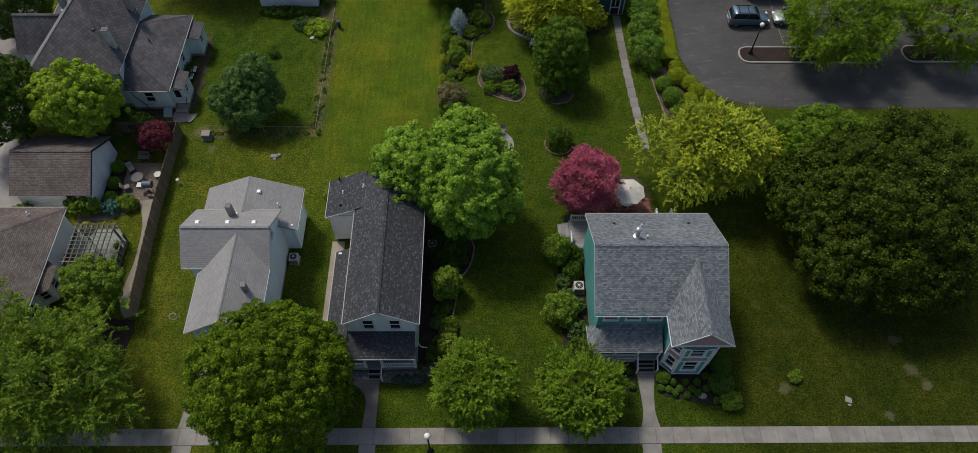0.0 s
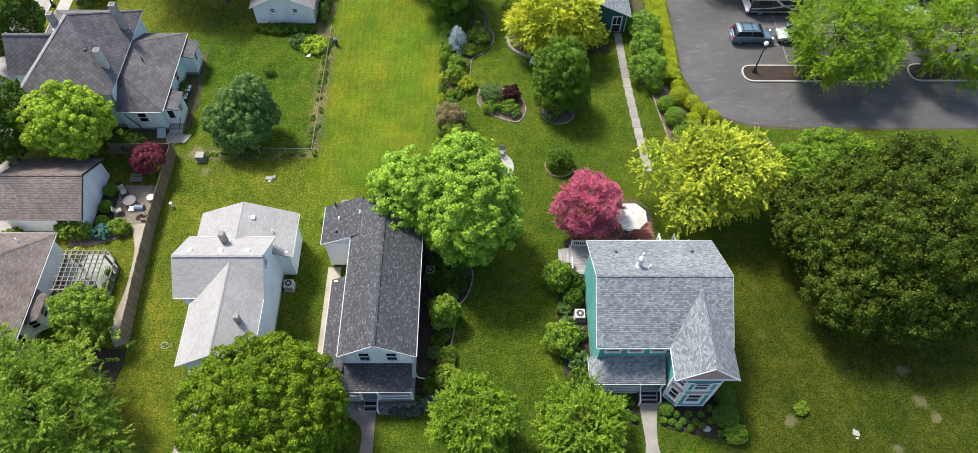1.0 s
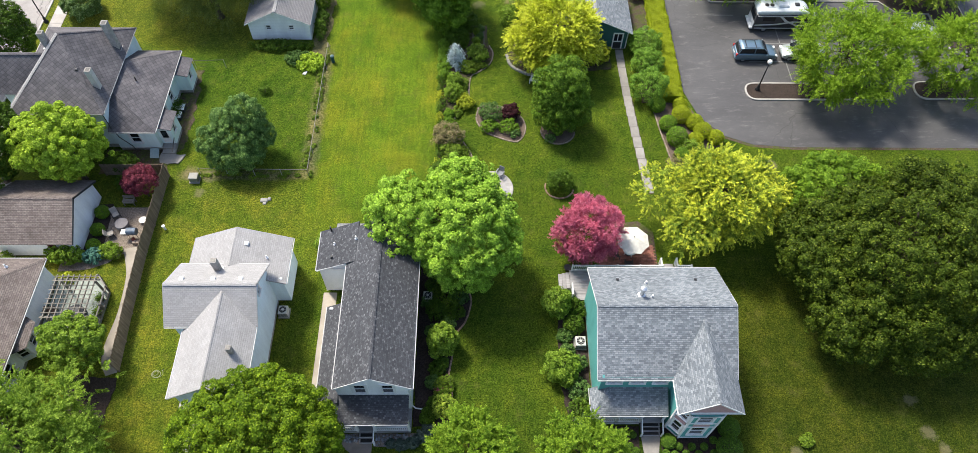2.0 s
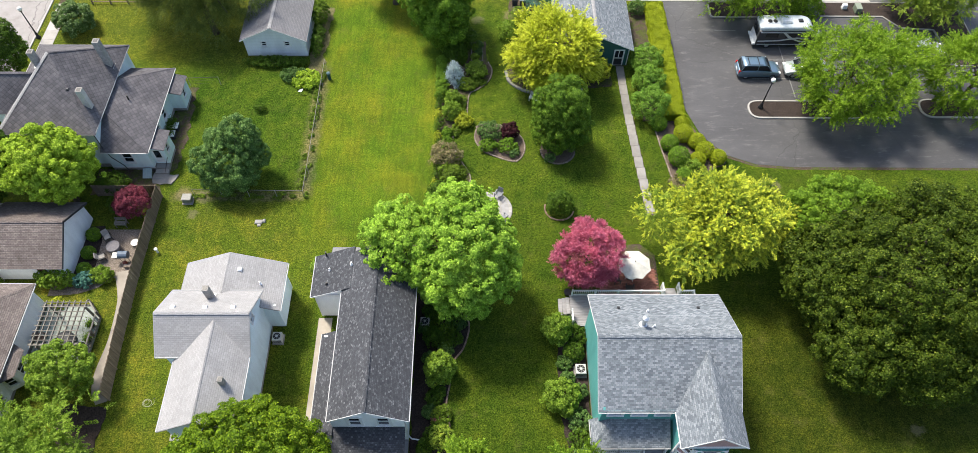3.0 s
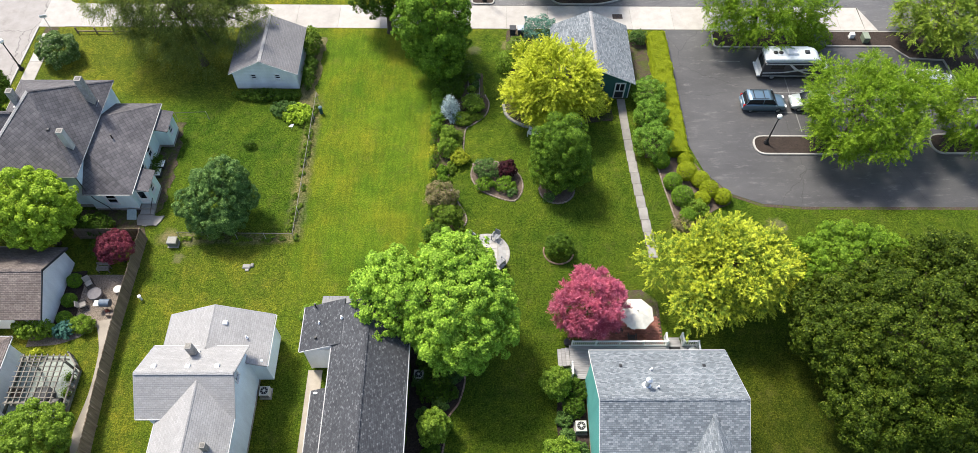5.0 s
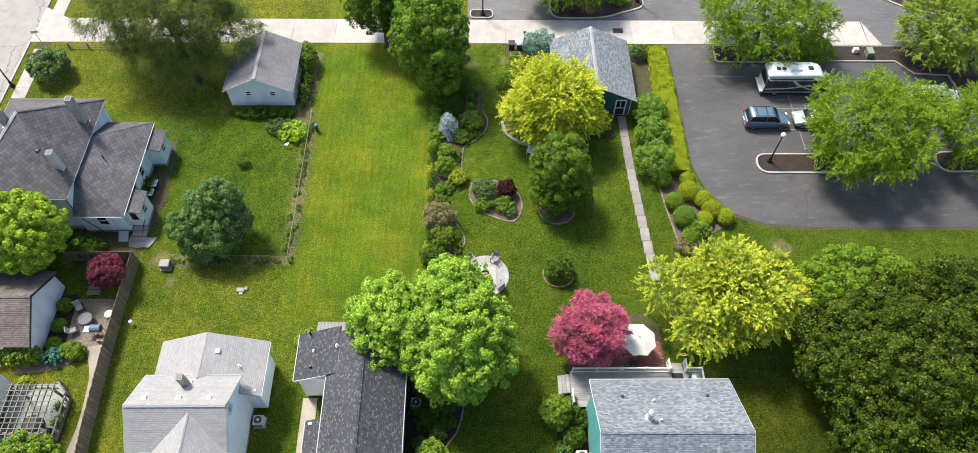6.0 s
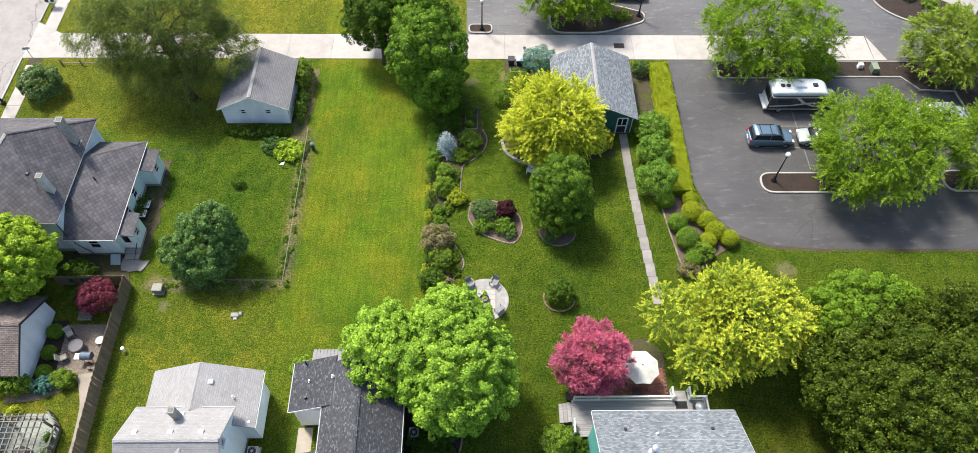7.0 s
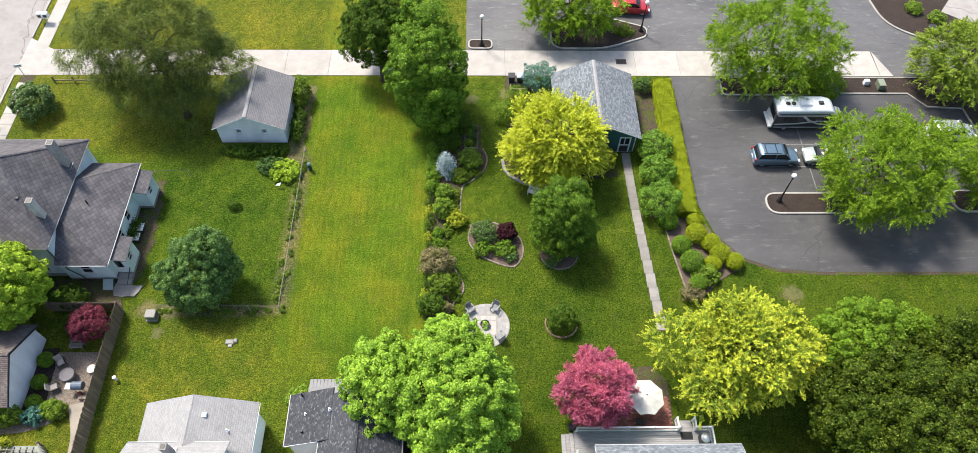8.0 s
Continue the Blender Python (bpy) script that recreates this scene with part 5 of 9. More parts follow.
    for x in (-9.1, -8.02, -6.75, -4.25):
        part("porch_post", Form().chamfer(x - 0.08, 21.5, 0.5, x + 0.08, 21.66, 2.9, 0.01), WHITE, h)
    railing(h, (-9.05, 21.58), (-8.1, 21.58), 0.5, 0.75)
    railing(h, (-6.68, 21.58), (-4.3, 21.58), 0.5, 0.75)
    steps(h, -7.95, -6.9, 20.75, 21.5, 0.5, 2, GREY_WOOD)
    for i in range(2):
        part("step_mat", Form().box(-7.85, 20.8 + 0.37 * i, 0.5 * (i + 1) / 3, -7.0, 21.05 + 0.37 * i, 0.5 * (i + 1) / 3 + 0.012), BLACK, h, "black step mat")
    trim_bar(h, (-6.8, 20.65, 0.85), (-6.8, 21.55, 1.3), 0.08, 0.08, name="handrail")
    part("newel", Form().chamfer(-6.86, 20.6, 0, -6.74, 20.72, 0.95, 0.02), WHITE, h)
    part("downspout", Form().tube([(-3.95, 23.15, 5.0), (-4.08, 23.3, 3.6), (-4.08, 23.3, 0.9), (-3.9, 23.25, 0.5), (-3.3, 23.2, 0.35), (-2.95, 23.2, 0.3), (-2.9, 22.7, 0.25)], [0.05] * 7, 8), WHITE, h, "white bent downspout")
    # ribbed metal porch roof behind
    for i in range(9):
        f = Form()
        x = -11.0 + i * 0.26
        f.slab([(x, 36.8, 2.9), (x + 0.25, 36.8, 2.9), (x + 0.25, 38.35, 2.6), (x, 38.35, 2.6)][::-1], -0.03)
        f.box(x + 0.2, 36.8, 2.62, x + 0.25, 38.3, 2.68)
        part("metal_roof_panel", f, plain("dull_ribbed_metal", (0.17, 0.17, 0.175), 0.6, 0.2) if i == 0 else bpy.data.materials["dull_ribbed_metal"], h, "ribbed grey metal roof panel")
    for x in (-10.9, -8.8):
        part("porch_post", Form().box(x - 0.05, 38.1, 0, x + 0.05, 38.2, 2.58), WHITE, h)
    # roof pieces
    vent_pipe(h, -10.95, 36.4, 4.5, 0.6, 0.06)
    vent_pipe(h, -10.5, 35.0, 4.75, 0.25, 0.06, WHITE_METAL)
    vent_pipe(h, -8.7, 35.0, 5.7, 0.25, 0.06, WHITE_METAL)
    vent_pipe(h, -10.6, 33.8, 4.7, 0.25, 0.07)
    return h


# ---- pale house with a light grey roof ----
def grey_house():
    h = thing("house", (-18.6, 29, 0), "pale ice-blue house with light grey shingle roofs", "house")
    # middle block, ridge across
    X0, X1, Y0, Y1 = -21.6, -15.55, 28.05, 32.7
    part("foundation", Form().box(X0 + 0.02, 23.2, 0, X1 - 0.02, Y1 - 0.02, 0.4), FOUNDATION, h)
    wall(h, (X0, Y0), (X1, Y0), 0.4, 5.1, WALL_ICE)
    wall(h, (X1, Y0), (X1, Y1), 0.4, 5.1, WALL_ICE)
    wall(h, (X1, Y0), (X1, Y1), 5.1, 5.9, WALL_ICE, [(0, 0.9, 5.1, 5.9), (2.25, 2.8, 5.15, 5.8), (3.75, 4.65, 5.1, 5.9)])
    part("gable_wall", Form().slab([(X1, Y0 + 0.95, 5.9), (X1, Y1 - 0.95, 5.9), (X1, 30.37, 6.95)], 0.15), WALL_ICE, h)
    part("gable_wall", Form().slab([(X1, Y0, 5.1), (X1, Y0 + 0.9, 5.1), (X1, Y0 + 0.9, 5.85)], 0.15), WALL_ICE, h)
    part("gable_wall", Form().slab([(X1, Y1 - 0.9, 5.1), (X1, Y1, 5.1), (X1, Y1 - 0.9, 5.85)], 0.15), WALL_ICE, h)
    window(h, (X1, Y0), (X1, Y1), (2.25, 2.8, 5.15, 5.8), frame_w=0.1)
    wall(h, (X1, Y1), (X0, Y1), 0.4, 5.1, WALL_ICE)
    wall(h, (X0, Y1), (X0, Y0), 0.4, 5.1, WALL_ICE, [(3.3, 4.1, 1.2, 2.6)], gable=6.95)
    window(h, (X0, Y1), (X0, Y0), (3.3, 4.1, 1.2, 2.6))
    gable_roof(h, "x", 30.25, 7.05, -21.97, -15.25, 27.72, 33.02, 5.1, 5.1, ROOF_LIGHT)
    ridge_cap(h, (-21.97, 30.25, 7.05), (-15.25, 30.25, 7.05), ROOF_LIGHT)
    for x in (-21.99, -15.23):
        trim_bar(h, (x, 27.7, 5.08), (x, 30.25, 7.03), 0.02, 0.1, EAVE)
        trim_bar(h, (x, 33.04, 5.08), (x, 30.25, 7.03), 0.02, 0.1, EAVE)
    fascia_gutter(h, (-15.25, 33.08, 5.08), (-21.97, 33.08, 5.08))
    fascia_gutter(h, (-21.97, 27.68, 5.08), (-20.3, 27.68, 5.08))
    # front wing: a cross gable as high as the middle block
    R, zr, yf = -17.75, 6.75, 22.5
    roof([(-20.72, 27.7, 4.78), (-20.72, yf, 4.78), (R, yf, zr), (R, 29.88, zr), (-20.2, 27.7, 5.13)], ROOF_LIGHT, h)
    roof([(-15.32, yf, 5.06), (-15.32, 27.7, 5.06), (R, 29.88, zr), (R, yf, zr)], ROOF_LIGHT, h)
    ridge_cap(h, (R, yf, zr), (R, 29.8, zr), ROOF_LIGHT, 0.2)
    wall(h, (-20.4, 22.85), (X1, 22.85), 0.4, 4.9, WALL_ICE, [(1.0, 1.9, 1.2, 2.5), (3.2, 4.1, 1.2, 2.5)])
    for k in [(1.0, 1.9, 1.2, 2.5), (3.2, 4.1, 1.2, 2.5)]:
        window(h, (-20.4, 22.85), (X1, 22.85), k)
    part("gable_wall", Form().slab([(-20.4, 22.85, 4.9), (X1, 22.85, 4.9), (X1, 22.85, 5.08), (R, 22.85, 6.6)], 0.15), WALL_ICE, h)
    wall(h, (X1, 22.85), (X1, Y0), 0.4, 5.02, WALL_ICE, [(2.0, 2.8, 1.2, 2.6)])
    window(h, (X1, 22.85), (X1, Y0), (2.0, 2.8, 1.2, 2.6))
    wall(h, (-20.4, Y0), (-20.4, 22.85), 0.4, 4.8, WALL_ICE, [(1.5, 2.3, 1.2, 2.5)])
    window(h, (-20.4, Y0), (-20.4, 22.85), (1.5, 2.3, 1.2, 2.5))
    fascia_gutter(h, (-20.77, 27.6, 4.76), (-20.77, yf, 4.76))
    fascia_gutter(h, (-15.27, yf, 5.04), (-15.27, 27.7, 5.04))
    trim_bar(h, (-20.72, yf - 0.02, 4.76), (R, yf - 0.02, 6.73), 0.02, 0.1, EAVE)
    trim_bar(h, (-15.32, yf - 0.02, 5.04), (R, yf - 0.02, 6.73), 0.02, 0.1, EAVE)
    # rear wing, ridge along
    wall(h, (-14.45, 32.35), (-14.45, 35.9), 0.3, 3.7, WALL_ICE)
    wall(h, (X1, 32.35), (-14.45, 32.35), 0.3, 3.9, WALL_ICE)
    wall(h, (-14.45, 35.9), (-21.65, 35.9), 0.3, 3.7, WALL_ICE, gable=5.2)
    wall(h, (-21.65, 35.9), (-21.65, 32.7), 0.3, 3.7, WALL_ICE)
    b = -18.2
    roof([(-22.0, 36.2, 3.68), (-22.0, 32.75, 3.68), (b, 32.75, 5.35), (b, 36.2, 5.35)], ROOF_LIGHT, h)
    roof([(-14.12, 32.05, 3.7), (-14.12, 36.2, 3.7), (b, 36.2, 5.35), (b, 32.75, 5.35), (-15.4, 32.05, 4.22)], ROOF_LIGHT, h)
    ridge_cap(h, (b, 32.8, 5.35), (b, 36.2, 5.35), ROOF_LIGHT, 0.2)
    fascia_gutter(h, (-14.06, 32.05, 3.67), (-14.06, 36.2, 3.67))
    trim_bar(h, (-14.12, 36.23, 3.68), (b, 36.23, 5.33), 0.02, 0.1, EAVE)
    trim_bar(h, (-22.0, 36.23, 3.66), (b, 36.23, 5.33), 0.02, 0.1, EAVE)
    chimney(h, -18.75, 32.2, 5.3, 7.0, 0.42)
    chimney(h, -16.5, 25.5, 5.3, 6.6, 0.34)
    for x in (-20.9, -18.6, -16.6):
        vent_box(h, x, 30.85, 6.62, 0.32)
    vent_box(h, -17.3, 34.9, 5.0, 0.32)
    vent_pipe(h, -15.75, 34.0, 4.4, 0.3, 0.06, WHITE_METAL)
    part("vent_hood", Form().chamfer(-15.55, 25.9, 1.5, -15.25, 26.1, 1.7, 0.03), WHITE_METAL, h)
    return h


# ---- big pale blue house with a hipped roof ----
def blue_house():
    h = thing("house", (-36.3, 53.8, 0), "large pale blue house with grey hexagonal-shingle hip roof", "house")
    X0, X1, Y0, Y1 = -40.3, -32.6, 48.6, 59.0
    part("foundation", Form().box(X0 + 0.02, Y0 + 0.02, 0, X1 - 0.02, Y1 - 0.02, 0.5), FOUNDATION, h)
    south = [(5.0, 5.9, 3.1, 4.5), (5.3, 6.3, 0.9, 2.4), (1.2, 2.1, 3.1, 4.5), (1.2, 2.1, 0.9, 2.4)]
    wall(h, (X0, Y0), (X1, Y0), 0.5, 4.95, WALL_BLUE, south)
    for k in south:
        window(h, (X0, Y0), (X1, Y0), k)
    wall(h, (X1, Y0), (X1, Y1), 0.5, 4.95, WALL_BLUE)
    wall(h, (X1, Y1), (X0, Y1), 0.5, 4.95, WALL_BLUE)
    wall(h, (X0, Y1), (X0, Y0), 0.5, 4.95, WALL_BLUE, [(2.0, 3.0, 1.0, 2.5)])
    E, A = (X0 - 0.35, X1 + 0.35, Y0 - 0.35, Y1 + 0.35), (-36.4, 54.3, 8.75)
    ze = 4.95
    c = [(E[0], E[2], ze), (E[1], E[2], ze), (E[1], E[3], ze), (E[0], E[3], ze)]
    for i in range(4):
        roof([c[i], c[(i + 1) % 4], A], ROOF_SCALLOP, h)
        ridge_cap(h, c[i], (A[0], A[1], A[2] + 0.02), ROOF_SCALLOP, 0.24)
        fascia_gutter(h, (c[i][0], c[i][1], ze - 0.02), (c[(i + 1) % 4][0], c[(i + 1) % 4][1], ze - 0.02))
    # cross gable towards the street, and a patched hip
    gable_roof(h, "x", 53.0, 7.6, -42.2, -37.9, 50.5, 55.5, 5.0, 5.0, ROOF_SCALLOP)
    ridge_cap(h, (-42.2, 53.0, 7.6), (-37.9, 53.0, 7.6), ROOF_SCALLOP, 0.3)
    wall(h, (-41.9, 55.2), (-41.9, 50.8), 0.5, 5.0, WALL_BLUE, [(1.7, 2.7, 1.0, 2.6), (1.7, 2.7, 3.2, 4.6)], gable=7.4)
    wall(h, (-41.9, 50.8), (X0, 50.8), 0.5, 5.0, WALL_BLUE)
    wall(h, (X0, 55.2), (-41.9, 55.2), 0.5, 5.0, WALL_BLUE)
    ridge_cap(h, c[0], (A[0], A[1], A[2] + 0.04), ROOF_LIGHT, 0.34)
    chimney(h, -33.0, 56.2, 5.0, 8.3, 0.55)
    chimney(h, -33.15, 50.9, 5.0, 7.7, 0.5, RENDERED)
    chimney(h, -37.6, 54.0, 7.2, 9.1, 0.5)
    # east wing, hipped against the main wall
    W = (-28.75, 48.25, 58.0)
    part("foundation", Form().box(X1, W[1] + 0.02, 0, W[0] - 0.02, W[2] - 0.02, 0.45), FOUNDATION, h)
    part("skirt_board", Form().box(X1, W[1] - 0.03, 0.38, W[0] + 0.02, W[1] - 0.003, 0.5), WHITE, h)
    sw = [(1.5, 2.35, 1.15, 2.4)]
    wall(h, (X1, W[1]), (W[0], W[1]), 0.45, 2.95, WALL_BLUE, sw)
    for k in sw:
        window(h, (X1, W[1]), (W[0], W[1]), k, frame_w=0.13)
    ew = [(3.0, 3.7, 1.2, 2.3), (5.0, 5.7, 1.2, 2.3)]
    wall(h, (W[0], W[1]), (W[0], W[2]), 0.45, 2.95, WALL_BLUE, ew)
    for k in ew:
        window(h, (W[0], W[1]), (W[0], W[2]), k)
    wall(h, (W[0], W[2]), (X1, W[2]), 0.45, 2.95, WALL_BLUE)
    x1, y0, y1, zt = W[0] + 0.35, W[1] - 0.35, W[2] + 0.35, 4.75
    roof([(x1, y0, 2.95), (x1, y1, 2.95), (X1 + 0.01, y1 - 3.4, zt), (X1 + 0.01, y0 + 3.4, zt)], ROOF_SCALLOP, h)
    roof([(X1 + 0.01, y0, 2.95), (x1, y0, 2.95), (X1 + 0.01, y0 + 3.4, zt)], ROOF_SCALLOP, h)
    roof([(x1, y1, 2.95), (X1 + 0.01, y1, 2.95), (X1 + 0.01, y1 - 3.4, zt)], ROOF_SCALLOP, h)
    ridge_cap(h, (x1, y0, 2.97), (X1, y0 + 3.4, zt), ROOF_SCALLOP, 0.2)
    ridge_cap(h, (x1, y1, 2.97), (X1, y1 - 3.4, zt), ROOF_SCALLOP, 0.2)
    fascia_gutter(h, (x1 + 0.05, y0, 2.93), (x1 + 0.05, y1, 2.93))
    fascia_gutter(h, (X1, y0 - 0.05, 2.93), (x1, y0 - 0.05, 2.93))
    vent_pipe(h, -31.0, 53.2, 4.0, 0.55, 0.06)
    vent_box(h, -34.6, 51.6, 7.0, 0.25, DARK_GREY)
    # two small entry sheds
    def entry(ya, yb, x2, door_south):
        roof([(x2 + 0.2, ya - 0.2, 2.45), (x2 + 0.2, yb + 0.2, 2.45), (W[0], yb + 0.2, 2.85), (W[0], ya - 0.2, 2.85)], ROOF_SCALLOP, h, 0.08, "entry_roof")
        hs = [(0.15, 0.95, 0.5, 2.3)] if door_south else []
        wall(h, (W[0], ya), (x2, ya), 0.4, 2.42, WALL_BLUE, hs, 0.1)
        if hs:
            d = part("door", Form().box(W[0] + 0.15, ya + 0.02, 0.5, W[0] + 0.95, ya + 0.06, 2.3), WHITE, h, "white storm door")
            part("door_pane", Form().box(W[0] + 0.28, ya + 0.005, 1.2, W[0] + 0.82, ya + 0.02, 2.15), GLASS, d)
        k = [(0.5, 1.1, 1.3, 2.1)]
        wall(h, (x2, ya), (x2, yb), 0.4, 2.42, WALL_BLUE, k, 0.1)
        window(h, (x2, ya), (x2, yb), k[0], frame_w=0.1)
        wall(h, (x2, yb), (W[0], yb), 0.4, 2.42, WALL_BLUE, (), 0.1)
        part("entry_base", Form().box(W[0], ya + 0.05, 0, x2 - 0.04, yb - 0.05, 0.4), FOUNDATION, h)
    entry(48.75, 50.7, -27.5, True)
    entry(55.5, 57.6, -27.5, False)
    steps(h, -28.7, -27.5, 47.2, 48.75, 0.5, 3, SLAB)
    trim_bar(h, (-27.45, 47.3, 0.9), (-27.45, 48.7, 1.3), 0.05, 0.05, BLACK, "handrail")
    part("cellar_door", Form().slab([(-29.75, 47.2, 0.12), (-28.95, 47.2, 0.12), (-28.95, 48.0, 0.6), (-29.75, 48.0, 0.6)], 0.12), plain("cellar_door_paint", (0.3, 0.38, 0.38), 0.7), h, "sloping pale cellar door")
    part("downspout", Form().tube([(-32.3, 48.2, 4.9), (-32.3, 48.2, 3.2), (-32.0, 48.1, 2.0), (-31.3, 48.1, 0.8), (-31.2, 48.1, 0.2)], [0.04] * 5, 6), DARK_GREY, h)
    return h


# ---- house at the south-west corner ----
def brown_house():
    h = thing("house", (-38, 30, 0), "white house with weathered brown shingle hip roof", "house")
    X0, X1, Y0, Y1 = -44.0, -34.2, 22.0, 34.4
    part("foundation", Form().box(X0, Y0, 0, X1 - 0.02, Y1 - 0.02, 0.35), FOUNDATION, h)
    wall(h, (X1, Y0), (X1, Y1), 0.35, 2.95, WALL_WHITE, [(3.2, 4.2, 1.1, 2.3)])
    window(h, (X1, Y0), (X1, Y1), (3.2, 4.2, 1.1, 2.3))
    wall(h, (X1, Y1), (X0, Y1), 0.35, 2.95, WALL_WHITE)
    wall(h, (X0, Y1), (X0, Y0), 0.35, 2.95, WALL_WHITE)
    wall(h, (X0, Y0), (X1, Y0), 0.35, 2.95, WALL_WHITE)
    e = 0.35
    c = [(X0 - e, Y0 - e, 2.95), (X1 + e, Y0 - e, 2.95), (X1 + e, Y1 + e, 2.95), (X0 - e, Y1 + e, 2.95)]
    a, b = (-39.1, 27.2, 5.7), (-39.1, 29.4, 5.7)
    for pts in ([c[0], c[1], a], [c[1], c[2], b, a], [c[2], c[3], b], [c[3], c[0], a, b]):
        roof(pts, ROOF_BROWN, h)
    ridge_cap(h, c[2], b, ROOF_BROWN, 0.3)
    fascia_gutter(h, (c[1][0] + 0.05, c[1][1], 2.92), (c[2][0] + 0.05, c[2][1], 2.92))
    fascia_gutter(h, (c[2][0], c[2][1] + 0.05, 2.92), (c[3][0], c[3][1] + 0.05, 2.92))
    vent_pipe(h, -36.2, 33.6, 3.7, 0.3, 0.06, WHITE_METAL)
    # bay with a small roof
    bay = [(X1, 27.0), (-33.4, 27.5), (-33.4, 29.2), (X1, 29.7)]
    for p, q in zip(bay, bay[1:]):
        length = (Vector(q) - Vector(p)).length
        k = (length / 2 - 0.32, length / 2 + 0.32, 1.0, 2.05)
        wall(h, p, q, 0.35, 2.35, WALL_WHITE, [k], 0.1, "bay_wall")
        window(h, p, q, k, frame_w=0.09)
    roof([(X1, 26.7, 2.4), (-33.15, 27.3, 2.4), (X1, 28.0, 2.92)], ROOF_BROWN, h, 0.07, "bay_roof")
    roof([(-33.15, 27.3, 2.4), (-33.15, 29.4, 2.4), (X1, 28.7, 2.92), (X1, 28.0, 2.92)], ROOF_BROWN, h, 0.07, "bay_roof")
    roof([(-33.15, 29.4, 2.4), (X1, 30.0, 2.4), (X1, 28.7, 2.92)], ROOF_BROWN, h, 0.07, "bay_roof")
    return h


# ---- garages ----
def garage(at, x0, x1, y0, y1, ze, zr, axis, roof_mat, wall_mat, label, e=0.25, holes=(), side_holes=()):
    """A plain gabled garage; axis: the way its ridge runs."""
    h = thing("garage", at, label, "garage")
    part("slab", Form().box(x0 + 0.02, y0 + 0.02, 0, x1 - 0.02, y1 - 0.02, 0.12), SLAB, h)
    drop = 0.12
    g = zr - 0.14
    wall(h, (x0, y0), (x1, y0), 0.1, ze, wall_mat, holes, gable=g if axis == "y" else None)
    wall(h, (x1, y0), (x1, y1), 0.1, ze, wall_mat, side_holes, gable=g if axis == "x" else None)
    wall(h, (x1, y1), (x0, y1), 0.1, ze, wall_mat, gable=g if axis == "y" else None)
    wall(h, (x0, y1), (x0, y0), 0.1, ze, wall_mat, gable=g if axis == "x" else None)
    if axis == "y":
        m, k = (x0 + x1) / 2, (zr - ze) / ((x1 - x0) / 2)
        gable_roof(h, "y", m, zr, y0 - e, y1 + e, x0 - e, x1 + e, ze - e * k + 0.03, ze - e * k + 0.03, roof_mat)
        ridge_cap(h, (m, y0 - e, zr), (m, y1 + e, zr), ROOF_LIGHT, 0.34)
        for s in (x0 - e, x1 + e):
            trim_bar(h, (s, y0 - e - 0.02, ze - e * k + 0.02), (m, y0 - e - 0.02, zr - 0.02), 0.02, 0.1)
    else:
        m, k = (y0 + y1) / 2, (zr - ze) / ((y1 - y0) / 2)
        gable_roof(h, "x", m, zr, x0 - e, x1 + e, y0 - e, y1 + e, ze - e * k + 0.03, ze - e * k + 0.03, roof_mat)
        ridge_cap(h, (x0 - e, m, zr), (x1 + e, m, zr), roof_mat)
        for s in (y0 - e, y1 + e):
            trim_bar(h, (x1 + e + 0.02, s, ze - e * k + 0.02), (x1 + e + 0.02, m, zr - 0.02), 0.05, 0.16, DARK_GREY)
    return h


teal_house()
white_house()
grey_house()
blue_house()
brown_house()
g1 = garage((12.6, 65.8, 0), 8.95, 16.2, 62.0, 69.6, 2.55, 4.3, "y", ROOF_BLUE, WALL_GREEN, "dark green garage with slate-grey roof and white door", 0.35, [(5.75, 6.7, 0.1, 2.1)])
d1 = part("door", Form().box(14.72, 62.04, 0.12, 15.63, 62.09, 2.08), DARK_GREY, g1, "half-glazed back door")
for bx in ((14.64, 61.94, 0.1, 14.76, 62.1, 2.2), (15.6, 61.94, 0.1, 15.72, 62.1, 2.2), (14.64, 61.93, 2.08, 15.72, 62.1, 2.2), (14.76, 61.98, 1.0, 15.6, 62.05, 1.1), (15.13, 61.985, 1.1, 15.2, 62.05, 2.08)):
    part("door_frame", Form().box(*bx), WHITE, d1)
part("pane", Form().box(14.8, 62.02, 1.1, 15.56, 62.05, 2.05), GLASS, d1)
part("downspout", Form().tube([(16.35, 61.95, 2.4), (16.1, 61.95, 2.1), (16.1, 61.95, 0.2)], [0.05] * 3, 6), WHITE, g1)
g2 = garage((-19.8, 66.0, 0), -22.95, -16.75, 63.1, 69.2, 2.45, 4.0, "y", shingles("grey_tan_shingles", [(0.0, (0.17, 0.168, 0.175)), (1.0, (0.205, 0.203, 0.21))], 0.28, 0.15, 0.8, 0.1, 0.6), WALL_STUCCO, "white-blue clapboard garage with grey roof", 0.3, [(1.75, 2.25, 1.45, 2.0), (4.1, 4.6, 1.45, 2.0)])
for k in [(1.75, 2.25, 1.45, 2.0), (4.1, 4.6, 1.45, 2.0)]:
    window(g2, (-22.95, 63.1), (-16.75, 63.1), k, frame_w=0.07)
g3 = garage((-36, 39.5, 0), -39.3, -32.95, 36.75, 42.8, 2.35, 4.25, "x", ROOF_BROWN, WALL_WHITE, "white garage with weathered brown shingle roof", 0.28, [(4.2, 5.0, 0.1, 2.05)])
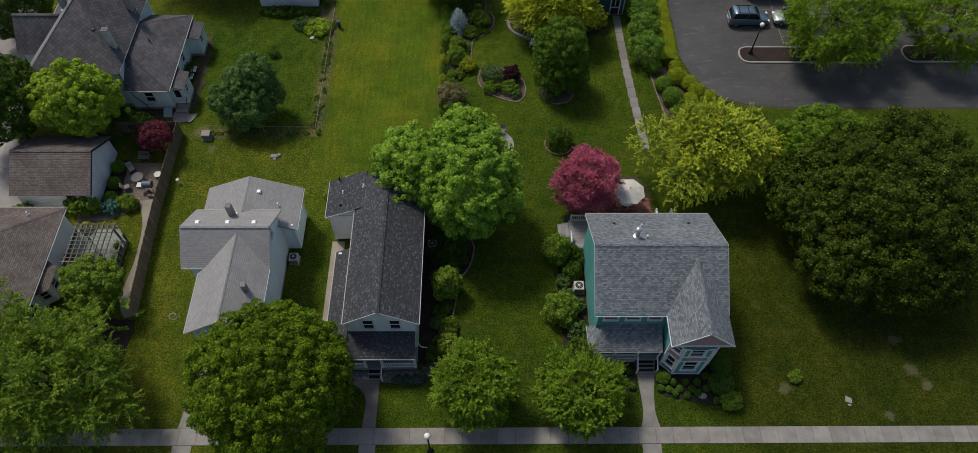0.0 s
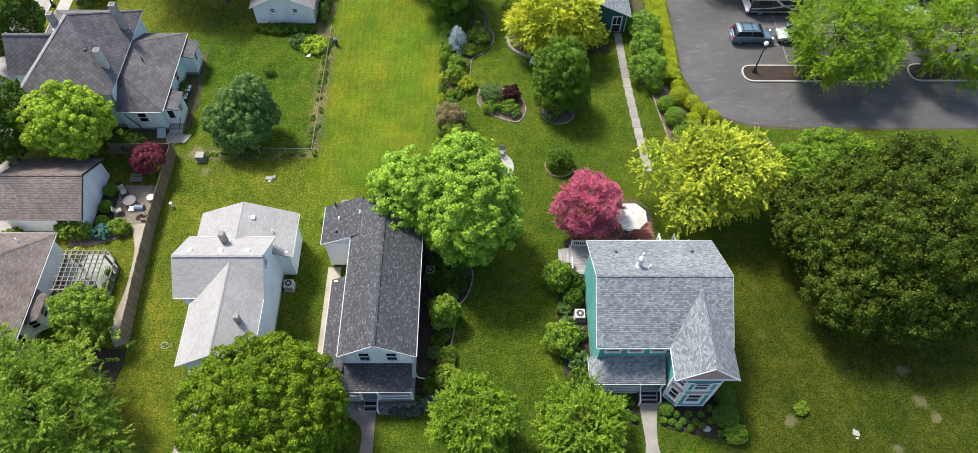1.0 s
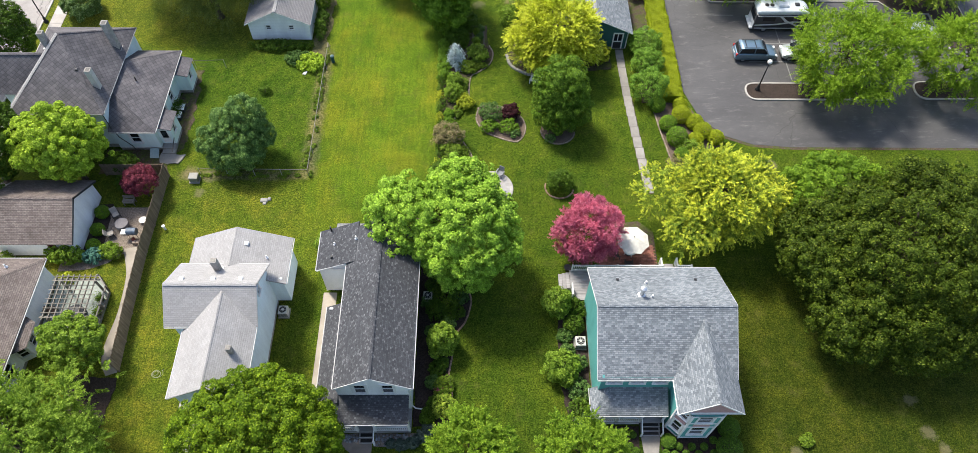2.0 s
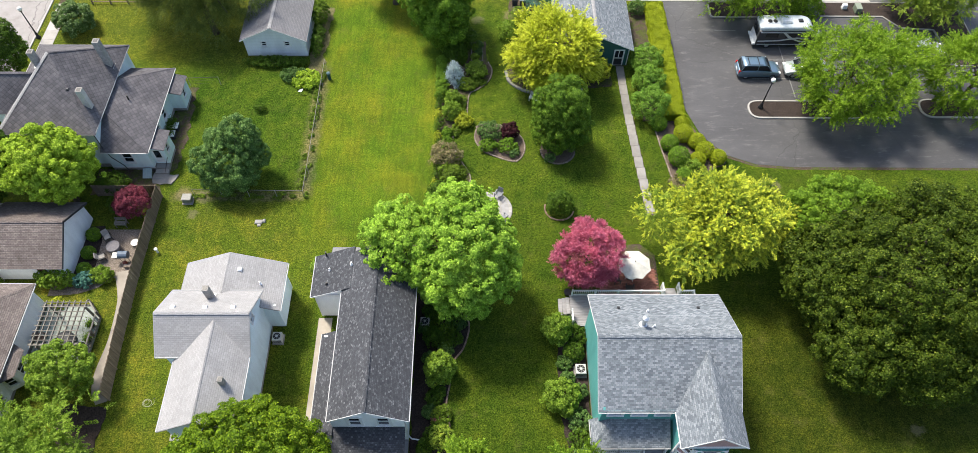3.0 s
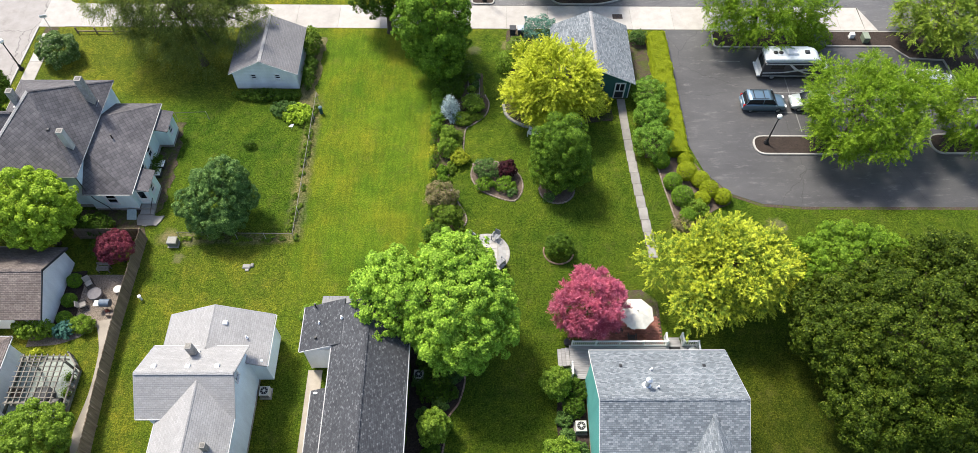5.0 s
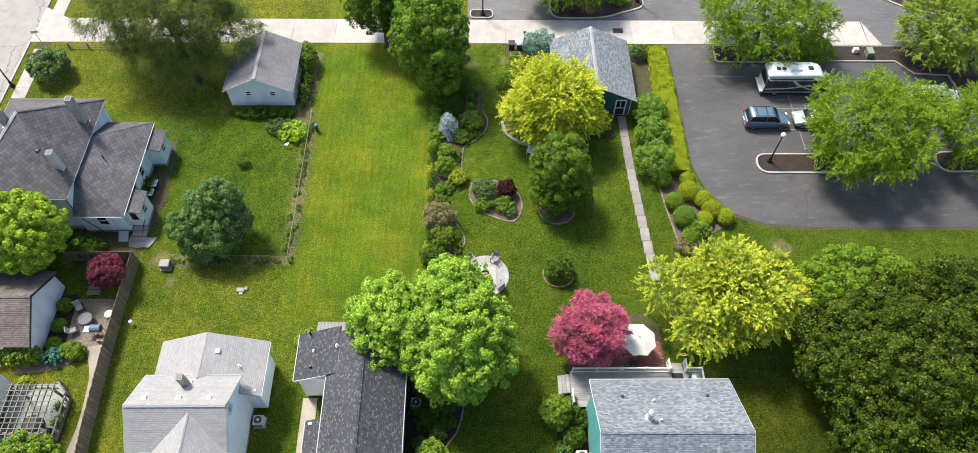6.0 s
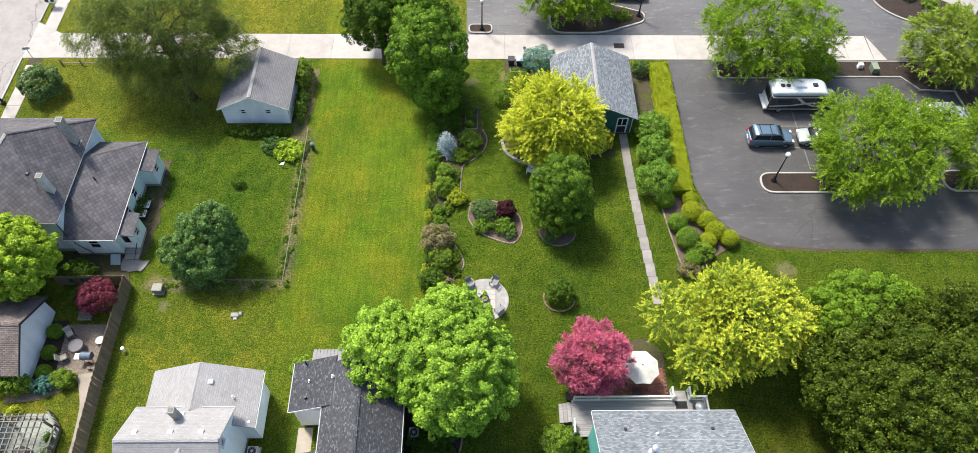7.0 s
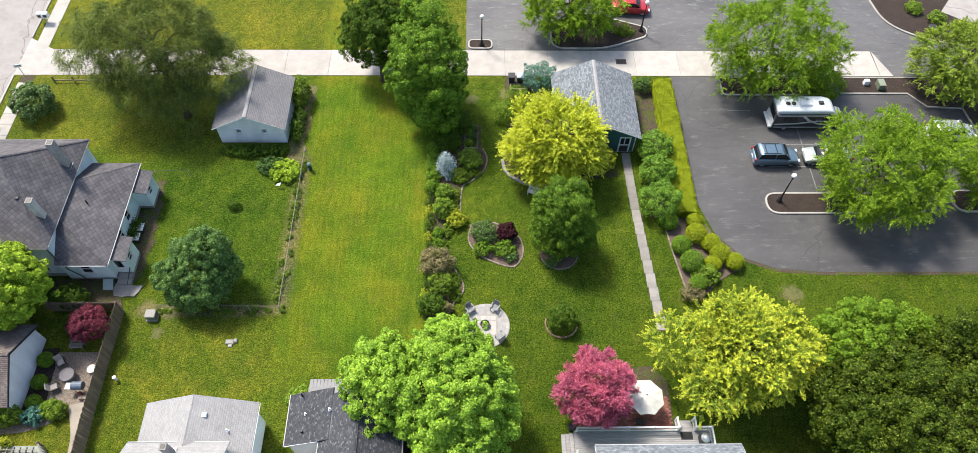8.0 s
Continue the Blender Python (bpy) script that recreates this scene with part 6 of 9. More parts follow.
part("door", Form().box(-35.1, 36.8, 0.12, -34.3, 36.85, 2.03), plain("maroon_paint", (0.08, 0.02, 0.02)), g3, "dark maroon side door")


# ---- foliage colours ----
F_MAPLE = foliage("bright_maple_leaves", (0.115, 0.22, 0.02), (0.275, 0.455, 0.048), (0.42, 0.58, 0.09))
F_DEEP = foliage("deep_green_leaves", (0.025, 0.045, 0.004), (0.064, 0.102, 0.009), (0.155, 0.195, 0.025))
F_OLIVE = foliage("olive_maple_leaves", (0.046, 0.09, 0.005), (0.135, 0.222, 0.01), (0.26, 0.345, 0.024))
F_LIME = foliage("yellow_green_leaves", (0.12, 0.2, 0.024), (0.26, 0.35, 0.04), (0.38, 0.44, 0.066))
F_GOLD = foliage("golden_leaves", (0.38, 0.43, 0.035), (0.55, 0.59, 0.05), (0.63, 0.65, 0.085))
F_PINK = foliage("rose_pink_leaves", (0.3, 0.055, 0.105), (0.56, 0.14, 0.24), (0.7, 0.28, 0.39), through_light=0.25)
F_PURPLE = foliage("purple_leaves", (0.09, 0.014, 0.026), (0.2, 0.045, 0.07), (0.28, 0.08, 0.11), through_light=0.2)
F_DARKRED = foliage("dark_purple_leaves", (0.025, 0.008, 0.012), (0.06, 0.016, 0.022), through_light=0.15)
F_GREY = foliage("grey_green_leaves", (0.045, 0.1, 0.026), (0.12, 0.215, 0.055), (0.25, 0.37, 0.12))
F_FRESH = foliage("fresh_green_leaves", (0.095, 0.165, 0.018), (0.21, 0.325, 0.036), (0.34, 0.46, 0.08), through_light=0.32)
F_SPRING = foliage("spring_green_leaves", (0.14, 0.235, 0.016), (0.32, 0.46, 0.036), (0.47, 0.6, 0.075))
F_SHRUB = foliage("leafy_shrub_green", (0.07, 0.15, 0.018), (0.17, 0.31, 0.036), (0.27, 0.42, 0.07))
F_DEEP_TIP = foliage("fresh_tip_leaves", (0.07, 0.14, 0.01), (0.155, 0.265, 0.02), (0.23, 0.34, 0.036))
F_STRAW = foliage("pale_golden_leaves", (0.28, 0.34, 0.02), (0.5, 0.55, 0.035), (0.6, 0.63, 0.06))
F_STREET = foliage("street_tree_leaves", (0.11, 0.2, 0.016), (0.25, 0.385, 0.03), (0.38, 0.51, 0.06), through_light=0.42)
F_BLOSSOM = foliage("pale_blossoming_leaves", (0.06, 0.115, 0.03), (0.13, 0.21, 0.06), (0.34, 0.42, 0.22))
F_VERGE = foliage("verge_tree_leaves", (0.085, 0.165, 0.014), (0.2, 0.32, 0.026), (0.31, 0.43, 0.05), through_light=0.3)
F_YEW = foliage("evergreen_leaves", (0.045, 0.095, 0.009), (0.12, 0.22, 0.02), (0.23, 0.35, 0.045), through_light=0.2)
F_TALL = foliage("alley_tree_leaves", (0.06, 0.125, 0.011), (0.15, 0.27, 0.023), (0.26, 0.4, 0.05), through_light=0.2)
F_FOREST = foliage("forest_green_leaves", (0.035, 0.07, 0.007), (0.075, 0.14, 0.014), (0.12, 0.2, 0.025))
F_WILLOW = foliage("willowy_leaves", (0.075, 0.105, 0.022), (0.155, 0.2, 0.042), (0.23, 0.275, 0.07))
F_BLUE = foliage("blue_spruce_needles", (0.27, 0.36, 0.37), (0.48, 0.58, 0.6), (0.62, 0.7, 0.72), through_light=0.05)
F_TEALBUSH = foliage("blue_green_needles", (0.05, 0.13, 0.1), (0.11, 0.25, 0.19), through_light=0.1)
F_HEDGE = foliage("golden_hedge_leaves", (0.2, 0.25, 0.01), (0.26, 0.315, 0.014), (0.31, 0.36, 0.02), through_light=0.2, patchy=0.2)
F_BOX = foliage("boxwood_leaves", (0.065, 0.13, 0.012), (0.135, 0.245, 0.02), (0.2, 0.32, 0.03), through_light=0.15, patchy=0.4)
F_BED = foliage("bed_shrub_leaves", (0.035, 0.075, 0.01), (0.085, 0.165, 0.018), (0.15, 0.25, 0.03), through_light=0.12, patchy=0.4)
F_WEED = foliage("weedy_leaves", (0.07, 0.12, 0.012), (0.14, 0.22, 0.02), (0.19, 0.26, 0.04))
F_SHADE = foliage("shade_garden_leaves", (0.04, 0.09, 0.02), (0.1, 0.18, 0.045), (0.17, 0.26, 0.08))
F_BRONZE = foliage("bronze_leaves", (0.13, 0.12, 0.05), (0.24, 0.21, 0.1), (0.33, 0.24, 0.16))
F_YELLOW = foliage("yellow_shrub_leaves", (0.19, 0.23, 0.015), (0.35, 0.4, 0.03), (0.44, 0.45, 0.05))

# ---- trees ----
FEATHER = dict(mode="frond", size=0.115, aspect=0.58, spread=0.1, droop=0.22, rise=0.28, flat=0.85, wide=0.09, per=30)
tree("tree", (-2.1, 36.4, 0), [((-0.2, 35.2, 6.0), (4.2, 4.2, 4.8)), ((-4.9, 36.5, 5.6), (2.9, 3.4, 3.7)), ((-0.5, 38.0, 7.9), (2.7, 2.5, 2.7))], F_MAPLE, "broad bright green maple tree beside the white house", 210000, size=0.13, aspect=0.85, radius=0.35, seed=11, rosette=0.27, lump=0.24, cover=1.4)
tree("tree", (9.75, 37.2, 0), [((9.75, 37.2, 3.5), (2.75, 2.6, 2.6))], F_PINK, "round rose-pink ornamental tree", 100000, 170, 0.14, 0.085, 0.6, 0.14, 12, mode="frond", length=0.42, droop=0.1, rise=0.4, flat=0.95, wide=0.16, per=14, low=-0.9)
tree("tree", (20.5, 39.2, 0), [((21.8, 39.2, 5.0), (4.2, 3.7, 3.1)), ((16.0, 40.6, 4.4), (2.1, 2.0, 2.1)), ((18.6, 37.2, 4.0), (2.5, 2.2, 2.3)), ((20.0, 41.4, 5.4), (2.9, 2.1, 2.3))], F_LIME, "yellow-green honey locust tree over the terrace", 190000, 420, 0.1, 0.105, 0.6, 0.28, 13, mode="frond", length=0.85, droop=0.15, flat=0.9, wide=0.08, per=34, rise=0.35, tip=F_GOLD)
tree("tree", (32.7, 32.8, 0), [((33.2, 32.9, 6.0), (7.3, 7.1, 5.4)), ((28.4, 34.9, 5.0), (4.0, 4.2, 3.6)), ((36.5, 37.0, 6.0), (4.6, 4.6, 4.2)), ((29.6, 29.0, 4.2), (3.8, 3.6, 3.2)), ((34.2, 28.3, 4.2), (4.4, 3.8, 3.2))], F_DEEP, "very large dark green spreading tree on the lawn", 370000, size=0.145, aspect=0.7, radius=0.55, seed=14, core=0.18, rosette=0.3, lump=0.3, cover=1.9, depth=0.16)
tree("tree", (29.9, 39.4, 0), [((29.6, 39.6, 4.8), (3.8, 3.5, 3.5)), ((32.6, 40.3, 4.6), (2.6, 2.2, 2.6))], F_DEEP_TIP, "mid-green tree merging with the larger one", 95000, size=0.135, aspect=0.7, radius=0.26, seed=114, rosette=0.26, lump=0.22)
tree("tree", (-13.9, 18.9, 0), [((-13.9, 18.9, 5.0), (5.6, 5.5, 4.9))], F_OLIVE, "dense round olive-green maple at the sidewalk", 190000, size=0.12, aspect=0.85, radius=0.32, seed=15, core=0.2, rosette=0.27, lump=0.1, cover=1.35)
tree("tree", (0.25, 19.1, 0), [((0.25, 19.1, 3.3), (2.9, 2.8, 2.5))], F_VERGE, "light green feathery street tree", 84000, clumps=230, length=0.62, radius=0.14, seed=16, group="street trees", **FEATHER)
tree("tree", (8.0, 18.8, 0), [((8.0, 18.8, 3.2), (3.1, 2.9, 2.5))], F_VERGE, "light green feathery street tree", 84000, clumps=230, length=0.62, radius=0.14, seed=17, group="street trees", **FEATHER)
tree("tree", (-35.0, 44.8, 0), [((-35.0, 44.9, 5.2), (3.6, 3.1, 3.0))], F_SPRING, "bright yellow-green tree behind the garage", 80000, size=0.14, aspect=0.8, radius=0.22, seed=18, rosette=0.3, lump=0.2)
tree("tree", (-20.6, 47.6, 0), [((-20.9, 47.4, 2.8), (2.5, 2.3, 2.3)), ((-20.0, 48.4, 4.6), (1.7, 1.6, 1.9)), ((-22.7, 46.9, 2.9), (1.6, 1.5, 1.6)), ((-18.9, 47.6, 3.2), (1.25, 1.2, 1.2)), ((-21.8, 48.9, 3.6), (1.3, 1.2, 1.3)), ((-20.3, 46.0, 2.3), (1.5, 1.2, 1.4)), ((-22.2, 45.7, 2.0), (1.1, 1.0, 1.1))], F_GREY, "grey-green young tree in the fenced yard", 72000, size=0.13, aspect=0.65, radius=0.18, seed=19, rosette=0.24, lump=0.34)
tree("tree", (8.25, 60.3, 0), [((8.25, 60.2, 4.2), (4.0, 3.6, 3.4)), ((8.0, 58.7, 2.9), (3.5, 2.3, 2.0))], F_STRAW, "golden yellow round tree before the garage", 185000, 400, 0.1, 0.11, 0.6, 0.25, 20, mode="frond", length=1.1, droop=0.2, rise=0.4, flat=0.95, per=36, wide=0.06, tip=F_GOLD)
tree("tree", (8.4, 51.6, 0), [((8.45, 51.4, 2.9), (2.6, 2.4, 2.9)), ((8.45, 51.9, 5.0), (2.4, 2.2, 2.3))], F_YEW, "dense green columnar evergreen tree in a round bed", 95000, size=0.11, aspect=0.6, radius=0.2, seed=21, low=-0.95, core=0.3, rosette=0.23, lump=0.26, cover=1.3)
tree("tree", (-27.0, 66.6, 0), [((-28.9, 69.4, 6.8), (6.8, 4.6, 4.5)), ((-34.6, 71.6, 6.3), (2.9, 2.5, 2.4)), ((-23.0, 67.5, 5.0), (3.0, 2.8, 2.8)), ((-28.0, 66.2, 4.2), (4.2, 2.4, 2.4)), ((-25.8, 65.4, 2.6), (2.8, 1.8, 2.0)), ((-30.8, 66.4, 3.6), (2.3, 1.7, 1.8)), ((-28.2, 65.2, 2.7), (2.2, 1.5, 1.8)), ((-22.4, 68.6, 4.2), (2.4, 2.2, 2.2))], F_WILLOW, "loose olive-grey tree with open airy branches", 205000, 400, 0.125, 0.15, 0.32, 0.34, 22, mode="frond", length=1.0, droop=0.9, rise=0.1, flat=1.0, limbs=34, per=16)
tree("tree", (-3.3, 66.2, 0), [((-3.2, 66.2, 6.2), (3.4, 3.3, 4.6)), ((-3.6, 69.2, 7.0), (3.0, 3.0, 3.6)), ((-2.6, 64.6, 4.2), (2.3, 2.2, 3.4))], F_TALL, "tall green tree near the alley", 130000, size=0.15, aspect=0.65, radius=0.3, seed=23, low=-0.95, rosette=0.3, lump=0.32, cover=1.2)
tree("tree", (-8.2, 71.5, 0), [((-8.6, 72.8, 5.2), (3.4, 3.2, 3.2)), ((-6.6, 72.6, 6.8), (3.2, 3.0, 3.2))], F_FOREST, "dark green drooping tree at the alley's edge", 80000, size=0.15, aspect=0.65, radius=0.3, seed=24, low=-0.9, rosette=0.3, lump=0.28)
tree("tree", (36.0, 56.3, 0), [((36.4, 56.7, 4.7), (5.6, 5.2, 3.5)), ((40.2, 58.4, 4.8), (3.6, 3.2, 2.7)), ((34.0, 54.0, 3.8), (2.9, 2.7, 2.2)), ((38.5, 53.6, 3.6), (2.4, 2.0, 1.7))], F_STREET, "feathery green honey locust in the parking island", 165000, clumps=420, length=0.85, radius=0.2, seed=25, group="parking lot trees", **FEATHER)
tree("tree", (30.3, 70.6, 0), [((30.5, 72.4, 4.6), (6.3, 5.2, 3.5)), ((27.4, 69.4, 3.1), (3.0, 2.6, 2.0)), ((31.6, 68.8, 3.0), (3.2, 2.4, 2.0)), ((34.6, 71.4, 3.6), (3.2, 2.8, 2.2))], F_STREET, "spreading green honey locust by the alley", 160000, clumps=420, length=0.85, radius=0.2, seed=26, group="parking lot trees", **FEATHER)
tree("tree", (48.2, 56.3, 0), [((48.6, 56.5, 4.7), (5.2, 4.8, 3.4))], F_STREET, "feathery green honey locust in the parking island", 110000, clumps=260, length=0.85, radius=0.2, seed=27, group="parking lot trees", **FEATHER)
tree("tree", (49.5, 70.3, 0), [((49.8, 71.0, 3.7), (4.9, 4.0, 2.8)), ((47.2, 69.0, 2.8), (2.6, 2.2, 1.8)), ((50.6, 68.2, 2.6), (2.8, 2.0, 1.7))], F_LIME, "light yellow-green tree in a mulched bed", 110000, clumps=300, length=0.8, radius=0.2, seed=28, **FEATHER)
tree("tree", (11.2, 78.3, 0), [((11.2, 79.2, 3.7), (5.3, 3.7, 2.5)), ((9.4, 77.4, 2.8), (3.2, 2.0, 1.6)), ((13.4, 77.6, 2.9), (2.8, 2.0, 1.6))], F_STREET, "spreading green tree in the curved island", 110000, clumps=300, length=0.8, radius=0.2, seed=29, group="parking lot trees", **FEATHER)
tree("tree", (-42.0, 44.6, 0), [((-41.6, 44.6, 5.4), (3.6, 3.6, 4.2))], F_FOREST, "dark green tree between the garages", 56000, size=0.17, aspect=0.65, radius=0.25, seed=30, rosette=0.32, lump=0.2)
tree("tree", (-45.6, 57.8, 0), [((-45.6, 58.2, 4.6), (3.2, 3.4, 3.6))], F_FOREST, "dark green tree in front of the blue house", 40000, size=0.18, aspect=0.65, radius=0.25, seed=31, rosette=0.32, lump=0.2)
tree("tree", (-29.3, 19.3, 0), [((-30.0, 19.0, 4.6), (5.3, 4.9, 4.2)), ((-26.5, 17.5, 4.0), (2.8, 2.8, 2.8)), ((-34.5, 21.5, 5.0), (3.8, 3.8, 3.8)), ((-26.8, 24.4, 3.4), (1.5, 1.3, 1.0)), ((-29.2, 23.6, 4.0), (2.4, 2.2, 2.0))], F_FRESH, "loose light green tree near the corner house", 210000, clumps=480, length=0.8, radius=0.3, seed=32, **FEATHER)
tree("tree", (-29.4, 27.3, 0), [((-29.4, 27.4, 3.2), (2.1, 1.9, 1.9))], F_FRESH, "light green small tree by the pergola", 26000, size=0.14, aspect=0.65, radius=0.14, seed=33, rosette=0.25, lump=0.25)
tree("tree", (-28.8, 43.0, 0), [((-28.8, 43.2, 2.2), (1.35, 1.3, 1.2)), ((-29.6, 43.0, 1.9), (0.8, 0.8, 0.8))], F_PURPLE, "small purple-leaved tree behind the fence", 16000, size=0.11, aspect=0.6, radius=0.08, seed=34, rosette=0.18, lump=0.25)
tree("tree", (-1.6, 59.6, 0), [((-1.6, 59.6, 0.9), (0.95, 0.95, 1.0)), ((-1.6, 59.6, 1.9), (0.5, 0.5, 0.8))], F_BLUE, "small pale blue spruce in the border", 5000, 30, 0.3, 0.12, 0.3, 0.07, 35, mode="spray", length=0.3, droop=0.0, low=-0.9)


# ---- hedges and shrubs ----
def hedge(name, x0, x1, y0, y1, h, material, label, leaves=16000, seed=3, size=0.13):
    """A clipped hedge: rounded block of small leaves over a twiggy frame."""
    rng = np.random.default_rng(seed)
    ob = thing(name, ((x0 + x1) / 2, (y0 + y1) / 2, 0), label, "hedge")
    n = leaves
    u, v = rng.uniform(-1, 1, n), rng.uniform(-1, 1, n)
    side = rng.uniform(0, 1, n)
    w, L = (x1 - x0) / 2, (y1 - y0) / 2
    top = side < 0.62
    sx = np.where(side < 0.81, -1.0, 1.0)
    x = np.where(top, u * w, sx * w)
    z = np.where(top, h * (1 - 0.1 * np.abs(u) ** 4), (u * 0.5 + 0.5) * h)
    y = v * L
    ends = rng.uniform(0, 1, n) < 0.05
    y = np.where(ends, np.sign(v) * L, y)
    x = np.where(ends, u * w, x)
    z = np.where(ends, rng.uniform(0, 1, n) * h, z)
    lump = np.array([noise.noise(Vector((a * 1.5, b * 1.5, c * 1.5))) for a, b, c in zip(x, y, z)]) * 0.16
    p = np.stack([x + (x0 + x1) / 2, y + (y0 + y1) / 2, z], 1)
    out = np.stack([np.where(top, 0, sx), np.zeros(n), np.where(top, 1.0, 0.3)], 1)
    p += out * (lump - rng.uniform(0, 0.14, n))[:, None]
    me = leaf_mesh("leaves", p, out, size * rng.uniform(0.7, 1.4, n), 0.6, material, rng, 0.35, 0.3, 0.2, None, True)
    hang(new("leaves", me), ob)
    f = Form()
    for i in range(int((y1 - y0) / 0.5)):
        q = y0 + 0.25 + i * 0.5
        m = (x0 + x1) / 2
        f.tube([(m, q, -0.03), (m + rng.uniform(-0.3, 0.3), q, h * 0.5), (m + rng.uniform(-0.6, 0.6), q + 0.1, h * 0.9)], [0.04, 0.03, 0.01], 5)
    f.box(x0 + 0.25, y0 + 0.25, 0.1, x1 - 0.25, y1 - 0.25, h - 0.3)
    part("stems", f, BARK, ob)
    return ob


hedge("hedge", 19.0, 21.0, 54.4, 70.7, 1.05, F_HEDGE, "long clipped golden-green hedge beside the parking lot", 110000, size=0.09)
BALLS = [(18.3, 53.6, 0.8, F_BOX), (19.0, 51.1, 0.85, F_BOX), (19.6, 49.4, 1.0, F_BOX), (19.75, 47.3, 0.75, F_BOX)]
for i, (x, y, r, m) in enumerate(BALLS):
    shrub("round_shrub", (x, y), (r, r, r * 0.95), m, "clipped round green shrub in the corner bed", 3600, 0.12, seed=60 + i, tight=True, group="clipped round shrubs")
for i, (x, y, r) in enumerate([(20.6, 53.7, 0.75), (20.5, 52.3, 0.95), (21.6, 51.4, 0.85), (22.2, 50.3, 0.9), (21.4, 49.3, 0.75), (23.3, 49.5, 0.8)]):
    shrub("round_shrub", (x, y), (r, r, r * 0.85), F_HEDGE, "clipped round golden shrub at the lot's edge", 3200, 0.12, seed=70 + i, tight=True, group="clipped round shrubs")
shrub("shrub", (20.6, 48.2), (1.1, 0.9, 0.6), F_FRESH, "low green shrub in the corner bed", 2400, 0.16, seed=80)
shrub("shrub", (19.2, 46.5), (0.9, 0.8, 0.55), F_BRONZE, "low bronze-pink shrub at the bed's tip", 1600, 0.14, seed=81)
for i, (x, y, r) in enumerate([(18.0, 61.5, 1.45), (17.8, 58.6, 1.5), (17.5, 55.2, 1.65)]):
    shrub("shrub", (x, y), (r * 1.05, r, r * 1.05), F_SHRUB, "large loose green shrub beside the path", 9000, 0.13, seed=84 + i, clumps=30, spread=0.32, group="row of large shrubs")
shrub("shrub", (36.3, 69.9), (2.0, 1.7, 1.25), F_STREET, "low spreading green shrub in the mulched strip", 7000, 0.15, seed=87)
shrub("shrub", (18.0, 70.0), (0.8, 0.7, 0.85), F_SHADE, "small grey-green juniper at the garage corner", 2200, 0.13, seed=88)
shrub("shrub", (7.8, 70.6), (1.75, 1.5, 1.3), F_TEALBUSH, "blue-green mounded juniper beside the bins", 8000, 0.15, 0.35, seed=89, clumps=36, spread=0.3)
shrub("shrub", (8.15, 44.0), (1.15, 1.1, 1.05), F_FOREST, "round dark green clipped shrub on the lawn", 5200, 0.17, 0.3, seed=90, clumps=40, spread=0.3)
shrub("shrub", (7.1, 31.6), (1.1, 1.05, 1.7), F_FRESH, "upright bright green shrub beside the teal house", 6000, 0.16, seed=91, clumps=24)
shrub("shrub", (7.2, 26.2), (1.3, 1.2, 1.35), F_FRESH, "bright green white-flowering shrub beside the teal house", 6500, 0.17, seed=92, clumps=26)
shrub("shrub", (8.6, 31.3), (0.75, 0.7, 0.9), F_FOREST, "dark shaded shrub against the teal wall", 2200, 0.13, seed=93)
shrub("shrub", (8.4, 30.0), (0.75, 0.7, 0.8), F_FOREST, "dark shaded shrub against the teal wall", 2200, 0.13, seed=94)
shrub("shrub", (8.5, 24.6), (0.8, 0.8, 0.7), F_GREY, "grey-green low shrub by the porch", 2000, 0.13, seed=95)
shrub("shrub", (8.4, 23.2), (0.8, 0.8, 0.6), F_FOREST, "low dark shrub at the porch corner", 2000, 0.13, seed=96)
shrub("shrub", (-2.0, 28.3), (1.1, 1.05, 1.75), F_FRESH, "bright green cone-shaped shrub in the shaded bed", 6000, 0.17, seed=97, clumps=26)
for i, (x, y, r) in enumerate([(19.3, 21.7, 0.82), (19.05, 20.15, 0.95), (14.75, 20.75, 0.55)]):
    shrub("shrub", (x, y), (r, r, r * 0.85), F_BED, "rounded dark green shrub in the bay window bed", 3400, 0.12, seed=100 + i, tight=True, group="rounded shrubs by the bay")
shrub("shrub", (19.6, 18.85), (0.7, 0.66, 0.62), F_FRESH, "bright green shrub at the end of the bed", 3000, 0.15, seed=104)
small = [(14.5, 19.95), (16.44, 20.4), (15.5, 20.4), (17.35, 20.4), (16.87, 19.85), (15.95, 19.9), (15.1, 19.85), (16.44, 19.37), (15.55, 19.55), (18.0, 19.9), (18.1, 20.87), (17.3, 19.55), (18.6, 18.95), (10.7, 21.3), (11.47, 21.25), (12.2, 21.3), (11.2, 20.6), (11.9, 20.45), (12.3, 20.1), (9.9, 21.2)]
first = shrub("small_shrub", (0, 0), (0.28, 0.28, 0.27), F_BED, "small round dark green shrub in mulch", 700, 0.1, seed=106, tight=True, group="small bed shrubs")
for i, (x, y) in enumerate(small):
    if i == 0:
        first.matrix_basis = pose(x, y, 0)
    else:
        copy_thing(first, pose(x, y, 0, 0, 0, 40 * i))
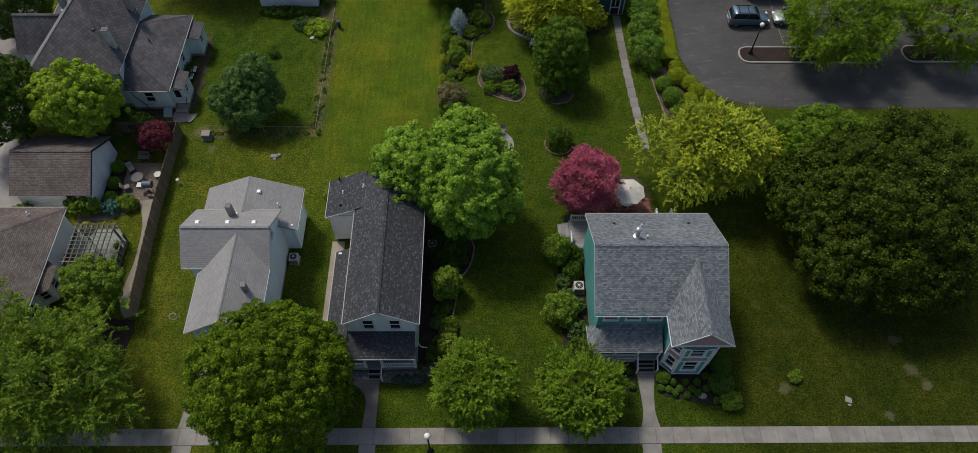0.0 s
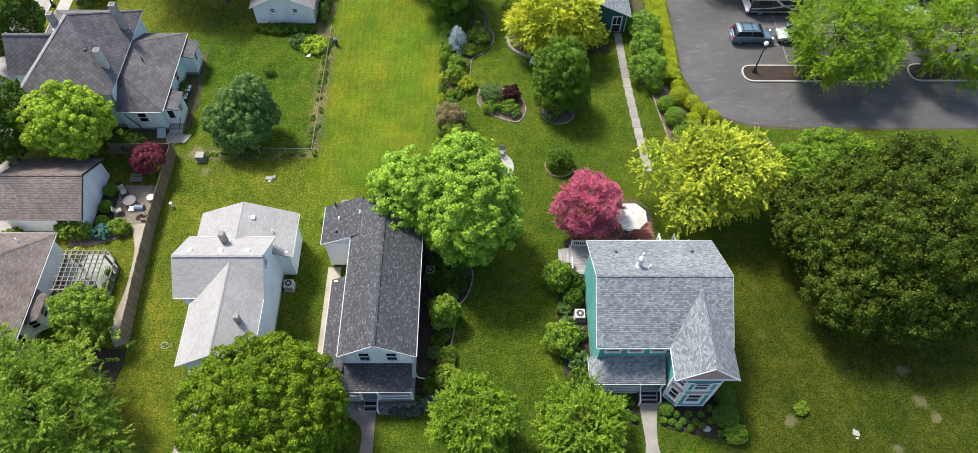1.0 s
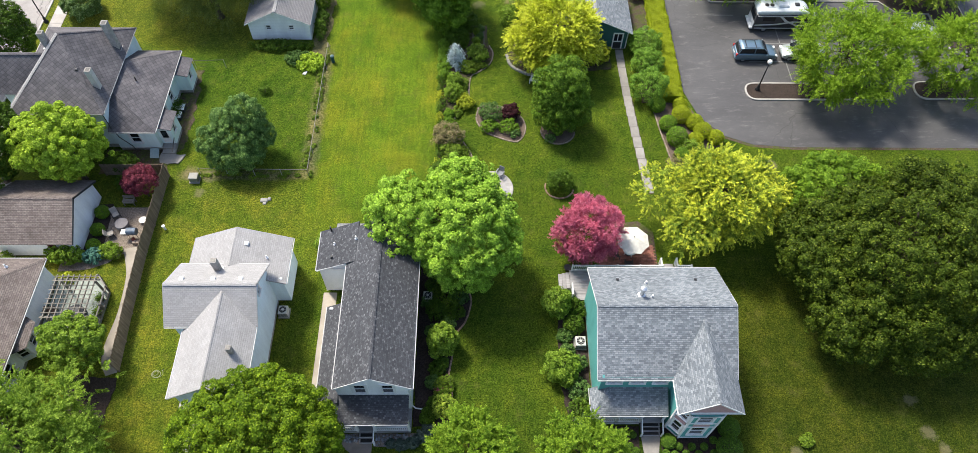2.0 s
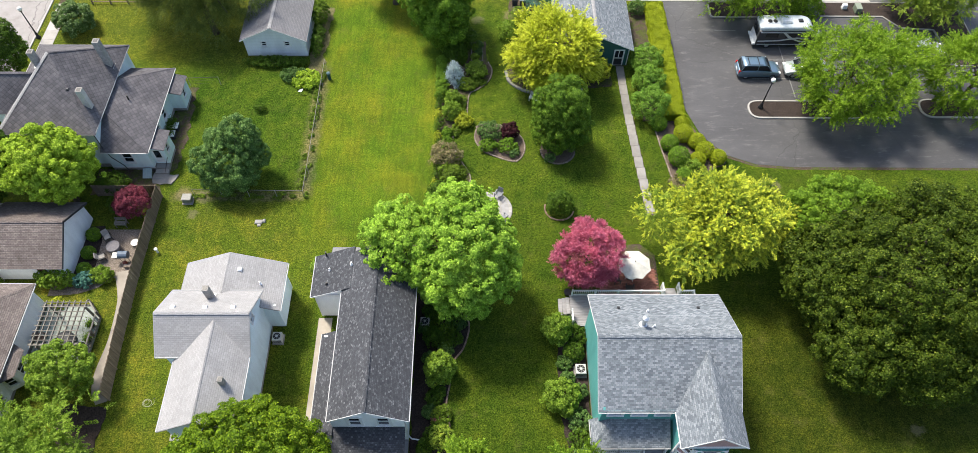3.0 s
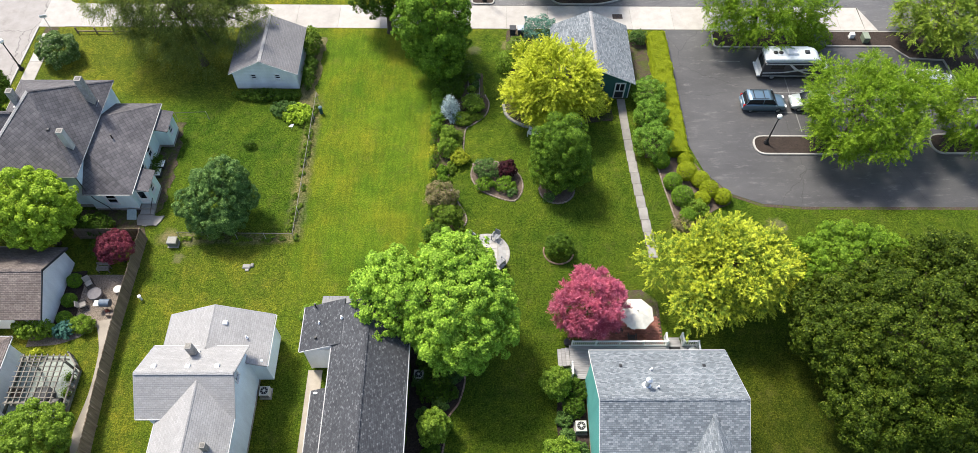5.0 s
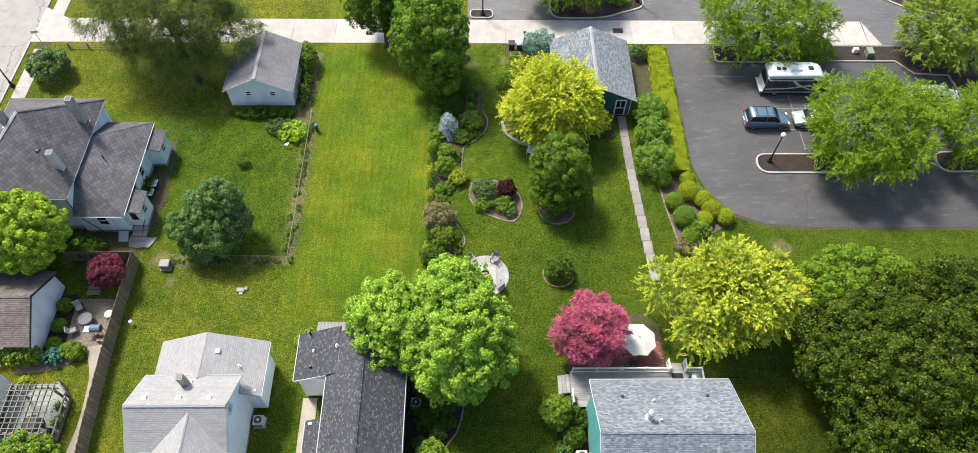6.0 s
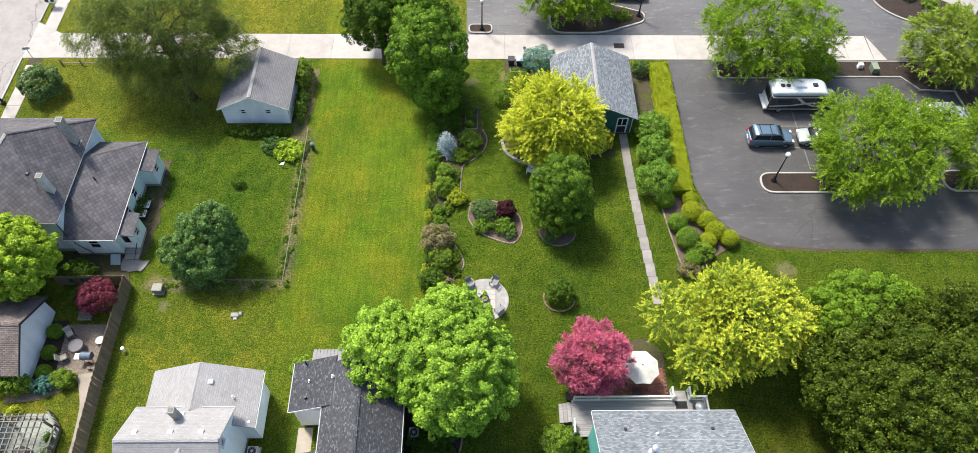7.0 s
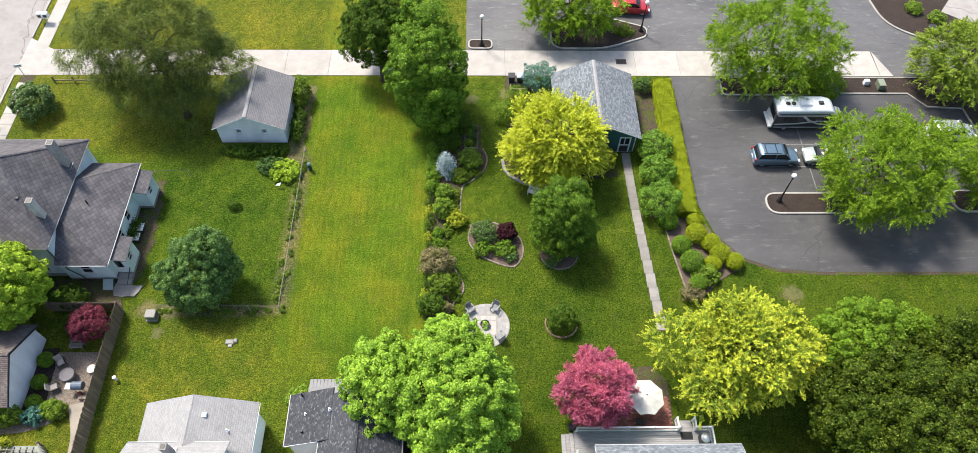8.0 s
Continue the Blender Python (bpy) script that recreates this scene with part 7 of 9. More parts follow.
# border along the mown lot
for i, (x, y, r, h, m, t) in enumerate([
        (0.7, 60.6, 1.0, 0.7, F_FRESH, "spreading green perennials in the border"), (-0.4, 58.9, 0.8, 0.45, F_WEED, "pale low perennials in the border"),
        (-1.6, 56.6, 0.75, 0.8, F_FRESH, "leafy green perennials in the border"), (-1.7, 55.0, 0.85, 0.9, F_FRESH, "tall leafy green perennials in the border"),
        (-0.6, 54.0, 0.75, 0.55, F_YELLOW, "yellow-green perennial clump in the border"), (-2.1, 52.6, 0.45, 0.4, F_BOX, "small round clipped boxwood shrub"), (-2.1, 51.5, 0.45, 0.4, F_BOX, "small round clipped boxwood shrub"),
        (-2.2, 50.4, 0.45, 0.4, F_BOX, "small round clipped boxwood shrub"), (-2.2, 49.2, 1.35, 1.2, F_BRONZE, "loose bronze-twigged shrub in the border"), (-1.6, 47.2, 1.0, 0.9, F_WEED, "loose pale shrub in the border"),
        (-2.4, 45.4, 1.0, 0.9, F_FOREST, "dark green shrub at the border's end"), (-1.3, 45.2, 0.5, 0.5, F_BRONZE, "reddish perennial clump in the border"),
        (-0.6, 65.0, 1.3, 1.1, F_FOREST, "dark leafy shrub below the tall tree"), (-1.5, 62.8, 1.2, 1.0, F_FOREST, "dark leafy shrub below the tall tree")]):
    shrub("perennials" if h < 1 else "shrub", (x, y), (r, r * 0.9, h), m, t, int(1500 + 1500 * r), 0.15, seed=120 + i, clumps=14)
for i, (y, r) in enumerate(((62.0, 0.55), (61.0, 0.6), (59.9, 0.6), (58.7, 0.65), (57.6, 0.6))):
    shrub("perennials", (-2.75 + 0.15 * math.sin(y * 3), y), (r, r * 0.95, 0.55), F_BOX, "dense green perennials at the lawn's edge", 1500, 0.13, seed=320 + i, clumps=10, group="border perennials")
for i in range(14):
    shrub("edging_plant", (-2.95 + 0.1 * math.sin(i * 2.0), 57.8 - i * 0.95), (0.32, 0.5, 0.42), F_FOREST if i % 3 else F_YELLOW, "low dark edging plant along the lawn" if i % 3 else "low yellow-green edging plant along the lawn", 420, 0.11, seed=140 + i, clumps=7, group="row of edging plants")
# island bed
shrub("shrub", (2.0, 52.4), (1.1, 1.0, 0.8), F_SHADE, "dark green mounded perennials in the island bed", 3400, 0.13, seed=160)
shrub("shrub", (1.8, 50.95), (0.75, 0.6, 0.5), F_BOX, "green perennials in the island bed", 1800, 0.13, seed=161)
shrub("shrub", (3.9, 52.4), (0.72, 0.72, 0.85), F_DARKRED, "dark purple-leaved shrub in the island bed", 3400, 0.14, seed=162)
shrub("shrub", (3.6, 50.9), (0.9, 0.7, 0.5), F_BOX, "mixed green perennials in the island bed", 1900, 0.13, seed=163)
shrub("shrub", (4.2, 50.2), (0.5, 0.4, 0.35), F_GREY, "silvery perennials in the island bed", 900, 0.11, seed=164)
shrub("shrub", (7.6, 49.6), (0.5, 0.4, 0.35), F_GREY, "silvery perennials under the evergreen", 900, 0.11, seed=165)
shrub("shrub", (13.0, 60.4), (1.2, 1.2, 1.0), F_YELLOW, "golden yellow shrub with bronze tips below the garage wall", 4200, 0.15, seed=166)
shrub("shrub", (5.4, 68.5), (1.3, 1.2, 0.8), F_FRESH, "feathery green perennials behind the yellow tree", 3600, 0.13, 0.25, seed=167)
shrub("shrub", (3.9, 66.4), (0.9, 1.2, 0.8), F_FRESH, "green perennials behind the yellow tree", 2400, 0.13, seed=168)
shrub("small_flowers", (-1.0, 58.9), (0.6, 0.4, 0.35), F_BLUE, "white-blue flower clump beside the spruce", 900, 0.1, seed=169)
# shaded bed beside the white house
for i, (x, y, r, h) in enumerate([(-1.7, 32.8, 1.2, 0.8), (-2.6, 31.3, 0.8, 0.6), (-2.4, 26.4, 0.6, 0.4), (-1.9, 24.9, 0.7, 0.5), (-2.3, 23.6, 0.7, 0.55), (-3.0, 22.6, 0.55, 0.4)]):
    shrub("perennials", (x, y), (r, r, h), F_FOREST if i % 3 else F_WEED, "shaded green perennials beside the white house", int(1200 + 900 * r), 0.14, seed=180 + i)
for i, (x, y, r, h) in enumerate([(-1.2, 33.9, 0.75, 0.5), (-0.75, 32.6, 0.7, 0.45), (-1.1, 31.2, 0.7, 0.5), (-1.7, 30.3, 0.6, 0.4), (-2.7, 33.6, 0.8, 0.55), (-3.2, 32.2, 0.6, 0.4), (-2.0, 34.9, 0.7, 0.5), (-2.9, 29.6, 0.5, 0.35), (-2.1, 26.9, 0.5, 0.35), (-2.7, 25.3, 0.55, 0.4)]):
    shrub("groundcover", (x, y), (r, r * 0.9, h), F_SHADE if i % 2 else F_FOREST, "dark leafy groundcover in the shaded bed", int(1300 + 900 * r), 0.13, seed=430 + i, group="shaded groundcover")
for i, (x, y, r, h) in enumerate([(7.7, 29.2, 0.6, 0.4), (7.9, 28.0, 0.5, 0.3), (8.6, 26.9, 0.6, 0.45), (8.7, 22.3, 0.6, 0.5), (8.2, 32.3, 0.6, 0.5)]):
    shrub("groundcover", (x, y), (r, r * 0.9, h), F_SHADE, "dark leafy groundcover along the teal wall", int(1100 + 900 * r), 0.13, seed=445 + i, group="groundcover by the teal wall")
for i, (x, y, r, q) in enumerate([(0.9, 59.3, 0.7, 0.4), (-0.75, 56.6, 0.5, 0.9), (-0.75, 55.2, 0.45, 0.7), (-1.3, 53.0, 0.4, 0.7), (-1.75, 51.2, 0.35, 0.8), (-1.2, 49.4, 0.45, 0.8), (-0.6, 48.0, 0.45, 0.7), (-0.5, 46.6, 0.45, 0.6)]):
    shrub("groundcover", (x, y), (r, q, 0.2), F_WEED, "low green groundcover inside the stone edging", int(1000 + 900 * r), 0.12, seed=455 + i, group="border groundcover")
shrub("shrub", (-1.8, 23.3), (0.9, 0.8, 0.9), F_LIME, "yellow-green shrub at the end of the shaded bed", 2200, 0.15, seed=190)
shrub("shrub", (-11.9, 37.4), (1.0, 0.9, 1.1), F_FRESH, "leafy green shrub behind the white house", 2600, 0.18, seed=191)
# west side
shrub("shrub", (-41.6, 67.1), (1.85, 1.7, 1.55), F_BLOSSOM, "large rounded viburnum with pale blossom at the street corner", 12000, 0.18, seed=192, clumps=40, spread=0.28)
shrub("shrub", (-16.3, 59.5), (1.35, 1.15, 0.4), F_SPRING, "broad-leaved lime-green hosta patch by the garage", 3200, 0.2, 0.6, seed=193)
shrub("shrub", (-17.9, 60.2), (1.2, 0.9, 0.35), F_SHADE, "low green weeds beside the hosta patch", 2400, 0.16, seed=196)
shrub("shrub", (-19.8, 61.9), (3.2, 0.6, 0.45), F_FOREST, "dark weeds along the garage wall", 3200, 0.16, seed=194)
shrub("shrub", (-16.0, 68.6), (0.8, 1.6, 1.3), F_WEED, "weedy green shrub beside the garage", 3600, 0.16, seed=195)
shrub("shrub", (-15.9, 65.0), (0.6, 2.2, 0.7), F_FOREST, "dark weedy growth beside the garage", 2600, 0.15, seed=196)
shrub("shrub", (-20.4, 55.6), (0.5, 0.4, 0.35), F_FOREST, "small dark tuft on the yard lawn", 500, 0.13, seed=197)
for i, (x, y, r) in enumerate([(-32.2, 40.9, 0.62), (-32.1, 39.1, 0.6), (-32.0, 37.5, 0.6)]):
    shrub("round_shrub", (x, y), (r, r, r * 0.9), F_BOX, "clipped round green shrub beside the garage wall", 1800, 0.11, seed=200 + i, tight=True, group="round shrubs by the patio")
shrub("shrub", (-33.9, 36.4), (1.5, 0.8, 0.9), F_FRESH, "leafy green shrub before the garage door", 3600, 0.18, seed=204)
shrub("shrub", (-31.6, 36.5), (0.75, 0.65, 0.55), F_TEALBUSH, "blue-green hosta clump by the patio", 1400, 0.2, 0.6, seed=205)
shrub("shrub", (-30.4, 36.9), (0.95, 0.65, 0.55), F_FRESH, "arching green daylily clump by the patio", 2200, 0.3, 0.16, seed=206)
shrub("shrub", (-33.1, 34.3), (0.5, 0.5, 0.5), F_YELLOW, "small yellow-green shrub at the pergola", 900, 0.13, seed=207)
shrub("shrub", (-38.9, 35.9), (0.9, 0.6, 0.8), F_WEED, "leafy shrub between the garage and the house", 1500, 0.16, seed=208)
shrub("shrub", (-31.8, 46.2), (1.4, 0.9, 0.9), F_FOREST, "scraggly dark shrub below the blue house", 2600, 0.16, seed=209)
shrub("shrub", (-30.7, 43.9), (0.9, 0.8, 0.8), F_FOREST, "dark shrub at the fence corner", 1800, 0.14, seed=210)
shrub("shrub", (52.0, 80.6), (0.9, 0.8, 0.6), F_FRESH, "low green shrub in the far bed", 1400, 0.16, seed=211)
shrub("shrub", (50.0, 82.2), (0.8, 0.8, 0.6), F_FRESH, "low green shrub in the far bed", 1400, 0.16, seed=212)
shrub("shrub", (17.2, 78.6), (1.2, 0.7, 0.35), F_WEED, "green groundcover in the curved island", 1500, 0.14, seed=213)
rw = random.Random(8)
for i in range(18):
    k = rw.uniform(0.5, 1.5)
    shrub("weeds", (-14.9 + rw.uniform(-0.5, 0.25), 45.8 + i * 0.85 + rw.uniform(-0.5, 0.5)), (0.22 * k, 0.4 * k, 0.1 * k), F_WEED, "weeds grown into the wire fence", int(260 * k) + 80, 0.12, seed=220 + i, clumps=6, group="fence weeds")
for i in range(12):
    k = rw.uniform(0.5, 1.4)
    shrub("weeds", (-15.6 - i * 0.9 + rw.uniform(-0.4, 0.4), 45.25 + rw.uniform(-0.2, 0.3)), (0.4 * k, 0.22 * k, 0.1 * k), F_WEED, "weeds grown into the wire fence", int(260 * k) + 80, 0.12, seed=240 + i, clumps=6, group="fence weeds")


# ---- edging stones ----
def edging(name, path, material, label, step=0.26, w=0.13, h=0.1):
    """Stones set end to end along a bed."""
    rng = random.Random(len(path))
    ob = thing(name, (path[0][0], path[0][1], 0), label, "edging")
    path = [Vector(p) for p in path]
    shapes = [Form().chamfer(-step * 0.46 * k, -w * 0.5, -0.03, step * 0.46 * k, w * 0.5, h * k, 0.03).mesh("edging_stone", material) for k in (0.9, 1.0, 1.08)]
    carry = 0.0
    for a, b in zip(path, path[1:]):
        d = b - a
        L = d.length
        s = carry
        while s < L:
            q = a + d * (s / L)
            st = new("edging_stone", rng.choice(shapes))
            hang(st, ob)
            st.matrix_basis = pose(q.x, q.y, 0.0, 0, 0, math.degrees(math.atan2(d.y, d.x)) + rng.uniform(-8, 8))
            s += step
        carry = s - L
    return ob


STONE = concrete("edging_stone", (0.17, 0.135, 0.105), (0.29, 0.24, 0.195), 0.25)
BRICK = concrete("brick_edging", (0.2, 0.13, 0.095), (0.32, 0.22, 0.165), 0.25)
edging("bed_edging", GARDEN_EDGE, STONE, "curving stone edging of the border bed")
edging("bed_edging", HOUSE_EDGE, BRICK, "curving brick edging of the shaded bed")
edging("bed_edging", HEART + HEART[:1], STONE, "stone edging round the island bed", 0.3)
edging("bed_edging", [(8.4 + 1.62 * math.cos(a * 0.2618), 50.7 + 1.62 * math.sin(a * 0.2618)) for a in range(12, 25)], STONE, "stone edging of the evergreen bed", 0.3)
edging("bed_edging", curve_pts([(3.7, 60.9), (4.0, 59.6), (4.9, 58.7), (6.2, 58.1), (8.5, 57.9), (10.4, 58.2), (11.4, 58.5)], 5), KERB, "pale rough stones round the raised bed", 0.34, 0.28, 0.2)
edging("bed_edging", curve_pts([(18.0, 53.6), (18.3, 51.0), (18.6, 49.0), (19.0, 47.0), (20.2, 46.4)], 5), STONE, "stone edging of the corner bed", 0.3)
edging("bed_edging", [(8.15 + 1.3 * math.cos(a * 0.2618), 44.0 + 1.25 * math.sin(a * 0.2618)) for a in range(11, 24)], BRICK, "brick ring round the clipped shrub", 0.26)


# ---- fire pit terrace ----
def fire_terrace():
    c = (1.97, 43.85)
    ob = thing("fire_pit_terrace", (c[0], c[1], 0), "round pale paver terrace with square centre", "terrace")
    part("disc", Form().lathe([(1.98, 0.0), (1.98, 0.04), (1.95, 0.06)], 48, c), SLAB, ob)
    pav = concrete("pale_paver", (0.24, 0.235, 0.228), (0.33, 0.324, 0.315), 0.1)
    mid = concrete("centre_stone", (0.3, 0.285, 0.26), (0.4, 0.38, 0.35), 0.1)
    for ring, (r0, r1, n) in enumerate(((1.68, 1.93, 40), (1.36, 1.66, 32), (1.04, 1.34, 26))):
        for i in range(n):
            a0, a1 = (i + 0.04) * math.tau / n, (i + 0.96) * math.tau / n
            m = (a0 + a1) / 2
            q = [(c[0] + r * math.cos(a), c[1] + r * math.sin(a)) for r, a in ((r0, a0), (r1, a0), (r1, m), (r1, a1), (r0, a1))]
            if ring and max(abs(q[0][0] - c[0]), abs(q[0][1] - c[1])) < 0.92:
                continue
            part("paver", Form().prism(q, 0.05, 0.075 - (0.008 if ring else 0)), KERB if ring == 0 else pav, ob)
    for i in range(4):
        for j in range(4):
            x, y = c[0] - 0.82 + i * 0.42, c[1] - 0.85 + j * 0.43
            part("centre_paver", Form().chamfer(x, y, 0.05, x + 0.41, y + 0.42, 0.085, 0.01), mid, ob)
    bowl = thing("fire_bowl", (c[0] - 0.05, c[1], 0.085), "black steel fire bowl with ashes", "fire pit")
    x, y = c[0] - 0.05, c[1]
    part("bowl", Form().lathe([(0.2, 0.085), (0.3, 0.12), (0.36, 0.34), (0.38, 0.36), (0.33, 0.36), (0.27, 0.2)], 20, (x, y)), BLACK, bowl, smooth=True)
    part("ashes", Form().lathe([(0.29, 0.19), (0.29, 0.22), (0.1, 0.25)], 12, (x, y)), GRAVEL, bowl)
    part("log", Form().tube([(x - 0.15, y - 0.05, 0.27), (x + 0.15, y + 0.08, 0.28)], [0.04, 0.04], 8), PALE_WOOD, bowl)
    return ob


fire_terrace()


def garden_chair(material, label, group):
    """An armchair of slats: seat, back, arms and legs, facing -y."""
    ob = thing("garden_chair", (0, 0, 0), label, "chair", group)
    for i in range(4):
        part("seat_slat", Form().box(-0.25, -0.25 + i * 0.125, 0.38, 0.25, -0.14 + i * 0.125, 0.41), material, ob)
    for i in range(4):
        x = -0.24 + i * 0.125
        part("back_slat", Form().slab([(x, 0.24, 0.4), (x + 0.11, 0.24, 0.4), (x + 0.11, 0.36, 0.95), (x, 0.36, 0.95)], 0.03), material, ob)
    for s in (-1, 1):
        part("armrest", Form().chamfer(min(s * 0.26, s * 0.36), -0.3, 0.58, max(s * 0.26, s * 0.36), 0.26, 0.61, 0.01), material, ob)
        for y in (-0.27, 0.22):
            part("leg", Form().box(s * 0.29 - 0.03, y - 0.03, 0, s * 0.29 + 0.03, y + 0.03, 0.58), material, ob)
    return ob


CHAIR_GREY = plain("grey_chair_paint", (0.2, 0.205, 0.215), 0.6)
ch = garden_chair(CHAIR_GREY, "grey slatted armchair on the round terrace", "chairs round the fire pit")
ch.matrix_basis = pose(0.72, 45.15, 0.075, 0, 0, 40)
for x, y, a in ((2.75, 45.3, -30), (3.15, 42.75, -140), (0.85, 42.5, 130)):
    copy_thing(ch, pose(x, y, 0.075, 0, 0, a))


# ---- vehicles ----
def loft(sections, material, name, parent, label="", smooth=True):
    """A skin over cross sections (each a ring of points)."""
    n = len(sections[0])
    f = Form()
    v = [p for s in sections for p in s]
    faces = [(i * n + k, i * n + (k + 1) % n, (i + 1) * n + (k + 1) % n, (i + 1) * n + k) for i in range(len(sections) - 1) for k in range(n)]
    faces += [tuple(range(n))[::-1], tuple(range((len(sections) - 1) * n, len(sections) * n))]
    f.add(v, faces)
    return part(name, f, material, parent, label, smooth)


def ring(x, w, z0, z1, r=0.12):
    """A rounded rectangle across the car at x."""
    pts = []
    for cy, cz, a0 in ((w - r, z0 + r, -90), (w - r, z1 - r, 0), (-w + r, z1 - r, 90), (-w + r, z0 + r, 180)):
        for k in range(4):
            a = radians(a0 + k * 30)
            pts.append((x, cy + r * math.cos(a), cz + r * math.sin(a)))
    return pts


def wheel(parent, x, y, r=0.33, w=0.22):
    f = Form()
    prof = [(r * 0.6, -w / 2), (r * 0.95, -w / 2), (r, -w / 4), (r, w / 4), (r * 0.95, w / 2), (r * 0.6, w / 2)]
    sides = 18
    v = [(x + q * math.cos(k * math.tau / sides), y + d, r + q * math.sin(k * math.tau / sides)) for q, d in prof for k in range(sides)]
    faces = [(i * sides + k, i * sides + (k + 1) % sides, (i + 1) * sides + (k + 1) % sides, (i + 1) * sides + k) for i in range(len(prof) - 1) for k in range(sides)]
    wh = part("wheel", f.add(v, faces), DARK_GREY, parent)
    g = Form()
    for d in (-w / 2 + 0.02, w / 2 - 0.02):
        v = [(x + r * 0.6 * math.cos(k * math.tau / sides), y + d, r + r * 0.6 * math.sin(k * math.tau / sides)) for k in range(sides)]
        g.add(v, [tuple(range(sides))])
    part("rim", g, STEEL, wh)


def car_paint(name, color, metal=0.5):
    m = Mat(name, 0.28, metal, 0.5)
    m.color(m.ramp(m.noise(3, 4), [(0.3, tuple(c * 0.9 for c in color)), (0.7, color)]))
    m.b.inputs["Coat Weight"].default_value = 0.6
    return m.m


def car(paint, label, length=4.6, width=0.9, hood=0.98, top=1.65, back=True, rack=True):
    """A car along +x (its nose), with glass, lamps and wheels."""
    ob = thing("car", (0, 0, 0), label, "car")
    L = length / 2
    body = [ring(-L, width * 0.86, 0.42, 0.85), ring(-L + 0.08, width * 0.96, 0.3, 1.0), ring(-L + 0.6, width, 0.25, 1.05), ring(0.4, width, 0.25, 1.02), ring(L - 1.25, width, 0.25, hood), ring(L - 0.4, width * 0.95, 0.27, hood - 0.14), ring(L - 0.05, width * 0.8, 0.35, hood - 0.3)]
    loft(body, paint, "body", ob)
    tail = -L + (0.12 if back else 0.9)
    cab = [ring(tail, width * 0.86, 0.9, 1.08, 0.06), ring(tail + 0.25, width * 0.82, 0.9, top - 0.08, 0.14), ring(tail + 0.7, width * 0.8, 0.9, top, 0.14), ring(0.2, width * 0.8, 0.9, top, 0.14), ring(0.75, width * 0.82, 0.9, top - 0.12, 0.12), ring(L - 1.05, width * 0.88, 0.9, hood + 0.02, 0.04)]
    loft(cab, GLASS, "glasshouse", ob, "dark window glass")
    roof_s = [ring(tail + 0.2, width * 0.74, top - 0.09, top - 0.01, 0.03), ring(tail + 0.7, width * 0.78, top - 0.06, top + 0.025, 0.03), ring(0.15, width * 0.78, top - 0.06, top + 0.025, 0.03), ring(0.5, width * 0.74, top - 0.1, top - 0.03, 0.03)]
    loft(roof_s, paint, "roof", ob)
    for s in (-1, 1):
        for xp, xt in ((L - 1.1, 0.6), (tail + 0.05, tail + 0.3)):
            part("pillar", Form().tube([(xp, s * width * 0.88, hood), (xt, s * width * 0.79, top - 0.03)], [0.04, 0.04], 6), paint, ob)
        part("pillar", Form().tube([(-0.35, s * width * 0.9, hood), (-0.35, s * width * 0.8, top - 0.02)], [0.045, 0.04], 6), paint, ob)
        part("mirror", Form().chamfer(L - 1.35, s * (width + 0.1) - 0.08, 1.0, L - 1.2, s * (width + 0.1) + 0.08, 1.14, 0.03), paint, ob)
        part("headlight", Form().chamfer(L - 0.35, s * width * 0.68 - 0.16, hood - 0.36, L - 0.06, s * width * 0.68 + 0.16, hood - 0.2, 0.05), WHITE_METAL, ob)
        part("tail_light", Form().chamfer(-L - 0.01, s * width * 0.82 - 0.09, 0.75, -L + 0.25, s * width * 0.82 + 0.09, 1.05, 0.03), RED_LENS, ob, "red tail light")
        if rack:
            part("roof_rail", Form().tube([(tail + 0.5, s * width * 0.66, top + 0.06), (0.1, s * width * 0.66, top + 0.06)], [0.025, 0.025], 6), BLACK, ob)
        for x in (-L + 0.85, L - 0.85):
            wheel(ob, x, s * (width - 0.12))
    if rack:
        for x in (tail + 0.8, -0.3):
            part("cross_bar", Form().box(x - 0.03, -width * 0.66, top + 0.06, x + 0.03, width * 0.66, top + 0.085), BLACK, ob)
    part("bumper", Form().chamfer(-L - 0.04, -width * 0.85, 0.4, -L + 0.1, width * 0.85, 0.62, 0.04), paint, ob)
    part("number_plate", Form().box(-L - 0.05, -0.25, 0.65, -L - 0.02, 0.25, 0.78), WHITE, ob)
    return ob


RED_LENS = plain("red_lens", (0.4, 0.02, 0.02), 0.2)
c1 = car(car_paint("dark_blue_paint", (0.13, 0.2, 0.26), 0.5), "dark slate-blue parked crossover with roof rails", 4.4)
c1.matrix_basis = pose(29.5, 61.0, 0.02, 0, 0, 0)
c2 = car(car_paint("silver_green_paint", (0.36, 0.4, 0.38), 0.5), "pale silver parked car half under a tree", 4.5, 0.88, 0.95, 1.5, False, False)
c2.matrix_basis = pose(34.4, 61.1, 0.02, 0, 0, 180)
c3 = car(car_paint("silver_paint", (0.5, 0.51, 0.53), 0.6), "silver parked car beside the mulched bed", 4.6, 0.9, 0.98, 1.55, True, False)
c3.matrix_basis = pose(47.4, 64.0, 0.02, 0, 0, 0)
c4 = car(car_paint("red_paint", (0.45, 0.015, 0.02), 0.2), "bright red parked car beyond the island", 4.3, 0.88, 0.95, 1.5, False, False)
c4.matrix_basis = pose(18.3, 82.2, 0.02, 0, 0, -4)


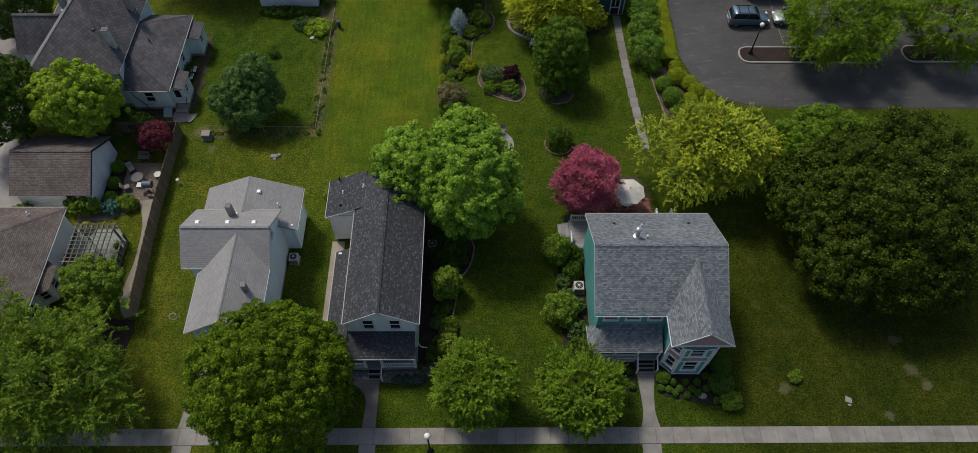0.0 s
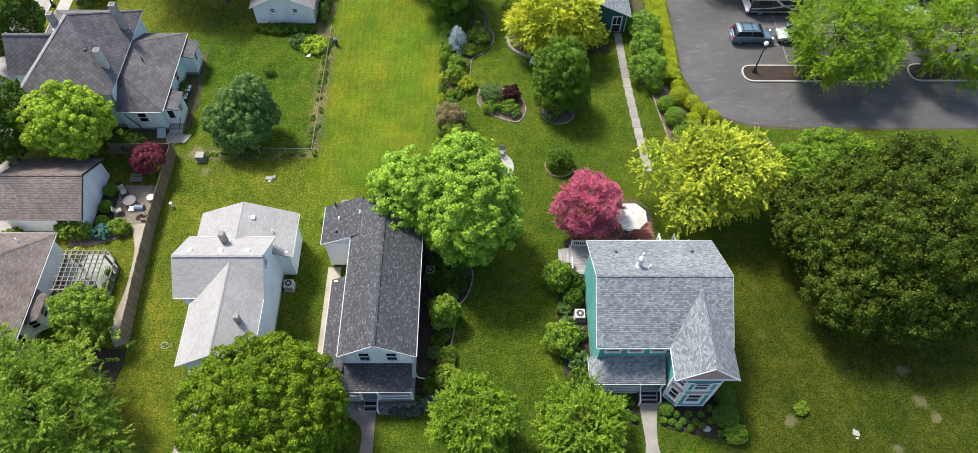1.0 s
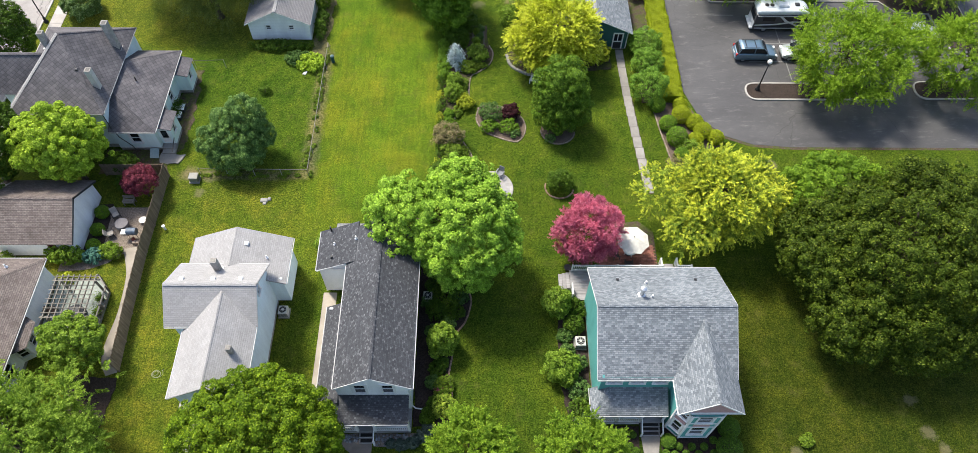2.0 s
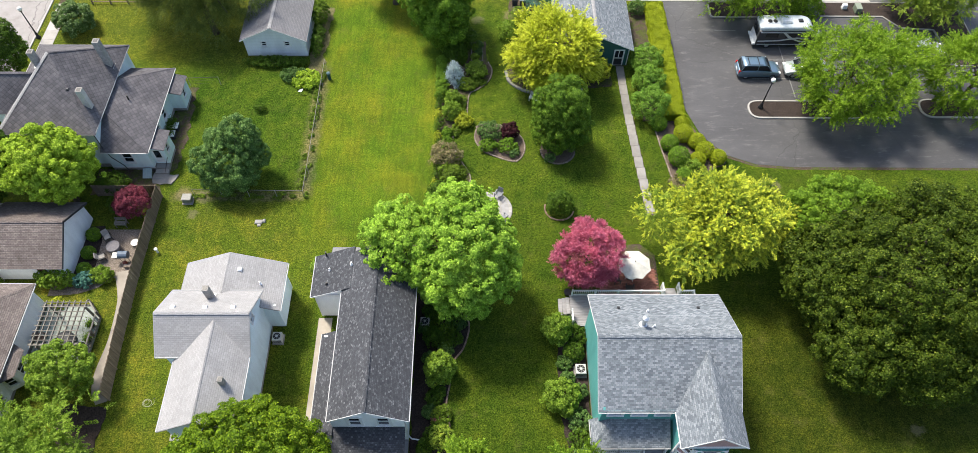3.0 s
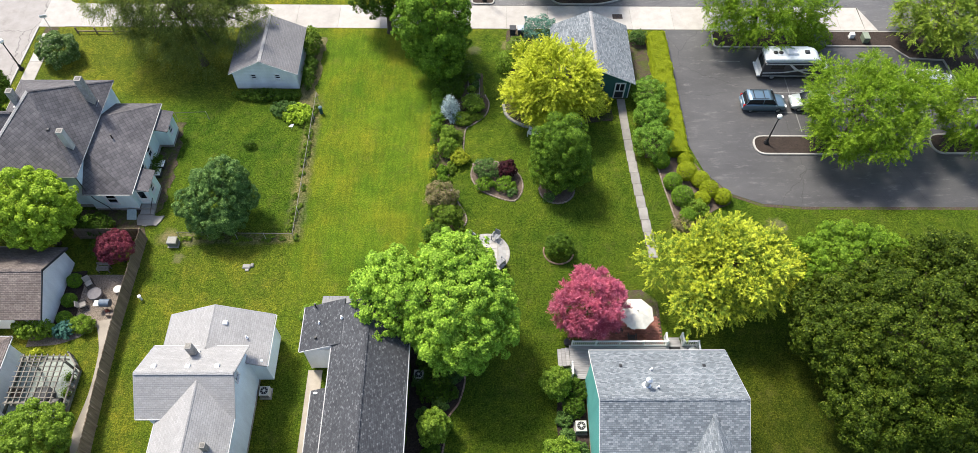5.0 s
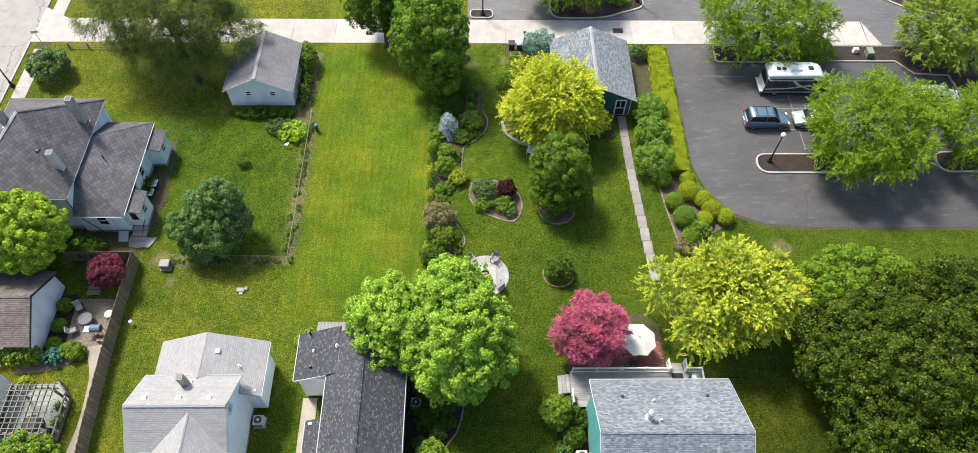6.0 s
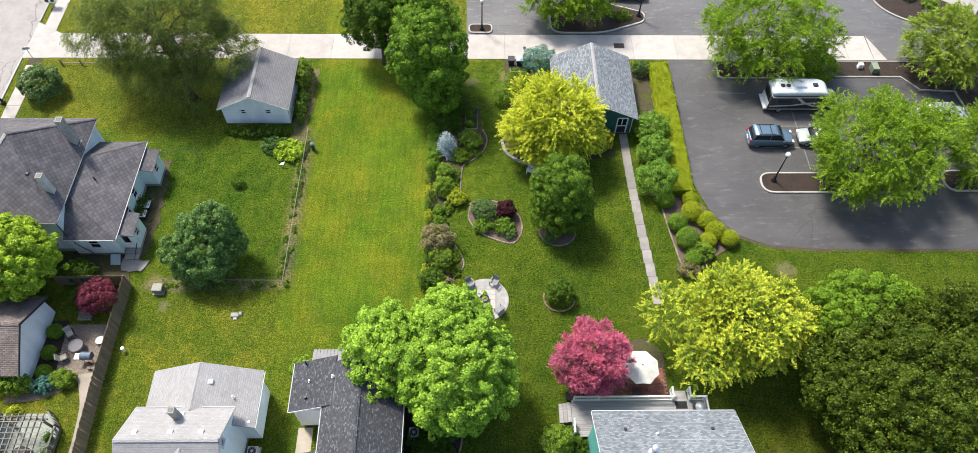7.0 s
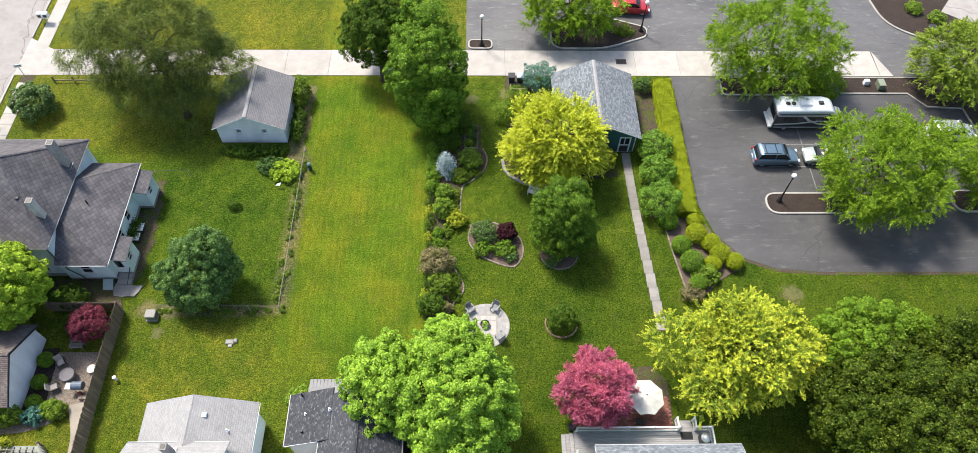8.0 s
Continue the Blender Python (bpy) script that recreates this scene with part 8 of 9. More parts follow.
def motorhome():
    """A camper van with a raised pale roof, dark patterned flanks and roof boxes."""
    ob = thing("camper_van", (33.35, 65.75, 0.02), "black and silver camper van with pale raised roof", "camper van")
    x0, y0 = 33.35, 65.75
    dark = plain("camper_black", (0.028, 0.03, 0.034), 0.3, spec=0.5)
    silver = plain("camper_silver", (0.5, 0.52, 0.53), 0.35, 0.2)

    def rr(x, w, z0, z1, r):
        return [(x0 + p[0], y0 + p[1], p[2]) for p in ring(x, w, z0, z1, r)]
    loft([rr(-3.35, 0.98, 0.5, 2.2, 0.1), rr(-3.3, 1.1, 0.4, 2.25, 0.12), rr(1.7, 1.1, 0.4, 2.25, 0.12), rr(2.2, 1.04, 0.4, 2.0, 0.2), rr(2.75, 1.0, 0.4, 1.5, 0.2), rr(3.45, 0.92, 0.42, 1.25, 0.2), rr(3.7, 0.8, 0.5, 1.0, 0.15)], dark, "body", ob)
    loft([rr(2.3, 0.98, 1.35, 1.62, 0.1), rr(2.8, 0.94, 1.2, 1.5, 0.1), rr(3.5, 0.85, 1.1, 1.27, 0.06)], silver, "bonnet", ob)
    loft([rr(-3.3, 0.88, 2.15, 2.6, 0.12), rr(-2.9, 1.02, 2.15, 2.76, 0.25), rr(1.2, 1.02, 2.15, 2.76, 0.25), rr(1.9, 0.95, 2.05, 2.58, 0.2), rr(2.35, 0.85, 1.95, 2.2, 0.1)], plain("camper_roof", (0.5, 0.54, 0.55), 0.4), "roof", ob, "pale silver moulded high roof")
    loft([rr(2.15, 1.0, 1.5, 2.1, 0.15), rr(2.5, 0.97, 1.4, 1.85, 0.12), rr(2.95, 0.9, 1.25, 1.46, 0.06)], GLASS, "windscreen", ob)
    for s in (-1, 1):
        y = y0 + s * 1.103
        a, b = min(y, y + s * 0.012), max(y, y + s * 0.012)
        o = b if s > 0 else a

        def band(pts, material, name, lift=0.0):
            q = [(x0 + px, o + s * lift, pz) for px, pz in pts]
            part(name, Form().slab(q[::-s], 0.014), material, ob)
        part("side_window", Form().box(x0 - 2.6, a, 1.5, x0 - 1.3, b, 2.05), GLASS, ob)
        part("side_window", Form().box(x0 - 0.5, a, 1.5, x0 + 0.6, b, 2.05), GLASS, ob)
        part("cab_window", Form().box(x0 + 1.2, a, 1.45, x0 + 1.95, b, 2.0), GLASS, ob)
        band([(-3.25, 2.2), (-3.25, 2.08), (1.1, 2.1), (1.5, 2.22)], silver, "side_band")
        band([(-3.25, 1.05), (-3.25, 0.9), (-1.0, 1.0), (0.8, 1.35), (2.2, 1.42), (2.2, 1.5), (0.6, 1.5), (-1.2, 1.15)], silver, "side_swoosh", 0.004)
        band([(-0.9, 2.1), (-0.2, 1.45), (1.0, 0.95), (2.4, 0.85), (2.4, 0.93), (1.1, 1.08), (0.1, 1.55), (-0.6, 2.1)], silver, "side_swoosh", 0.009)
        band([(-3.2, 0.62), (-3.2, 0.52), (1.9, 0.52), (1.9, 0.62)], silver, "sill_band")
        for wx in (-2.1, 2.45):
            wheel(ob, x0 + wx, y0 + s * 0.98, 0.37, 0.24)
        part("mirror", Form().chamfer(x0 + 2.1, y0 + s * 1.24 - 0.1, 1.4, x0 + 2.25, y0 + s * 1.24 + 0.1, 1.75, 0.04), BLACK, ob)
    part("rear_window", Form().box(x0 - 3.37, y0 - 0.7, 1.35, x0 - 3.345, y0 + 0.7, 2.05), GLASS, ob)
    part("rear_panel", Form().box(x0 - 3.38, y0 - 0.95, 0.6, x0 - 3.335, y0 + 0.95, 1.25), silver, ob)
    part("rear_bumper", Form().chamfer(x0 - 3.65, y0 - 1.0, 0.4, x0 - 3.3, y0 + 1.0, 0.58, 0.05), silver, ob)
    part("roof_unit", Form().chamfer(x0 - 1.1, y0 - 0.4, 2.74, x0 + 0.0, y0 + 0.35, 2.98, 0.1), WHITE, ob, "white roof air conditioner")
    part("roof_hatch", Form().chamfer(x0 + 0.7, y0 - 0.2, 2.72, x0 + 1.15, y0 + 0.2, 2.94, 0.06), DARK_GREY, ob)
    part("roof_tray", Form().chamfer(x0 - 2.6, y0 - 0.45, 2.74, x0 - 1.4, y0 + 0.3, 2.79, 0.02), silver, ob)
    for x in (-2.3, -1.75):
        part("roof_fan", Form().lathe([(0.22, 2.79), (0.22, 2.86), (0.12, 2.89)], 12, (x0 + x, y0 - 0.1)), BLACK, ob)
    return ob


motorhome()


# ---- lamps and posts ----
def lamp_post(h=3.5):
    """Black post with a flared base and a white globe."""
    ob = thing("street_lamp", (0, 0, 0), "black lamp post with a white globe", "street lamp", "globe lamp posts")
    part("base", Form().lathe([(0.26, 0), (0.26, 0.12), (0.15, 0.22), (0.12, 0.6), (0.08, 0.7)], 14), BLACK, ob, smooth=True)
    part("post", Form().tube([(0, 0, 0.6), (0, 0, h)], [0.075, 0.05], 12), BLACK, ob, smooth=True)
    part("collar", Form().lathe([(0.05, h - 0.1), (0.14, h), (0.14, h + 0.05)], 14), BLACK, ob)
    part("globe", Form().lathe([(0.12, h + 0.05)] + [(0.24 * math.sin(a), h + 0.27 - 0.24 * math.cos(a)) for a in (0.7, 1.1, 1.57, 2.0, 2.4, 2.8)], 16), GLOBE, ob, "white glass globe", True)
    return ob


GLOBE = plain("milk_glass", (0.8, 0.79, 0.74), 0.25)
lp = lamp_post()
lp.matrix_basis = pose(28.87, 56.15, 0.13)
for x, y, z in ((-45.4, 65.7, 0), (-2.93, 15.3, 0), (1.85, 76.5, 0.13), (19.1, 78.8, 0.13)):
    copy_thing(lp, pose(x, y, z))


def signpost(x, y, label, h=2.3, w=0.35, hh=0.45, z=0.0, way=0.0):
    ob = thing("sign_post", (x, y, z), label, "sign")
    part("post", Form().tube([(x, y, z), (x, y, z + h)], [0.03, 0.03], 8), GREY_METAL, ob)
    m = pose(x, y, z + h - hh, 0, 0, way)
    part("plate", Form().box(-w / 2, -0.05, 0, w / 2, -0.03, hh, m), WHITE_METAL, ob)
    for k in (0.3, 0.55):
        part("lettering_bar", Form().box(-w * 0.38, -0.054, hh * k, w * 0.38, -0.05, hh * (k + 0.12), m), BLACK, ob)
    return ob


signpost(-43.75, 70.9, "white street sign on a thin post", 2.6, 0.7, 0.35, way=15)
signpost(6.2, 72.0, "small dark sign on a post by the bins", 1.9, 0.3, 0.35)
signpost(19.6, 78.0, "thin dark marker post in the island", 1.3, 0.1, 0.2, 0.13)
ob = thing("newspaper_boxes", (-45.0, 80.0, 0), "pair of white boxes on a post by the street", "box")
part("post", Form().box(-45.05, 79.95, 0, -44.95, 80.05, 0.8), GREY_METAL, ob)
for dx in (-0.55, 0.05):
    bx = part("cabinet", Form().chamfer(-45 + dx, 79.75, 0.7, -44.5 + dx, 80.25, 1.3, 0.04), WHITE_METAL, ob)
    part("slot", Form().box(-44.93 + dx, 79.73, 0.85, -44.57 + dx, 79.75, 1.15), DARK_GREY, bx)


# ---- things round the houses ----
def ac_unit(x, y, label, s=0.72, h=0.75, z=0.0):
    ob = thing("air_conditioner", (x, y, z), label, "air conditioner", "outdoor air conditioners")
    part("pad", Form().chamfer(x - s * 0.62, y - s * 0.62, z, x + s * 0.62, y + s * 0.62, z + 0.08, 0.02), SLAB, ob)
    b = part("case", Form().chamfer(x - s / 2, y - s / 2, z + 0.08, x + s / 2, y + s / 2, z + h, 0.04), BEIGE_METAL, ob)
    part("fan_well", Form().lathe([(s * 0.4, z + h + 0.004), (s * 0.4, z + h + 0.01)], 18, (x, y)), BLACK, b)
    for k in range(4):
        part("grille_bar", Form().box(-s * 0.4, -0.012, 0, s * 0.4, 0.012, 0.012, pose(x, y, z + h + 0.012, 0, 0, 45 * k)), GREY_METAL, b)
    part("fan_hub", Form().lathe([(0.1, z + h + 0.02), (0.1, z + h + 0.035), (0.04, z + h + 0.045)], 12, (x, y)), BEIGE_METAL, b)
    for k in range(5):
        q = z + 0.18 + k * 0.1
        part("louvre", Form().box(x - s / 2 - 0.01, y - s / 2 - 0.012, q, x + s / 2 + 0.01, y - s / 2, q + 0.03), DARK_GREY, b)
    return ob


ac_unit(-14.95, 31.3, "beige air conditioner beside the pale house")
ac_unit(-3.35, 32.6, "grey air conditioner in the shade of the white house")
ac_unit(8.85, 28.55, "beige air conditioner against the teal wall", 0.8)
ob = thing("utility_box", (-25.05, 44.75, 0), "pale green-grey utility box on the lawn", "utility box")
part("pad", Form().chamfer(-25.55, 44.35, 0, -24.6, 45.2, 0.08, 0.03), SLAB, ob)
part("case", Form().chamfer(-25.45, 44.45, 0.08, -24.7, 45.1, 0.6, 0.06), plain("pale_grey_green", (0.17, 0.175, 0.145), 0.7), ob)
part("lid", Form().chamfer(-25.49, 44.41, 0.6, -24.66, 45.14, 0.66, 0.04), plain("pale_lid", (0.24, 0.235, 0.21), 0.7), ob)
ob = thing("lawn_marker", (-26.5, 39.4, 0), "white lawn pipe with a cap", "pipe")
part("pipe", Form().tube([(-26.5, 39.4, 0), (-26.5, 39.4, 0.5)], [0.09, 0.09], 10), WHITE, ob)
part("cap", Form().lathe([(0.15, 0.5), (0.15, 0.58), (0.06, 0.64)], 12, (-26.5, 39.4)), WHITE, ob)
ob = thing("fallen_statue", (-18.3, 42.5, 0), "pale flat stone pieces lying on the lawn", "stone")
part("stone", Form().chamfer(-18.75, 42.3, 0, -18.1, 42.7, 0.16, 0.06), KERB, ob)
part("stone", Form().chamfer(-18.08, 42.45, 0, -17.85, 42.75, 0.22, 0.06), KERB, ob)
part("stone", Form().chamfer(-18.5, 42.05, 0, -18.2, 42.28, 0.12, 0.04), KERB, ob)
ob = thing("garden_rock", (17.65, 19.35, 0), "pale boulder in the bay window bed", "rock")
part("rock", Form().lathe([(0.3, 0.0), (0.36, 0.1), (0.28, 0.26), (0.12, 0.34)], 7, (17.65, 19.35), 0.75), KERB, ob)
ob = thing("green_post", (-14.2, 59.9, 0), "short dark teal post with a grey-green top", "post")
part("post", Form().tube([(-14.2, 59.9, 0), (-14.2, 59.9, 0.75)], [0.17, 0.17], 10), plain("dark_teal_plastic", (0.02, 0.075, 0.075)), ob)
part("cap", Form().lathe([(0.2, 0.75), (0.2, 0.85), (0.08, 0.95)], 12, (-14.2, 59.9)), plain("grey_green_cap", (0.1, 0.16, 0.16)), ob)
ob = thing("bird_bath", (-16.8, 57.8, 0), "small pale bird figure on a stake", "ornament")
part("stake", Form().tube([(-16.8, 57.8, 0), (-16.8, 57.8, 0.4)], [0.02, 0.02], 6), GREY_METAL, ob)
part("body", Form().slab([(-17.05, 57.75, 0.4), (-16.65, 57.7, 0.42), (-16.5, 57.95, 0.62), (-16.85, 57.9, 0.55)], 0.06), WHITE, ob)


def bench(at, turn, material, label, w=1.15):
    ob = thing("bench", (0, 0, 0), label, "bench")
    for i in range(4):
        part("seat_slat", Form().box(-w / 2, -0.22 + i * 0.115, 0.4, w / 2, -0.12 + i * 0.115, 0.44), material, ob)
    for i in range(3):
        part("back_slat", Form().box(-w / 2, 0.25 + 0.02 * i, 0.52 + i * 0.13, w / 2, 0.28 + 0.02 * i, 0.62 + i * 0.13), material, ob)
    for s in (-1, 1):
        for y in (-0.2, 0.24):
            part("leg", Form().box(s * (w / 2 - 0.06) - 0.03, y - 0.03, 0, s * (w / 2 - 0.06) + 0.03, y + 0.03, 0.4 if y < 0 else 0.9), material, ob)
        part("armrest", Form().box(s * (w / 2 - 0.06) - 0.04, -0.24, 0.6, s * (w / 2 - 0.06) + 0.04, 0.26, 0.63), material, ob)
    ob.matrix_basis = pose(*at, 0, 0, turn)
    return ob


bench((6.5, 56.95, 0), -25, WHITE, "white painted garden bench at the raised bed", 1.2)
bench((-30.2, 42.1, 0), 0, PALE_WOOD, "weathered wooden bench on the patio", 1.0)

# bins and planter by the alley
for x, m, t in ((4.85, DARK_GREY, "dark wheeled bin with a closed lid"), (5.7, plain("blue_lid", (0.35, 0.4, 0.5)), "dark blue wheeled bin with a grey-blue lid")):
    ob = thing("wheeled_bin", (x, 71.1, 0), t, "bin", "wheeled bins")
    part("body", Form().add([(x - 0.24, 70.85, 0.06), (x + 0.24, 70.85, 0.06), (x + 0.24, 71.35, 0.06), (x - 0.24, 71.35, 0.06), (x - 0.32, 70.75, 1.0), (x + 0.32, 70.75, 1.0), (x + 0.32, 71.45, 1.0), (x - 0.32, 71.45, 1.0)], [(3, 2, 1, 0), (4, 5, 6, 7), (0, 1, 5, 4), (1, 2, 6, 5), (2, 3, 7, 6), (3, 0, 4, 7)]), plain("bin_plastic", (0.03, 0.04, 0.06), 0.5), ob)
    part("lid", Form().chamfer(x - 0.34, 70.73, 1.0, x + 0.34, 71.5, 1.08, 0.04), m, ob)
    for s in (-0.2, 0.2):
        part("wheel", Form().tube([(x + s - 0.03, 71.4, 0.12), (x + s + 0.03, 71.4, 0.12)], [0.12, 0.12], 12), BLACK, ob)
ob = thing("compost_bin", (5.6, 70.3, 0), "weathered wooden compost frame", "planter")
for bx in ((4.7, 69.9, 0, 6.5, 70.0, 0.35), (4.7, 70.55, 0, 6.5, 70.65, 0.35), (4.7, 70.0, 0, 4.8, 70.55, 0.35), (6.4, 70.0, 0, 6.5, 70.55, 0.35)):
    part("board", Form().box(*bx), PALE_WOOD, ob)
ob = thing("flower_urn", (7.35, 68.2, 0), "stone urn with pink flowers", "urn")
part("urn", Form().lathe([(0.18, 0), (0.12, 0.15), (0.3, 0.5), (0.34, 0.6)], 14, (7.35, 68.2)), KERB, ob)
rngf = np.random.default_rng(4)
pf = np.array([7.35, 68.2, 0.75]) + rngf.normal(size=(260, 3)) * np.array([0.22, 0.22, 0.14])
hang(new("flowers", leaf_mesh("flowers", pf, rngf.normal(size=(260, 3)), np.full(260, 0.1), 0.8, foliage("pale_pink_petals", (0.5, 0.25, 0.25), (0.7, 0.5, 0.45)), rngf)), ob)
ob = thing("vegetable_frame", (0.75, 63.7, 0), "low wooden frame of a vegetable bed", "bed frame")
for bx in ((0.13, 62.3, 0, 1.37, 62.4, 0.2), (0.13, 65.05, 0, 1.37, 65.15, 0.2), (0.13, 62.4, 0, 0.21, 65.05, 0.2), (1.29, 62.4, 0, 1.37, 65.05, 0.2)):
    part("board", Form().box(*bx), PALE_WOOD, ob)
for i, (x, y) in enumerate(((0.5, 62.9), (0.95, 63.5), (0.55, 64.2), (1.0, 64.7))):
    shrub("vegetables", (x, y), (0.34, 0.36, 0.3), F_SHADE if i % 2 else F_FRESH, "leafy vegetables in the framed bed", 620, 0.13, seed=470 + i, group="vegetables")
ob = thing("storm_drain", (16.45, 74.1, 0), "rusty iron storm drain grate in the alley", "drain")
part("frame", Form().chamfer(15.9, 73.75, 0.0, 17.0, 74.5, 0.055, 0.01), plain("rusty_iron", (0.06, 0.04, 0.03), 0.8, vary=0.3), ob)
for i in range(7):
    part("grate_bar", Form().box(16.0 + i * 0.14, 73.83, 0.05, 16.06 + i * 0.14, 74.42, 0.07), BLACK, ob)
ob = thing("transformer_box", (42.6, 70.5, 0.13), "green-grey transformer cabinet in the mulched bed", "utility box")
part("case", Form().chamfer(42.3, 70.0, 0.13, 42.9, 70.95, 0.75, 0.05), plain("utility_green", (0.14, 0.17, 0.12), 0.6), ob)
part("lid", Form().chamfer(42.27, 69.97, 0.75, 42.93, 70.98, 0.82, 0.03), plain("utility_lid", (0.19, 0.22, 0.17), 0.6), ob)
for x, t in ((41.3, "white utility pedestal in the bed"),):
    ob = thing("utility_pedestal", (x, 70.9, 0.13), t, "utility box", "utility pedestals")
    part("case", Form().chamfer(x - 0.25, 70.7, 0.13, x + 0.25, 71.1, 0.7, 0.06), WHITE_METAL, ob)
    part("base", Form().chamfer(x - 0.3, 70.65, 0.12, x + 0.3, 71.15, 0.2, 0.02), SLAB, ob)
ob = thing("litter_bin", (50.6, 78.5, 0.13), "black round litter bin at the bed's edge", "bin")
part("body", Form().lathe([(0.36, 0.13), (0.4, 0.2), (0.42, 1.0)], 16, (50.6, 78.5)), BLACK, ob)
part("rim", Form().lathe([(0.45, 1.0), (0.45, 1.08), (0.3, 1.1)], 16, (50.6, 78.5)), DARK_GREY, ob)


# ---- umbrella terrace and deck of the teal house ----
def umbrella(x, y):
    ob = thing("patio_umbrella", (x, y, 0), "open cream octagonal patio umbrella", "umbrella")
    part("pole", Form().tube([(x, y, 0), (x, y, 2.75)], [0.03, 0.025], 10), PALE_WOOD, ob)
    part("base", Form().lathe([(0.32, 0.0), (0.32, 0.06), (0.06, 0.12), (0.05, 0.3)], 16, (x, y)), DARK_GREY, ob)
    cloth = Mat("cream_canvas", 0.9, spec=0.1)
    cloth.color(cloth.ramp(cloth.noise(3, 4), [(0.3, (0.5, 0.48, 0.43)), (0.7, (0.62, 0.6, 0.55))]))
    for k in range(8):
        a0, a1 = (k + 0.5) * math.tau / 8, (k + 1.5) * math.tau / 8
        R, zt, ze = 1.42, 2.7, 2.12
        P = lambda a, f, z: (x + R * f * math.cos(a), y + R * f * math.sin(a), z)
        m = (a0 + a1) / 2
        v = [P(a0, 0.04, zt), P(a1, 0.04, zt), P(a0, 0.55, 2.44), P(m, 0.5, 2.43), P(a1, 0.55, 2.44), P(a0, 1, ze), P(m, 0.9, ze + 0.04), P(a1, 1, ze)]
        panel = part("panel", Form().add(v, [(0, 2, 3), (0, 3, 1), (1, 3, 4), (2, 5, 6, 3), (3, 6, 7, 4)]), cloth.m, ob)
        panel.modifiers.new("thickness", "SOLIDIFY").thickness = 0.008
        part("rib", Form().tube([(x, y, zt - 0.03), P(a0, 0.98, ze - 0.01)], [0.012, 0.01], 5), PALE_WOOD, ob)
    part("finial", Form().lathe([(0.05, 2.7), (0.05, 2.74), (0.02, 2.8)], 10, (x, y)), DARK_GREY, ob)
    return ob


umbrella(13.7, 37.0)
tb = thing("round_table", (13.7, 37.0, 0), "pale round garden table under the umbrella", "table")
part("tabletop", Form().lathe([(0.6, 0.7), (0.62, 0.72), (0.6, 0.74)], 24, (13.7, 37.0)), WHITE_METAL, tb)
for k in range(4):
    a = k * math.tau / 4 + 0.4
    part("leg", Form().tube([(13.7 + 0.45 * math.cos(a), 37.0 + 0.45 * math.sin(a), 0), (13.7 + 0.35 * math.cos(a), 37.0 + 0.35 * math.sin(a), 0.7)], [0.02, 0.02], 6), WHITE_METAL, tb)
tc = garden_chair(plain("dark_bronze_metal", (0.06, 0.05, 0.045), 0.5), "dark metal armchair at the umbrella table", "chairs at the umbrella table")
tc.matrix_basis = pose(13.5, 35.75, 0.03, 0, 0, 175)
for x, y, a in ((12.5, 36.6, 100), (14.8, 37.8, -60), (13.2, 38.2, 15)):
    copy_thing(tc, pose(x, y, 0.03, 0, 0, a))


def deck():
    ob = thing("deck", (13.5, 33.6, 0), "grey weathered wooden deck with white railings", "deck")
    n = 19
    for i in range(n):
        y = 32.25 + i * 0.148
        part("deck_board", Form().chamfer(8.4, y, 0.52, 18.6, y + 0.14, 0.56, 0.008), GREY_WOOD, ob)
    part("joists", Form().box(8.5, 32.3, 0.2, 18.5, 35.0, 0.5), FENCE_WOOD, ob)
    for x in (8.5, 11.0, 13.5, 16.0, 18.4):
        for y in (32.4, 34.9):
            part("deck_post", Form().box(x - 0.06, y - 0.06, 0, x + 0.06, y + 0.06, 0.5), FENCE_WOOD, ob)
    railing(ob, (8.6, 35.0), (16.1, 35.0), 0.56, 0.85, 0.16)
    railing(ob, (17.4, 35.0), (18.5, 35.0), 0.56, 0.85, 0.16)
    railing(ob, (18.5, 35.0), (18.5, 33.0), 0.56, 0.85, 0.16)
    railing(ob, (8.45, 33.3), (8.45, 32.35), 0.56, 0.85, 0.16)
    railing(ob, (16.1, 35.05), (16.1, 35.75), 0.4, 0.85, 0.16)
    railing(ob, (17.4, 35.05), (17.4, 35.75), 0.4, 0.85, 0.16)
    for i in range(3):
        part("step", Form().chamfer(16.15, 35.05 + i * 0.28, 0, 17.35, 35.33 + i * 0.28, 0.42 - i * 0.14, 0.02), GREY_WOOD, ob)
    for i in range(3):
        part("step", Form().chamfer(7.5 + i * 0.3, 33.4, 0, 7.8 + i * 0.3, 34.9, 0.14 + i * 0.14, 0.02), GREY_WOOD, ob)
    return ob


deck()
dm = thing("door_mat", (16.75, 34.6, 0.56), "dark door mat at the deck steps", "mat")
part("mat", Form().chamfer(16.35, 34.35, 0.56, 17.15, 34.85, 0.575, 0.005), BLACK, dm)
part("mat_border", Form().box(16.3, 34.3, 0.56, 17.2, 34.9, 0.565), DARK_GREY, dm)
gr = thing("grill", (17.9, 34.2, 0.56), "grey covered gas grill on the deck", "grill")
part("body", Form().chamfer(17.55, 33.9, 0.62, 18.25, 34.5, 1.35, 0.06), DARK_GREY, gr)
part("lid", Form().lathe([(0.36, 1.35), (0.33, 1.5), (0.2, 1.6), (0.05, 1.63)], 14, (17.9, 34.2)), STEEL, gr)
